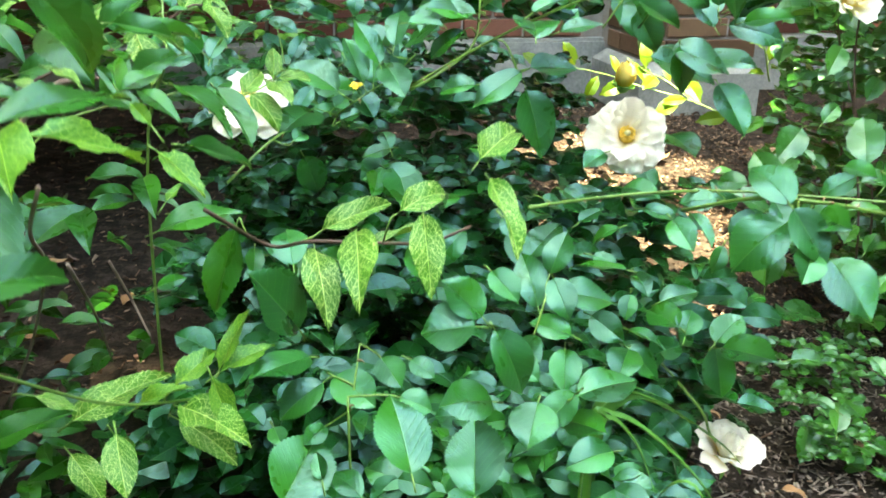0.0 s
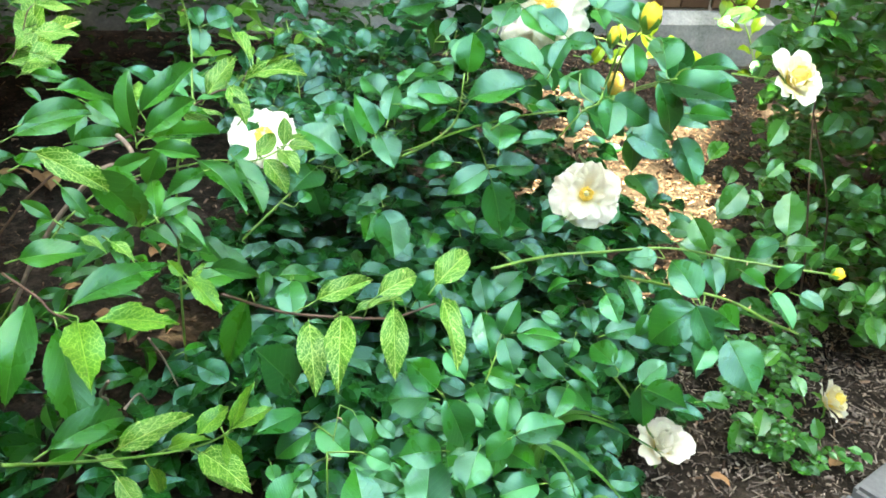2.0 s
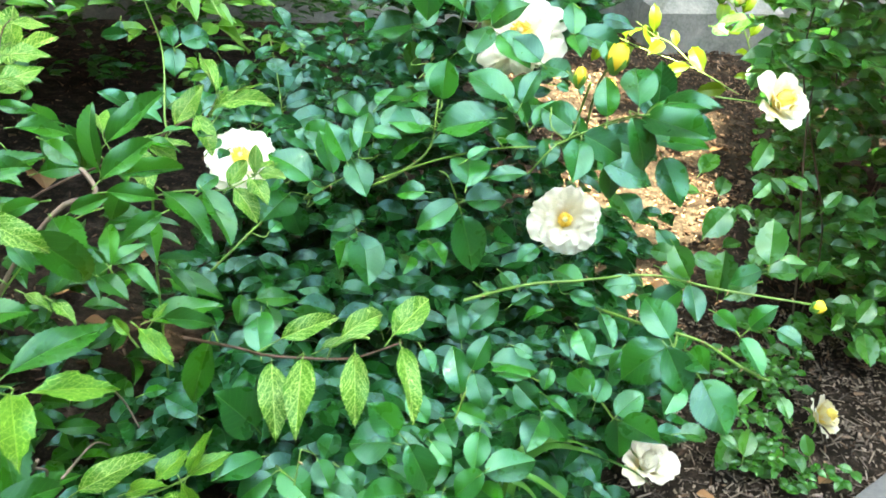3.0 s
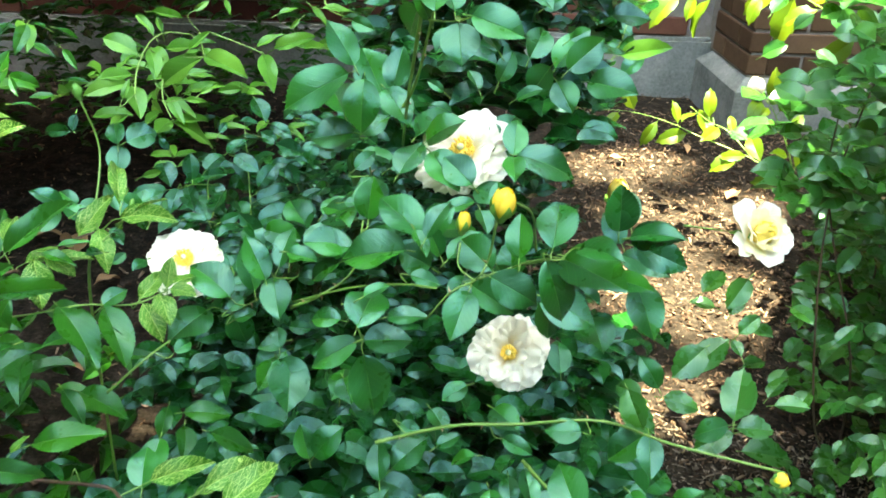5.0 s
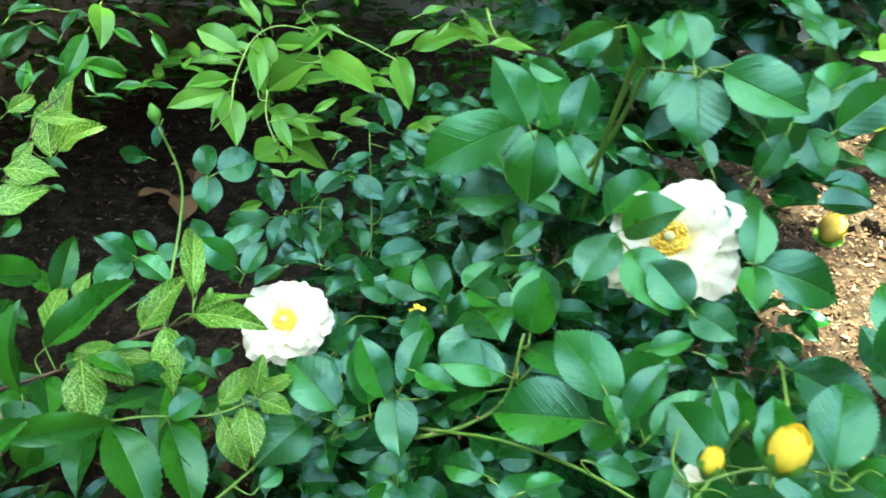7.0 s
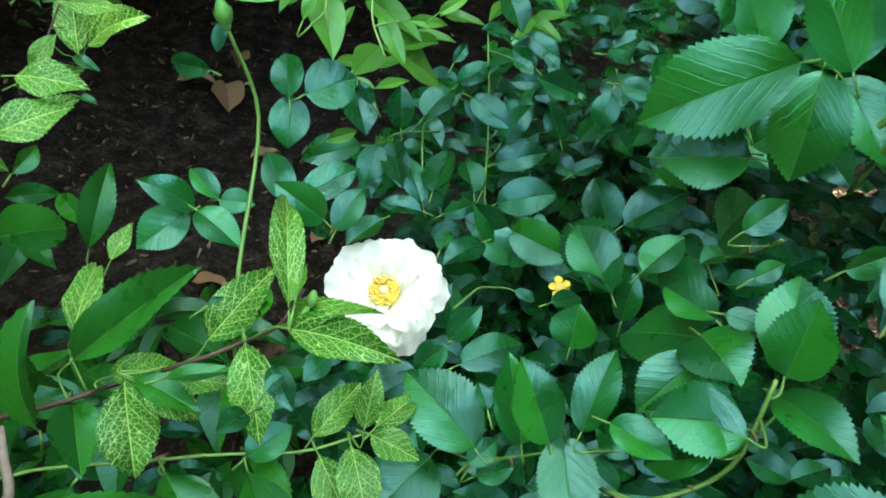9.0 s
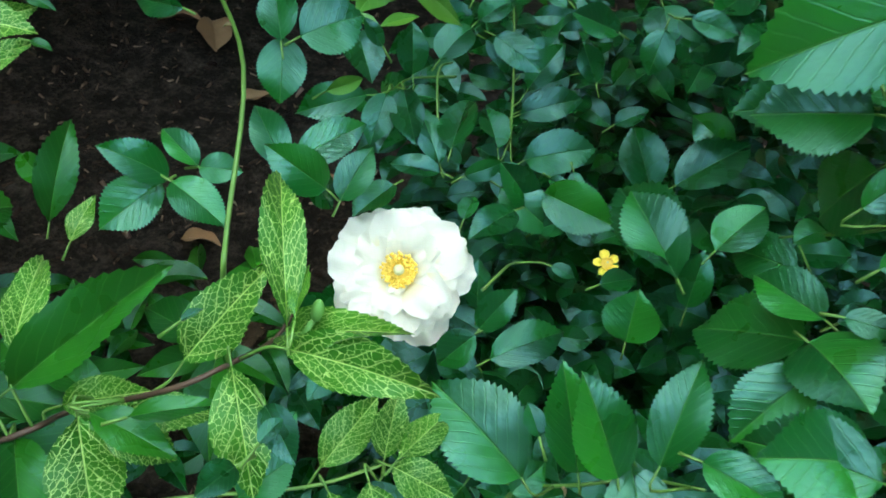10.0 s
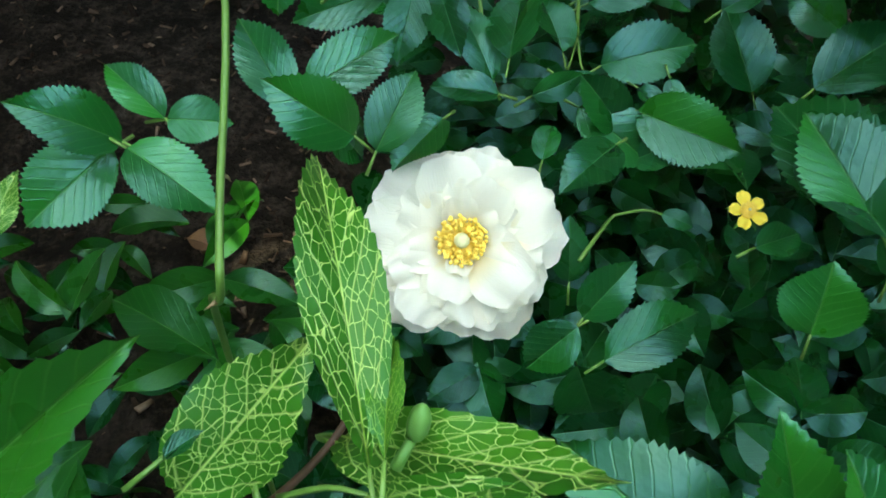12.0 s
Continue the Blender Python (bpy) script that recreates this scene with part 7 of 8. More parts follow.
rose_bush.leaf(ROSE_MESHES, (0.1367, 0.6566, 0.5795), (0.1712, 0.6632, 0.5585), (0.46, -0.70, 0.54), 0.0280)
rose_bush.leaf(ROSE_MESHES, (0.1548, 0.6671, 0.5923), (0.1517, 0.6854, 0.6200), (-0.11, -0.84, 0.54), 0.0207)
rose_bush.leaf(ROSE_MESHES, (0.1699, 0.7534, 0.5163), (0.2180, 0.7488, 0.4961), (0.21, -0.72, 0.66), 0.0351)
rose_bush.leaf(ROSE_MESHES, (0.1328, 0.7339, 0.5502), (0.1525, 0.7308, 0.5157), (0.28, -0.93, 0.24), 0.0272)
rose_bush.leaf(ROSE_MESHES, (0.1347, 0.6842, 0.5702), (0.1045, 0.7127, 0.5799), (-0.25, -0.54, 0.80), 0.0285)
rose_bush.leaf(ROSE_MESHES, (-0.1037, 0.5050, 0.3774), (-0.1303, 0.4907, 0.4205), (0.81, -0.49, 0.34), 0.0384)
rose_bush.leaf(ROSE_MESHES, (-0.1203, 0.5945, 0.3836), (-0.1298, 0.6259, 0.3986), (0.07, -0.41, 0.91), 0.0253)
rose_bush.leaf(ROSE_MESHES, (0.0086, 0.4969, 0.3910), (-0.0168, 0.5021, 0.4125), (0.40, -0.67, 0.63), 0.0255)
rose_bush.leaf(ROSE_MESHES, (0.0045, 0.4863, 0.3895), (-0.0286, 0.4892, 0.3827), (-0.22, -0.51, 0.83), 0.0343)
rose_bush.leaf(ROSE_MESHES, (-0.0939, 0.4807, 0.3700), (-0.1234, 0.4467, 0.3730), (0.36, -0.24, 0.90), 0.0223)
rose_bush.leaf(ROSE_MESHES, (-0.0859, 0.4796, 0.3540), (-0.1110, 0.4686, 0.3343), (-0.24, -0.68, 0.69), 0.0215)
rose_bush.leaf(ROSE_MESHES, (-0.0789, 0.4827, 0.3564), (-0.0530, 0.4597, 0.3491), (-0.07, -0.37, 0.93), 0.0253)
rose_bush.leaf(ROSE_MESHES, (0.0160, 0.4864, 0.3391), (-0.0168, 0.4692, 0.3445), (0.33, -0.35, 0.88), 0.0281)
rose_bush.leaf(SHADE_MESHES, (-0.1757, 0.5777, 0.3235), (-0.2064, 0.5874, 0.3308), (0.06, -0.48, 0.88), 0.0232)
rose_bush.leaf(ROSE_MESHES, (0.2239, 0.5975, 0.4208), (0.1894, 0.5965, 0.3832), (-0.56, -0.64, 0.53), 0.0397)
rose_bush.leaf(ROSE_MESHES, (0.2141, 0.5668, 0.4402), (0.2340, 0.5499, 0.4053), (0.07, -0.88, 0.47), 0.0274)
rose_bush.leaf(ROSE_MESHES, (0.2198, 0.5852, 0.4371), (0.2013, 0.6212, 0.4521), (-0.22, -0.47, 0.85), 0.0286)
rose_bush.leaf(ROSE_MESHES, (0.2531, 0.5858, 0.3976), (0.2745, 0.5557, 0.3647), (-0.07, -0.76, 0.65), 0.0393)
rose_bush.leaf(ROSE_MESHES, (0.0815, 0.6860, 0.3259), (0.1281, 0.6894, 0.3165), (0.20, -0.55, 0.81), 0.0342)
rose_bush.leaf(ROSE_MESHES, (0.0620, 0.6020, 0.3775), (0.0751, 0.6176, 0.4048), (-0.21, -0.80, 0.56), 0.0212)
rose_bush.leaf(ROSE_MESHES, (0.0581, 0.7033, 0.3513), (0.0852, 0.7278, 0.3723), (-0.07, -0.60, 0.79), 0.0281)
rose_bush.leaf(ROSE_MESHES, (0.0507, 0.6875, 0.3483), (0.0419, 0.7157, 0.3716), (-0.00, -0.64, 0.77), 0.0213)
rose_bush.leaf(ROSE_MESHES, (0.0542, 0.5982, 0.3529), (0.0433, 0.6298, 0.3821), (0.01, -0.68, 0.74), 0.0246)
rose_bush.leaf(ROSE_MESHES, (0.0645, 0.5999, 0.3746), (0.0748, 0.5824, 0.3500), (0.08, -0.80, 0.60), 0.0227)
rose_bush.leaf(ROSE_MESHES, (0.0795, 0.5502, 0.3077), (0.1243, 0.5708, 0.3088), (0.17, -0.41, 0.90), 0.0313)
rose_bush.leaf(ROSE_MESHES, (0.0165, 0.4921, 0.3846), (0.0349, 0.4887, 0.3424), (0.45, -0.85, 0.26), 0.0278)
rose_bush.leaf(ROSE_MESHES, (0.0730, 0.5791, 0.3280), (0.0705, 0.5513, 0.3080), (-0.05, -0.58, 0.81), 0.0231)
rose_bush.leaf(ROSE_MESHES, (0.0450, 0.4927, 0.3348), (0.0370, 0.4672, 0.3176), (-0.05, -0.55, 0.84), 0.0298)
rose_bush.leaf(ROSE_MESHES, (0.1308, 0.6339, 0.3016), (0.1167, 0.5996, 0.2912), (0.01, -0.29, 0.96), 0.0271)
rose_bush.leaf(ROSE_MESHES, (0.1337, 0.6572, 0.2929), (0.1608, 0.6487, 0.2664), (0.33, -0.75, 0.58), 0.0241)
rose_bush.leaf(ROSE_MESHES, (0.2061, 0.6576, 0.2930), (0.2119, 0.6441, 0.2546), (-0.06, -0.94, 0.32), 0.0259)
rose_bush.leaf(ROSE_MESHES, (0.1824, 0.6832, 0.2986), (0.1637, 0.7193, 0.2977), (-0.35, -0.16, 0.92), 0.0278)
rose_bush.leaf(ROSE_MESHES, (0.1810, 0.7472, 0.2928), (0.2187, 0.7599, 0.2978), (0.05, -0.50, 0.86), 0.0253)
rose_bush.leaf(ROSE_MESHES, (0.0952, 0.7686, 0.7398), (0.1376, 0.7629, 0.7280), (0.10, -0.71, 0.69), 0.0303)
rose_bush.leaf(ROSE_MESHES, (0.0831, 0.7809, 0.7302), (0.0905, 0.7620, 0.7020), (0.10, -0.62, 0.78), 0.0310)
rose_bush.leaf(ROSE_MESHES, (0.1559, 0.9521, 0.6434), (0.1748, 0.9328, 0.6193), (0.08, -0.75, 0.66), 0.0289)
rose_bush.leaf(ROSE_MESHES, (0.1501, 0.9210, 0.6663), (0.1333, 0.9236, 0.6364), (-0.42, -0.89, 0.16), 0.0291)
rose_bush.leaf(ROSE_MESHES, (0.1532, 0.9436, 0.6590), (0.1739, 0.9765, 0.6858), (0.06, -0.65, 0.76), 0.0280)
rose_bush.leaf(ROSE_MESHES, (0.1334, 0.7987, 0.6207), (0.1313, 0.8260, 0.6434), (0.05, -0.64, 0.77), 0.0217)
rose_bush.leaf(ROSE_MESHES, (0.1362, 0.7990, 0.6209), (0.1854, 0.8131, 0.6004), (0.45, -0.60, 0.66), 0.0323)
rose_bush.leaf(ROSE_MESHES, (0.1781, 0.6628, 0.6051), (0.1787, 0.7073, 0.6217), (0.02, -0.35, 0.94), 0.0297)
rose_bush.leaf(ROSE_MESHES, (0.2422, 0.8853, 0.5306), (0.2277, 0.9230, 0.5562), (-0.05, -0.58, 0.82), 0.0292)
rose_bush.leaf(ROSE_MESHES, (0.1842, 0.8930, 0.4873), (0.2500, 0.8927, 0.4624), (0.27, -0.63, 0.73), 0.0452)
rose_bush.leaf(ROSE_MESHES, (0.1742, 0.6644, 0.5941), (0.1910, 0.6624, 0.5476), (0.38, -0.91, 0.18), 0.0263)
rose_bush.leaf(ROSE_MESHES, (0.1210, 0.6738, 0.5614), (0.1545, 0.6741, 0.5418), (0.40, -0.62, 0.68), 0.0255)
rose_bush.leaf(ROSE_MESHES, (0.2578, 0.9058, 0.4605), (0.2812, 0.8780, 0.4143), (0.11, -0.83, 0.55), 0.0382)
rose_bush.leaf(ROSE_MESHES, (0.1280, 0.6007, 0.5961), (0.1226, 0.5690, 0.5757), (0.08, -0.55, 0.83), 0.0229)
rose_bush.leaf(ROSE_MESHES, (0.1760, 0.7526, 0.5184), (0.1800, 0.7480, 0.4790), (0.21, -0.98, 0.08), 0.0242)
rose_bush.leaf(ROSE_MESHES, (0.3011, 0.9376, 0.3202), (0.2770, 0.9569, 0.3464), (0.13, -0.74, 0.66), 0.0252)
rose_bush.leaf(ROSE_MESHES, (0.3440, 0.7632, 0.4077), (0.3166, 0.7675, 0.3869), (-0.56, -0.53, 0.63), 0.0239)
rose_bush.leaf(ROSE_MESHES, (0.2765, 0.7864, 0.3657), (0.2478, 0.7814, 0.3358), (-0.48, -0.67, 0.57), 0.0300)
rose_bush.leaf(ROSE_MESHES, (0.2795, 0.7686, 0.3809), (0.2841, 0.7354, 0.3568), (-0.05, -0.59, 0.80), 0.0238)
rose_bush.leaf(ROSE_MESHES, (0.0453, 0.6297, 0.5391), (0.0464, 0.6753, 0.5434), (0.17, -0.10, 0.98), 0.0325)
rose_bush.leaf(ROSE_MESHES, (0.0433, 0.6556, 0.4985), (0.0560, 0.6441, 0.4509), (0.38, -0.87, 0.31), 0.0335)
rose_bush.leaf(ROSE_MESHES, (0.0449, 0.6488, 0.5155), (0.0800, 0.6637, 0.5122), (0.28, -0.48, 0.83), 0.0262)
rose_bush.leaf(ROSE_MESHES, (0.0389, 0.6537, 0.5115), (0.0041, 0.6453, 0.4865), (-0.28, -0.72, 0.63), 0.0241)
rose_bush.leaf(ROSE_MESHES, (0.0637, 0.6441, 0.5417), (0.0957, 0.6451, 0.5462), (-0.09, -0.58, 0.81), 0.0160)
rose_bush.leaf(ROSE_MESHES, (-0.0542, 0.7622, 0.4071), (-0.0428, 0.7177, 0.3809), (0.17, -0.47, 0.87), 0.0372)
rose_bush.leaf(ROSE_MESHES, (0.0088, 0.7124, 0.4911), (-0.0194, 0.7203, 0.4820), (-0.39, -0.48, 0.79), 0.0188)
rose_bush.leaf(ROSE_MESHES, (-0.0188, 0.7193, 0.3363), (0.0055, 0.7351, 0.3646), (-0.18, -0.78, 0.59), 0.0281)
rose_bush.leaf(ROSE_MESHES, (-0.0319, 0.7432, 0.3125), (-0.0456, 0.7601, 0.3384), (0.33, -0.70, 0.63), 0.0225)

left_shrub.leaf(LANCE_MESHES, (-0.4016, 0.8307, 0.4291), (-0.4097, 0.8746, 0.4690), (0.43, -0.56, 0.71), 0.0228)
left_shrub.leaf(LANCE_MESHES, (-0.2685, 0.6773, 0.5302), (-0.2288, 0.7217, 0.5650), (0.07, -0.65, 0.76), 0.0238)
left_shrub.leaf(NET_MESHES, (-0.2734, 0.6856, 0.5359), (-0.2958, 0.7301, 0.5342), (0.30, -0.40, 0.86), 0.0170)
left_shrub.leaf(LANCE_MESHES, (-0.2346, 0.6758, 0.5369), (-0.2027, 0.6757, 0.5286), (0.24, -0.25, 0.94), 0.0139)
left_shrub.leaf(LANCE_MESHES, (-0.2197, 0.6674, 0.4857), (-0.1843, 0.6540, 0.4799), (0.06, -0.26, 0.96), 0.0219)
left_shrub.leaf(LANCE_MESHES, (-0.2016, 0.7008, 0.4719), (-0.1629, 0.6692, 0.4732), (-0.10, -0.08, 0.99), 0.0248)
left_shrub.leaf(LANCE_MESHES, (-0.2653, 0.6688, 0.5139), (-0.2356, 0.6372, 0.5143), (0.01, 0.02, 1.00), 0.0213)
left_shrub.leaf(LANCE_MESHES, (-0.2337, 0.6298, 0.5201), (-0.2478, 0.6219, 0.4869), (-0.00, -0.97, 0.23), 0.0211)
left_shrub.leaf(LANCE_MESHES, (-0.3603, 0.7267, 0.5287), (-0.3524, 0.7716, 0.5060), (0.65, 0.25, 0.72), 0.0291)
left_shrub.leaf(LANCE_MESHES, (-0.2825, 0.6608, 0.5146), (-0.2930, 0.6589, 0.5546), (0.87, -0.46, 0.21), 0.0194)
left_shrub.leaf(NET_MESHES, (-0.8887, 1.3725, 0.2730), (-0.8322, 1.4123, 0.2563), (0.51, -0.40, 0.76), 0.0362)
left_shrub.leaf(NET_MESHES, (-0.4283, 0.8322, 0.5500), (-0.3854, 0.8446, 0.5458), (0.23, -0.50, 0.84), 0.0251)
left_shrub.leaf(NET_MESHES, (-0.4216, 0.7970, 0.5300), (-0.3905, 0.8344, 0.5380), (0.37, -0.48, 0.80), 0.0273)
left_shrub.leaf(NET_MESHES, (-0.2262, 0.3940, 0.6090), (-0.1897, 0.4047, 0.5831), (0.59, -0.53, 0.61), 0.0185)
left_shrub.leaf(LANCE_MESHES, (-0.3009, 0.5141, 0.5675), (-0.2590, 0.5547, 0.5730), (0.39, -0.50, 0.77), 0.0253)
left_shrub.leaf(LANCE_MESHES, (-0.3027, 0.5957, 0.5758), (-0.2759, 0.6331, 0.5563), (0.75, -0.20, 0.63), 0.0208)
left_shrub.leaf(LANCE_MESHES, (-0.2163, 0.5413, 0.5636), (-0.1901, 0.5825, 0.5801), (0.29, -0.51, 0.81), 0.0203)
left_shrub.leaf(LANCE_MESHES, (-0.2291, 0.5928, 0.5425), (-0.1859, 0.6338, 0.5341), (0.52, -0.39, 0.76), 0.0179)
left_shrub.leaf(LANCE_MESHES, (-0.2109, 0.5398, 0.5551), (-0.1800, 0.5546, 0.5454), (0.47, -0.51, 0.72), 0.0160)
left_shrub.leaf(LANCE_MESHES, (-0.1776, 0.5509, 0.5352), (-0.1960, 0.5157, 0.5276), (0.34, -0.37, 0.87), 0.0152)
left_shrub.leaf(LANCE_MESHES, (-0.1965, 0.4956, 0.5206), (-0.2098, 0.5308, 0.5337), (0.11, -0.31, 0.94), 0.0145)
left_shrub.leaf(LANCE_MESHES, (-0.1934, 0.4906, 0.5246), (-0.1732, 0.5092, 0.5323), (0.22, -0.57, 0.80), 0.0137)
left_shrub.leaf(LANCE_MESHES, (-0.2092, 0.4069, 0.5933), (-0.1858, 0.4372, 0.5441), (0.92, -0.31, 0.25), 0.0236)
left_shrub.leaf(LANCE_MESHES, (-0.1963, 0.4738, 0.5246), (-0.1699, 0.4574, 0.5186), (-0.06, -0.43, 0.90), 0.0150)
left_shrub.leaf(LANCE_MESHES, (-0.1851, 0.4938, 0.5251), (-0.1577, 0.4790, 0.5097), (0.16, -0.56, 0.81), 0.0129)
left_shrub.leaf(LANCE_MESHES, (-0.2213, 0.3516, 0.5363), (-0.2255, 0.3152, 0.4897), (0.27, -0.77, 0.58), 0.0228)
left_shrub.leaf(YOUNG_MESHES, (-0.1833, 0.3272, 0.5407), (-0.1605, 0.2837, 0.5300), (0.08, -0.20, 0.98), 0.0214)
left_shrub.leaf(LANCE_MESHES, (-0.2009, 0.3388, 0.5285), (-0.1791, 0.3055, 0.4792), (0.37, -0.68, 0.63), 0.0253)
left_shrub.leaf(YOUNG_MESHES, (-0.1777, 0.3337, 0.5382), (-0.1419, 0.3640, 0.5199), (0.61, -0.27, 0.74), 0.0181)
left_shrub.leaf(LANCE_MESHES, (-0.1968, 0.3470, 0.5378), (-0.1566, 0.4002, 0.5389), (0.41, -0.33, 0.85), 0.0222)
left_shrub.leaf(LANCE_MESHES, (-0.1522, 0.4618, 0.5030), (-0.1232, 0.4888, 0.4828), (0.70, -0.24, 0.68), 0.0171)
left_shrub.leaf(YOUNG_MESHES, (-0.1632, 0.4504, 0.5024), (-0.1372, 0.4382, 0.4814), (0.30, -0.61, 0.73), 0.0154)
left_shrub.leaf(LANCE_MESHES, (-0.1482, 0.5493, 0.4273), (-0.1617, 0.5315, 0.3736), (-0.01, -0.95, 0.32), 0.0239)
left_shrub.leaf(NET_MESHES, (-0.0951, 0.5664, 0.4200), (-0.0506, 0.5811, 0.4351), (-0.06, -0.62, 0.78), 0.0205)
left_shrub.leaf(NET_MESHES, (-0.0434, 0.5457, 0.4400), (-0.0140, 0.5782, 0.4431), (0.28, -0.34, 0.90), 0.0208)
left_shrub.leaf(NET_MESHES, (-0.0962, 0.5350, 0.4186), (-0.0813, 0.4775, 0.3882), (0.07, -0.45, 0.89), 0.0231)
left_shrub.leaf(NET_MESHES, (-0.0688, 0.5206, 0.4340), (-0.0611, 0.4542, 0.4129), (0.05, -0.30, 0.95), 0.0235)
left_shrub.leaf(NET_MESHES, (-0.0280, 0.5162, 0.4487), (-0.0217, 0.4745, 0.4117), (0.05, -0.66, 0.75), 0.0213)
left_shrub.leaf(NET_MESHES, (-0.2362, 0.4692, 0.3296), (-0.1821, 0.4953, 0.3496), (-0.02, -0.58, 0.81), 0.0244)
left_shrub.leaf(LANCE_MESHES, (-0.2988, 0.4813, 0.3020), (-0.2455, 0.4965, 0.3210), (-0.12, -0.59, 0.80), 0.0228)
left_shrub.leaf(YOUNG_MESHES, (-0.1391, 0.4470, 0.3785), (-0.1243, 0.4647, 0.4080), (-0.07, -0.84, 0.54), 0.0106)
left_shrub.leaf(YOUNG_MESHES, (-0.1390, 0.4462, 0.3775), (-0.1116, 0.4681, 0.3838), (0.17, -0.46, 0.87), 0.0147)
left_shrub.leaf(YOUNG_MESHES, (-0.1653, 0.4493, 0.3669), (-0.1471, 0.4736, 0.3771), (0.15, -0.48, 0.87), 0.0176)
left_shrub.leaf(YOUNG_MESHES, (-0.1412, 0.4379, 0.3800), (-0.1315, 0.4333, 0.3486), (0.50, -0.82, 0.28), 0.0148)
left_shrub.leaf(NET_MESHES, (-0.1603, 0.4428, 0.3574), (-0.1148, 0.4061, 0.3576), (-0.19, -0.23, 0.96), 0.0259)
left_shrub.leaf(YOUNG_MESHES, (-0.1885, 0.4497, 0.3522), (-0.1530, 0.4446, 0.3687), (-0.43, -0.48, 0.77), 0.0138)
left_shrub.leaf(YOUNG_MESHES, (-0.2015, 0.4442, 0.3390), (-0.1939, 0.4463, 0.3123), (0.72, -0.68, 0.15), 0.0141)
left_shrub.leaf(LANCE_MESHES, (-0.1198, 0.7188, 0.3460), (-0.0823, 0.7305, 0.3199), (0.61, -0.39, 0.69), 0.0226)
left_shrub.leaf(LANCE_MESHES, (-0.1698, 0.7660, 0.3245), (-0.1250, 0.7819, 0.3171), (0.30, -0.44, 0.85), 0.0243)
left_shrub.leaf(LANCE_MESHES, (-0.2153, 0.5976, 0.4053), (-0.1562, 0.6168, 0.4133), (0.06, -0.52, 0.85), 0.0271)

lime_shrub.leaf(LIME_MESHES, (-0.2854, 0.9606, 0.6268), (-0.3246, 0.9628, 0.6387), (0.21, -0.56, 0.80), 0.0225)
lime_shrub.leaf(LIME_MESHES, (-0.2955, 1.0140, 0.6182), (-0.2644, 0.9820, 0.6048), (0.05, -0.34, 0.94), 0.0203)
lime_shrub.leaf(LIME_MESHES, (-0.2270, 0.9832, 0.6335), (-0.2688, 0.9889, 0.6259), (-0.22, -0.60, 0.77), 0.0173)
lime_shrub.leaf(LIME_MESHES, (-0.2219, 0.9813, 0.6234), (-0.2718, 0.9803, 0.5873), (-0.35, -0.79, 0.51), 0.0272)
lime_shrub.leaf(LIME_MESHES, (-0.2160, 0.9760, 0.6263), (-0.1577, 0.9449, 0.6180), (-0.11, -0.45, 0.89), 0.0260)
lime_shrub.leaf(LIME_MESHES, (-0.2850, 0.9429, 0.6089), (-0.3067, 0.9107, 0.6101), (0.51, -0.32, 0.80), 0.0161)
lime_shrub.leaf(LIME_MESHES, (-0.2822, 0.9317, 0.6026), (-0.3159, 0.8972, 0.5958), (0.36, -0.51, 0.78), 0.0171)
lime_shrub.leaf(LIME_MESHES, (-0.2684, 0.9134, 0.6062), (-0.2445, 0.8797, 0.5840), (0.22, -0.42, 0.88), 0.0209)
lime_shrub.leaf(LIME_MESHES, (-0.2758, 0.9901, 0.5676), (-0.2267, 0.9673, 0.5590), (-0.05, -0.44, 0.90), 0.0192)
lime_shrub.leaf(LIME_MESHES, (-0.2444, 0.9492, 0.5596), (-0.2251, 0.9930, 0.5479), (0.59, -0.04, 0.81), 0.0142)
lime_shrub.leaf(LIME_MESHES, (-0.2456, 0.9486, 0.5596), (-0.2207, 0.9886, 0.5173), (0.89, -0.08, 0.45), 0.0257)
lime_shrub.leaf(LIME_MESHES, (-0.2448, 0.9410, 0.5632), (-0.2473, 0.9082, 0.5587), (0.34, -0.15, 0.93), 0.0183)
lime_shrub.leaf(FERN_MESHES, (-0.4621, 0.9552, 0.5714), (-0.4441, 0.9755, 0.6122), (0.25, -0.91, 0.34), 0.0229)
lime_shrub.leaf(FERN_MESHES, (-0.5539, 0.9716, 0.5726), (-0.5319, 1.0020, 0.5925), (0.34, -0.67, 0.66), 0.0218)
lime_shrub.leaf(FERN_MESHES, (-0.4943, 0.9378, 0.5642), (-0.5012, 0.9585, 0.5847), (0.47, -0.54, 0.70), 0.0139)
lime_shrub.leaf(FERN_MESHES, (-0.4628, 0.9879, 0.5767), (-0.4396, 1.0131, 0.5599), (0.73, -0.25, 0.64), 0.0171)
lime_shrub.leaf(FERN_MESHES, (-0.4386, 1.0366, 0.5423), (-0.4624, 1.0186, 0.5421), (0.38, -0.51, 0.77), 0.0113)
lime_shrub.leaf(LIME_MESHES, (-0.1662, 1.0128, 0.6235), (-0.1419, 0.9780, 0.5935), (0.19, -0.56, 0.80), 0.0203)
lime_shrub.leaf(LIME_MESHES, (-0.1553, 1.0187, 0.6298), (-0.1139, 1.0367, 0.6437), (0.09, -0.73, 0.67), 0.0184)

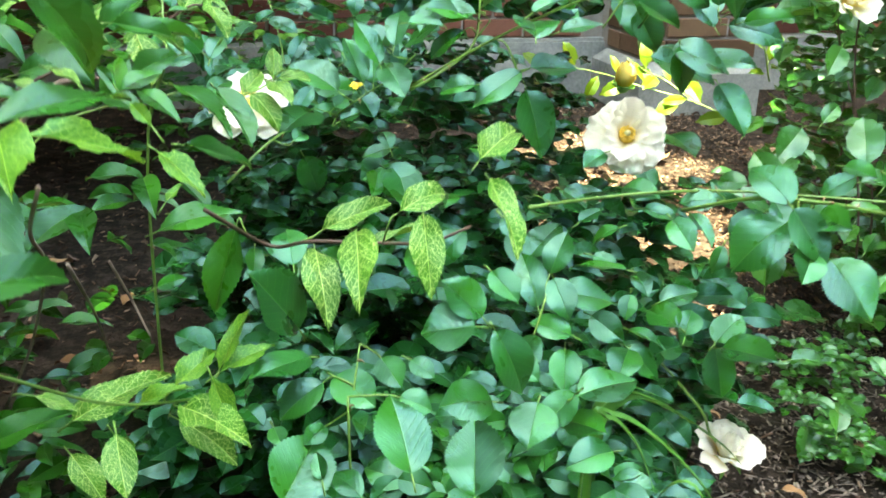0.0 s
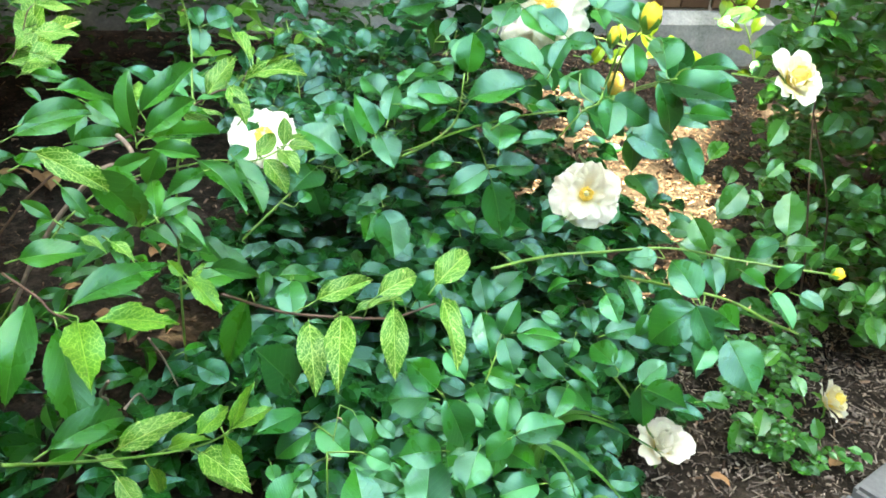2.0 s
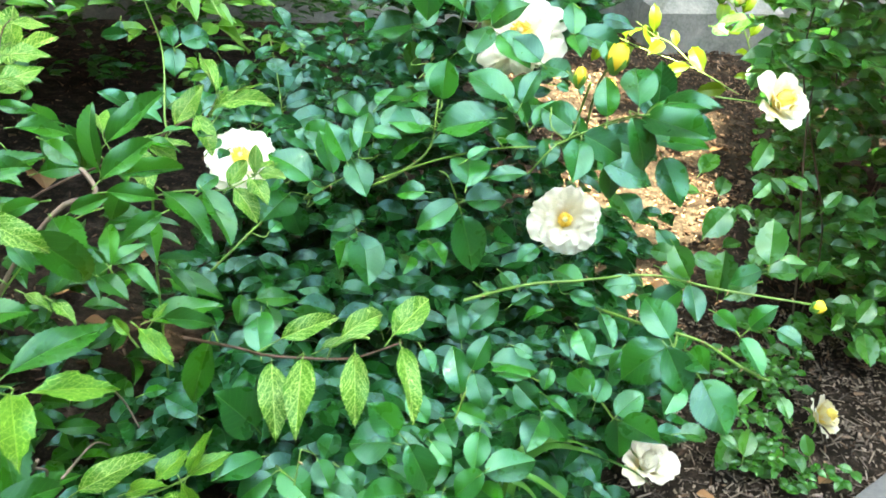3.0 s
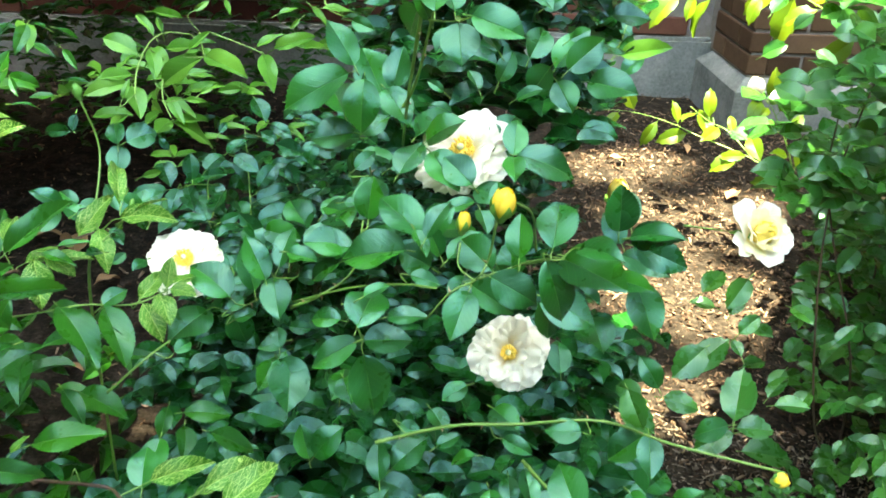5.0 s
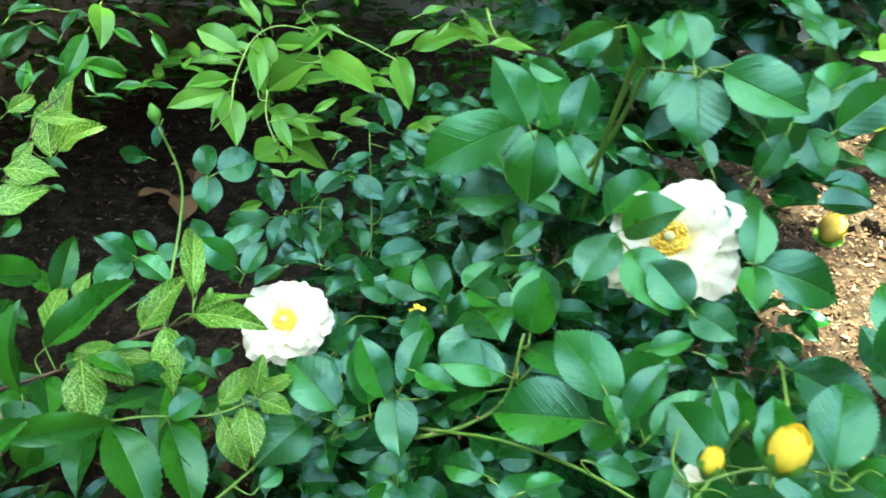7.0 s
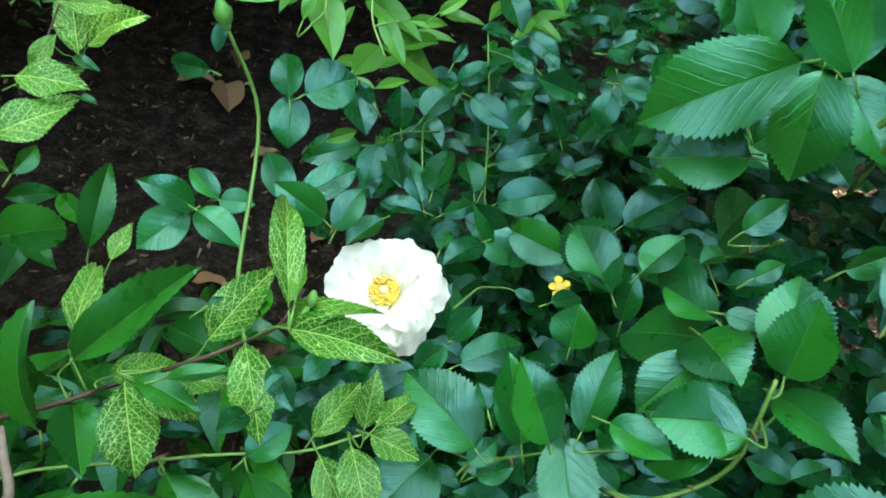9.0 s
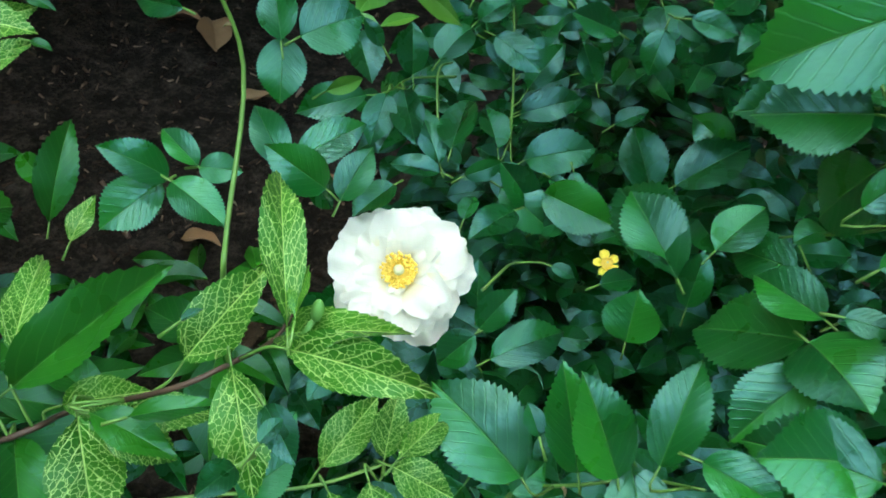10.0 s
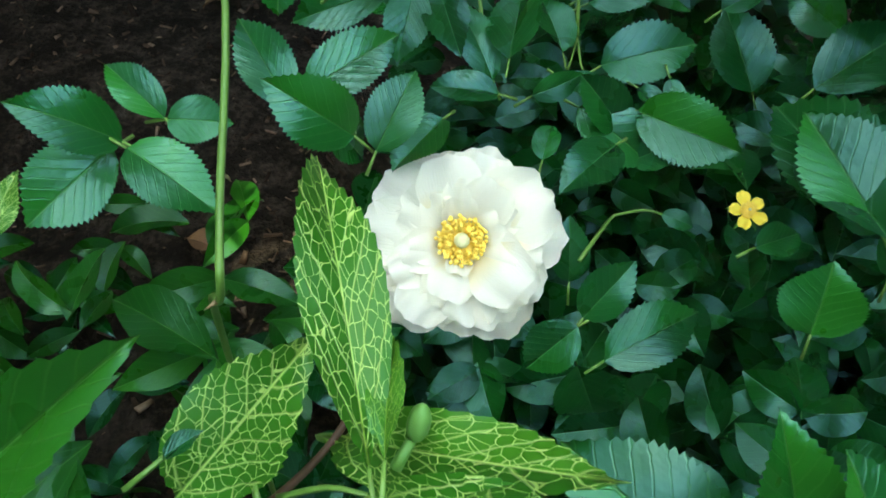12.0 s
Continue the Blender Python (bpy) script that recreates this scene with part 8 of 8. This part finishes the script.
right_bush.leaf(SMALL_MESHES, (0.3317, 0.9397, 0.3486), (0.3683, 0.9644, 0.3784), (-0.21, -0.61, 0.76), 0.0337)
right_bush.leaf(SMALL_MESHES, (0.3454, 0.7514, 0.4213), (0.3496, 0.7824, 0.4569), (-0.25, -0.71, 0.65), 0.0304)
right_bush.leaf(SMALL_MESHES, (0.4375, 1.1724, 0.1332), (0.4453, 1.2085, 0.1912), (-0.18, -0.82, 0.54), 0.0483)
right_bush.leaf(SMALL_MESHES, (0.3525, 0.7704, 0.4011), (0.3859, 0.7754, 0.4000), (0.10, -0.50, 0.86), 0.0233)


rose_bush.cane([(0.286, 0.832, 0.088), (0.268, 0.822, 0.112), (0.252, 0.815, 0.145), (0.20, 0.84, 0.20)], 0.0012, 0.0018, CANE, "flower_stalk")
rose_bush.cane([(-0.310, 0.860, -0.02), (-0.292, 0.825, 0.380), (-0.252, 0.779, 0.494), (-0.257, 0.795, 0.512), (-0.2687, 0.8388, 0.564), (-0.2804, 0.8344, 0.616)], 0.0017, 0.0009, CANE, "cane", 4)
GREEN_PETALS = [mesh_of("petal", SEPAL, egg_petal(s, 1.0, 0.0)) for s in (14, 15, 16)]
bud(rose_bush, (-0.2804, 0.8344, 0.616), (-0.2, 0.0, 1.0), 0.015, 0.0085, label="closed green rosebud", meshes=GREEN_PETALS)
rose_bush.root()


def spray(bush, line, count, size, meshes, seed, hang=0.0):
    """A thin twig with leaves on both sides of it, all along."""
    rnd = random.Random(seed)
    way = bush.cane(line, 0.0014, 0.0006, LIME_CANE, "twig")
    for i in range(count):
        k = min(len(way) - 2, int((i + 0.6) / count * (len(way) - 1)))
        p, ahead = way[k], (way[k + 1] - way[k]).normalized()
        out = ahead.cross(Vector((0, -0.75, 0.65))).normalized() * (1 if i % 2 else -1)
        d = (0.6 * ahead + out + Vector((rnd.gauss(0, 0.3), rnd.gauss(0, 0.35), rnd.gauss(0, 0.2) - hang))).normalized()
        p = p + d * 0.008
        s = size * rnd.uniform(0.65, 1.2)
        bush.leaf(meshes, p, p + d * s, (rnd.gauss(0, 0.3), -0.75 + rnd.gauss(0, 0.25), 0.65), s * rnd.uniform(0.42, 0.56))


spray(right_bush, [(0.62, 1.92, 0.20), (0.533, 1.99, 0.228), (0.42, 2.03, 0.253), (0.351, 2.04, 0.274), (0.265, 2.04, 0.288), (0.186, 2.03, 0.285)], 10, 0.068, GLOW_MESHES, 41)
spray(right_bush, [(0.54, 1.98, 0.225), (0.485, 2.05, 0.262), (0.44, 2.05, 0.281), (0.395, 2.05, 0.310)], 5, 0.055, GLOW_MESHES, 42)
spray(right_bush, [(0.66, 1.90, 0.52), (0.56, 2.04, 0.56), (0.41, 2.12, 0.535), (0.328, 2.12, 0.535), (0.215, 2.12, 0.51)], 17, 0.085, GLOW_MESHES, 43, 0.7)
spray(right_bush, [(0.52, 1.50, 0.36), (0.490, 1.47, 0.43), (0.455, 1.46, 0.49), (0.43, 1.45, 0.515)], 9, 0.040, GLOW_MESHES, 44)
# Lime leaves on a rose twig: sunlight put into their colour.
spray(rose_bush, [(0.150, 1.32, 0.46), (0.185, 1.34, 0.53), (0.212, 1.35, 0.575), (0.224, 1.35, 0.620)], 5, 0.066, LIME_MESHES, 45)
left_shrub.cane([(-0.276, 0.640, 0.523), (-0.266, 0.630, 0.521), (-0.258, 0.622, 0.515), (-0.262, 0.619, 0.507), (-0.290, 0.612, 0.495), (-0.36, 0.62, 0.40), (-0.45, 0.63, 0.2)], 0.0021, 0.0024, DRY_TWIG, "dead_twig", label="bleached dead twig")
left_shrub.cane([(-0.262, 0.619, 0.507), (-0.254, 0.613, 0.508), (-0.248, 0.609, 0.510)], 0.0018, 0.0010, DRY_TWIG, "dead_twig", label="bleached dead twig")
for x, y, lean, high in ((0.66, 1.48, -0.02, 0.85), (0.72, 1.36, 0.06, 0.78), (0.82, 1.56, 0.02, 0.90), (0.70, 1.62, -0.03, 0.88), (0.90, 1.40, 0.05, 0.80), (0.56, 1.16, -0.05, 0.74), (0.50, 1.06, -0.02, 0.70)):
    right_bush.cane([(0.70 + 0.4 * (x - 0.70), 1.47 + 0.4 * (y - 1.47), -0.02), (x, y, high * 0.35), (x + 1.6 * lean, y + 0.03, high * 0.7), (x + lean, y, high)], 0.0017, 0.0008, TWIG)


# ---- grass blades under the roses ----
def grass_blade(clump, points, width):
    line = smooth_line(points, 6)
    bm = bmesh.new()
    lay = bm.loops.layers.uv.new("UVMap")
    rows, n = [], len(line)
    for i, p in enumerate(line):
        ahead = (line[min(i + 1, n - 1)] - line[max(i - 1, 0)]).normalized()
        side = ahead.cross(Vector((0, 0, 1))).normalized()
        up = side.cross(ahead)
        w = width * 0.5 * min(1, 0.6 + i / n) * (1 - (i / (n - 1)) ** 3)
        rows.append([bm.verts.new(p - side * w + up * w * 0.5), bm.verts.new(p), bm.verts.new(p + side * w + up * w * 0.5)])
    for i, (a, b) in enumerate(zip(rows, rows[1:])):
        for k in (0, 1):
            f = bm.faces.new((a[k], a[k + 1], b[k + 1], b[k]))
            for loop, (u, v) in zip(f.loops, ((k - 1, i), (k, i), (k, i + 1), (k - 1, i + 1))):
                loop[lay].uv = (u * 0.5, v / n)
    bm.transform(Matrix.Translation(clump.location).inverted())
    part("blade", bm, BLADE, clump)


clump = plant("grass_clump", "clump of long green strap leaves among the roses", "grass", 0.13, 0.60)
for pts, width in ((((0.11, 0.63, 0.0), (0.112, 0.64, 0.20), (0.133, 0.66, 0.238), (0.174, 0.69, 0.221), (0.250, 0.745, 0.150), (0.287, 0.767, 0.108)), 0.0125),
                   (((0.11, 0.64, 0.0), (0.112, 0.65, 0.21), (0.129, 0.66, 0.246), (0.168, 0.70, 0.222), (0.220, 0.742, 0.176)), 0.0115),
                   (((0.10, 0.59, 0.0), (0.102, 0.595, 0.24), (0.118, 0.60, 0.262), (0.156, 0.60, 0.238), (0.197, 0.60, 0.193), (0.215, 0.60, 0.15)), 0.0095),
                   (((0.09, 0.58, 0.0), (0.095, 0.58, 0.25), (0.108, 0.58, 0.272), (0.131, 0.58, 0.250), (0.150, 0.575, 0.205)), 0.0095),
                   (((0.12, 0.66, 0.0), (0.122, 0.67, 0.20), (0.145, 0.69, 0.235), (0.190, 0.73, 0.205)), 0.0090)):
    grass_blade(clump, pts, width)
rnd = random.Random(31)
for i in range(7):
    a, far = rnd.uniform(-1.2, 2.2), rnd.uniform(0.06, 0.16)
    x, y, h = 0.13 + rnd.uniform(-0.03, 0.03), 0.60 + rnd.uniform(-0.03, 0.03), rnd.uniform(0.10, 0.22)
    grass_blade(clump, ((x, y, 0.0), (x + 0.2 * far * math.cos(a), y + 0.2 * far * math.sin(a), h * 0.8), (x + 0.6 * far * math.cos(a), y + 0.6 * far * math.sin(a), h), (x + far * math.cos(a), y + far * math.sin(a), h * 0.6)), rnd.uniform(0.004, 0.006))

# ---- the inner leaves, below the outer ones ----
def apart(p, a, b):
    """How far p lies from the line from a to b."""
    u = max(0.0, min(0.85, (p - a).dot(b - a) / (b - a).length_squared))
    return (p - a - u * (b - a)).length


# Camera positions: leaves are kept off the lines from these to the blooms.
VIEW_POINTS = [Vector((0.0, -0.05, 0.78)), Vector((0.17, 0.16, 0.89)), Vector((-0.06, 0.52, 0.80))]


def fill(bush, name, mat, shapes, count, where, size, ratio, seed, label="", lean=0.55, clear=0.05):
    """Sets of leaflets through a volume; none above the outer leaves that grow there already, nor between a bloom and
    the camera.
    """
    rnd = random.Random(seed)
    outer = np.array([tuple(p) for p in ALL_LEAVES]).reshape(-1, 3)
    items = []
    while count > 0:
        count -= 1
        spot = where(rnd)
        if spot is None:
            continue
        spot = Vector(spot)
        if any(apart(spot, b, side) < 0.055 for b in BLOOMS for side in VIEW_POINTS):
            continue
        if len(outer):
            near = outer[np.hypot(outer[:, 0] - spot.x, outer[:, 1] - spot.y) < 0.055]
            if len(near) and spot.z > near[:, 2].min() - clear:
                continue
        head = rnd.uniform(0, 6.283)
        run = Vector((math.cos(head), math.sin(head), rnd.uniform(-0.3, 0.25)))
        side = Vector((-math.sin(head), math.cos(head), 0))
        big = size * rnd.uniform(0.75, 1.2)
        up = Vector((rnd.gauss(0, 0.35), rnd.gauss(-lean, 0.3), 1)).normalized()
        for at, out in ((0.0, 0.15), (0.1, 1), (0.1, -1), (-0.75, 1), (-0.75, -1)):
            if out != 0.15 and rnd.random() < 0.15:
                continue
            base = spot + run * big * (at - 0.1)
            way = (run * (1.0 if out == 0.15 else 0.45) + side * out + Vector((0, 0, rnd.uniform(-0.25, 0.15)))).normalized()
            s = big * (1.0 if out == 0.15 else 0.85)
            items.append((*rnd.choice(shapes), leaf_matrix(base, base + way * s, up + Vector((rnd.gauss(0, 0.2), rnd.gauss(0, 0.2), 0)), s * ratio)))
    ob = many(name, mat, items, bush.ob, label, "stuff")
    ob.data.transform(bush.home)


def in_box(x0, x1, y0, y1, z0, z1, top=None):
    def where(rnd):
        x, y = rnd.uniform(x0, x1), rnd.uniform(y0, y1)
        edge = abs((2 * x - x0 - x1) / (x1 - x0)) ** 3 + abs((2 * y - y0 - y1) / (y1 - y0)) ** 3
        if edge > 1.0 + 0.7 * noise.noise((x * 6, y * 6, z0)):
            return None
        t = z1 if top is None else min(z1, top(x, y))
        return (x, y, rnd.uniform(z0, t)) if t > z0 else None
    return where


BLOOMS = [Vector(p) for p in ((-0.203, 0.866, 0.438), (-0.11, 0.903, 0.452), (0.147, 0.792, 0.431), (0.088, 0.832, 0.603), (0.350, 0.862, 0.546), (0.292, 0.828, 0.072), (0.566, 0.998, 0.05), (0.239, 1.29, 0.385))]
ALL_LEAVES = rose_bush.leaves + left_shrub.leaves + lime_shrub.leaves + right_bush.leaves
FILL_ROSE = [leaf_points("rose", s, seg=10, teeth=0.0, fold=f, droop=d, cols=1) for s, f, d in ((1, 0.35, 0.10), (2, 0.25, 0.18), (3, 0.5, 0.06), (4, 0.2, 0.22))]
FILL_LANCE = [leaf_points("lance", s, seg=10, teeth=0.0, fold=0.3, droop=d, cols=1) for s, d in ((1, 0.15), (2, 0.25), (3, 0.3))]
FILL_LIME = [leaf_points("lime", s, seg=6, teeth=0.0, fold=0.3, droop=d, cols=1) for s, d in ((1, 0.15), (2, 0.25), (3, 0.1))]


def right_side(rnd):
    y = rnd.uniform(1.08, 2.05)
    x = 0.47 + 0.30 * (y - 1.15) + 0.9 * rnd.random() ** 1.2
    if x < 0.64 and rnd.random() < 0.4 or abs((x - 0.85) / 0.48) ** 3 + abs((y - 1.55) / 0.50) ** 3 > 1 + 0.8 * noise.noise((x * 6, y * 6, 0.7)):
        return None
    z = rnd.uniform(0.04, 0.40 + 1.0 * min(0.5, y - 1.0))
    return None if x < 0.54 and z < 0.30 else (x, y, z)


def left_outside(rnd):
    y = rnd.uniform(-0.35, 0.85)
    x = rnd.uniform(-1.05, -0.15 - 0.50 * (y + 0.05))
    return x, y, rnd.uniform(0.10, 0.74 + 0.2 * noise.noise((x * 4, y * 4, 0.2)))


def low_right(rnd):
    x, y = rnd.uniform(0.41, 0.57), rnd.uniform(0.88, 1.12)
    return x, y, rnd.uniform(0.02, 0.10)


def back_left(rnd):
    x, y = rnd.uniform(-1.6, -0.08), rnd.uniform(1.50, 2.80)
    if abs((x + 0.84) / 0.76) ** 3 + abs((y - 2.15) / 0.65) ** 3 > 1 + 0.7 * noise.noise((x * 5, y * 5, 0.4)):
        return None
    if math.hypot((x + 0.75) / 0.52, (y - 1.45) / 0.46) < 1:
        return None
    return x, y, rnd.uniform(0.05, 0.66)


def far_left(rnd):
    x, y = rnd.uniform(-1.6, -0.55), rnd.uniform(0.9, 1.9)
    if math.hypot((x + 1.05) / 0.55, (y - 1.4) / 0.55) > 1 + 0.3 * noise.noise((x * 5, y * 5, 0.9)):
        return None
    if math.hypot((x + 0.72) / 0.52, (y - 1.38) / 0.50) < 1:
        return None
    return x, y, rnd.uniform(0.05, 0.60 + 0.35 * max(0.0, min(1.0, (-x - 0.9) / 0.4)))


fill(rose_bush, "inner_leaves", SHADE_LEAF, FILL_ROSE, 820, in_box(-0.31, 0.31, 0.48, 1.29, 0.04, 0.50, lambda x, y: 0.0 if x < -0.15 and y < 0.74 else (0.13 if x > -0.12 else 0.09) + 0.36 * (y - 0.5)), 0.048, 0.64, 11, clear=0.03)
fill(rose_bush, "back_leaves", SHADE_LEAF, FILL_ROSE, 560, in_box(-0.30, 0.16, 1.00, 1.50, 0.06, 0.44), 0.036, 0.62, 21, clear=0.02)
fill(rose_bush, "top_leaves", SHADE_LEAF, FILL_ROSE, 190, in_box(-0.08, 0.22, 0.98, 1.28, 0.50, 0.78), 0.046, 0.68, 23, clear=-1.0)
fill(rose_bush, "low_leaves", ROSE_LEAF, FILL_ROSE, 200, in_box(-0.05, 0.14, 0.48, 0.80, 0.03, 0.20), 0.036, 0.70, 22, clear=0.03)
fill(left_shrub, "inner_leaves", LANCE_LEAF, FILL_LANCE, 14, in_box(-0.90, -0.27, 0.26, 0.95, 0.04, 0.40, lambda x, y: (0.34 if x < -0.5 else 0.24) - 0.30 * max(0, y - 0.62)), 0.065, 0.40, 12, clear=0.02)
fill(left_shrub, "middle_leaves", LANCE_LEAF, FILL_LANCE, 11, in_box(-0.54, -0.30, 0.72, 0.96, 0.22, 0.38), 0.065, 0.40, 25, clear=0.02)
# Shrub leaves in the shaded rose leaf: the hollow's shade put into colour.
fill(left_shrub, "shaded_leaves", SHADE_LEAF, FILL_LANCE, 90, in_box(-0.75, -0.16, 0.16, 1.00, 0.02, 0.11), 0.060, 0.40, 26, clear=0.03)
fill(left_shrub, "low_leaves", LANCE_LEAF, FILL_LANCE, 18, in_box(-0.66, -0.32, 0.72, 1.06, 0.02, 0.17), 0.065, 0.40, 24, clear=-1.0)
# Unseen leaves left of the view, added to darken the hollow beside them.
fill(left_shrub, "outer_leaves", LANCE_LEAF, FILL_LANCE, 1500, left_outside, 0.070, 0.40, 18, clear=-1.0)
# Leaves below the view, added to block low light from the front.
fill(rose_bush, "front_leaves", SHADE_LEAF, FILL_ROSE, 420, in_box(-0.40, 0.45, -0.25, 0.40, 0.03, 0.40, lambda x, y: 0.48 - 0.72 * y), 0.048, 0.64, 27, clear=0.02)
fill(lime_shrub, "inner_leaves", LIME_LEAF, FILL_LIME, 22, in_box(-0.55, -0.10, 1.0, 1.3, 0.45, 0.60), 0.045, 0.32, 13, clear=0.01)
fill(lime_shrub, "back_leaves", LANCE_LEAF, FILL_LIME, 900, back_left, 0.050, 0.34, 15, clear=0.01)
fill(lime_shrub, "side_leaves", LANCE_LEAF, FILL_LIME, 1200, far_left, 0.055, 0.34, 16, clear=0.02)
# Overhang added to shade the soil; mostly out of view.
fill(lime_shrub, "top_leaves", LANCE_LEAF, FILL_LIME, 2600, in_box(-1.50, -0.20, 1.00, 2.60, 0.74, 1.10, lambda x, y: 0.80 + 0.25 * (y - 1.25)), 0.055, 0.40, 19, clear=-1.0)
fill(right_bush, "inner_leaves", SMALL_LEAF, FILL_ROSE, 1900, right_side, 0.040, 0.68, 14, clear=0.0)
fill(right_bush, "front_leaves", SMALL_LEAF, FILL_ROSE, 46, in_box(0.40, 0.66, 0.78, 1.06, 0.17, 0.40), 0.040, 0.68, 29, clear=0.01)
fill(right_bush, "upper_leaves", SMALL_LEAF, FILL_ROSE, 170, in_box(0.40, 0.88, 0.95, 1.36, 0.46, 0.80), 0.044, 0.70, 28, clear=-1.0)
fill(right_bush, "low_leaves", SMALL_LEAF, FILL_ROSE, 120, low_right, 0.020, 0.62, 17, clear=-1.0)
for b in (rose_bush, left_shrub, lime_shrub, right_bush):
    b.finish()


# ---- an unseen tree, added to shade and dapple the bed ----
def build_tree():
    tree = plant("tree", "unseen tall tree, its green crown added to shade the bed", "tree", -2.4, -5.6)
    bm = bmesh.new()
    tube(bm, [(0, 0, -0.2), (0.1, 0.1, 4.0), (0.5, 1.2, 7.6), (1.2, 3.6, 10.6)], 0.30, 0.10, 12)
    for x, y, z in ((2.6, 6.2, 16.0), (0.0, 4.8, 16.1), (2.8, 4.2, 15.9), (1.0, 6.2, 16.0), (1.6, 3.0, 16.1)):
        tube(bm, [(0.5, 1.2, 7.6), (x * 0.6, y * 0.6, 9.8), (x, y, z - 4.5)], 0.09, 0.02, 6)
    part("trunk", bm, BARK, tree)
    rnd, items = random.Random(8), []
    shapes = [leaf_points("lime", s, seg=4, teeth=0.0, fold=0.2, droop=0.15, cols=1) for s in (1, 2)]
    gaps = [(Vector((x, y, z)), r) for x, y, z, r in SUN_SPOTS]
    middle = Vector((0.0, 1.5, 0.0)) + SUN_FROM * (11.5 / SUN_FROM.z)
    while len(items) < 13000:
        p = middle + Vector((rnd.uniform(-2.3, 2.3), rnd.uniform(-2.5, 2.5), rnd.uniform(-0.8, 0.8)))
        if ((p.x - middle.x) / 2.3) ** 2 + ((p.y - middle.y) / 2.5) ** 2 > 1 + 0.1 * noise.noise(p):
            continue
        s = rnd.uniform(0.12, 0.20)
        way = Vector((rnd.gauss(0, 1), rnd.gauss(0, 1), rnd.gauss(0, 0.35))).normalized()
        c = p + way * s * 0.5
        if any(((c - g) - SUN_FROM * (c - g).dot(SUN_FROM)).length < r + 0.10 for g, r in gaps):
            continue
        items.append((*rnd.choice(shapes), leaf_matrix(p, p + way * s, (rnd.gauss(0, 0.35), rnd.gauss(0, 0.35), 1), s * 0.62)))
    ob = many("crown", TREE_LEAF, items, tree, kind="stuff")
    ob.data.transform(Matrix.Translation(tree.location).inverted())


# Places that get sun through gaps cut in the crown: x, y, z, radius.
SUN_SPOTS = [(x, y, 0.0, r) for x, y, r in ((0.35, 2.50, 0.05), (0.24, 2.43, 0.04), (0.46, 2.14, 0.07), (0.37, 2.17, 0.05), (0.55, 2.16, 0.03), (0.31, 1.77, 0.05), (0.41, 1.77, 0.11), (0.52, 1.79, 0.06), (0.29, 1.34, 0.00), (0.43, 1.39, 0.02), (0.62, 2.30, 0.02), (0.95, 2.42, 0.02), (1.15, 2.1, 0.02))] + [(0.215, 1.35, 0.60, -0.045), (0.44, 1.45, 0.53, -0.05), (0.60, 1.12, 0.45, -0.045), (0.78, 1.45, 0.55, -0.03), (0.66, 1.62, 0.60, -0.04), (0.95, 1.75, 0.50, -0.03), (0.70, 2.84, 0.30, -0.055), (0.62, 0.80, 0.0, -0.05), (-0.44, 1.11, 0.0, -0.04), (-0.706, 1.336, 0.0, -0.05), (0.016, 1.683, 0.0, -0.05)]
build_tree()

# ---- bricks ----
lay_bricks(house_wall, house_pier)
lay_far_bricks(house_wall, house_pier)
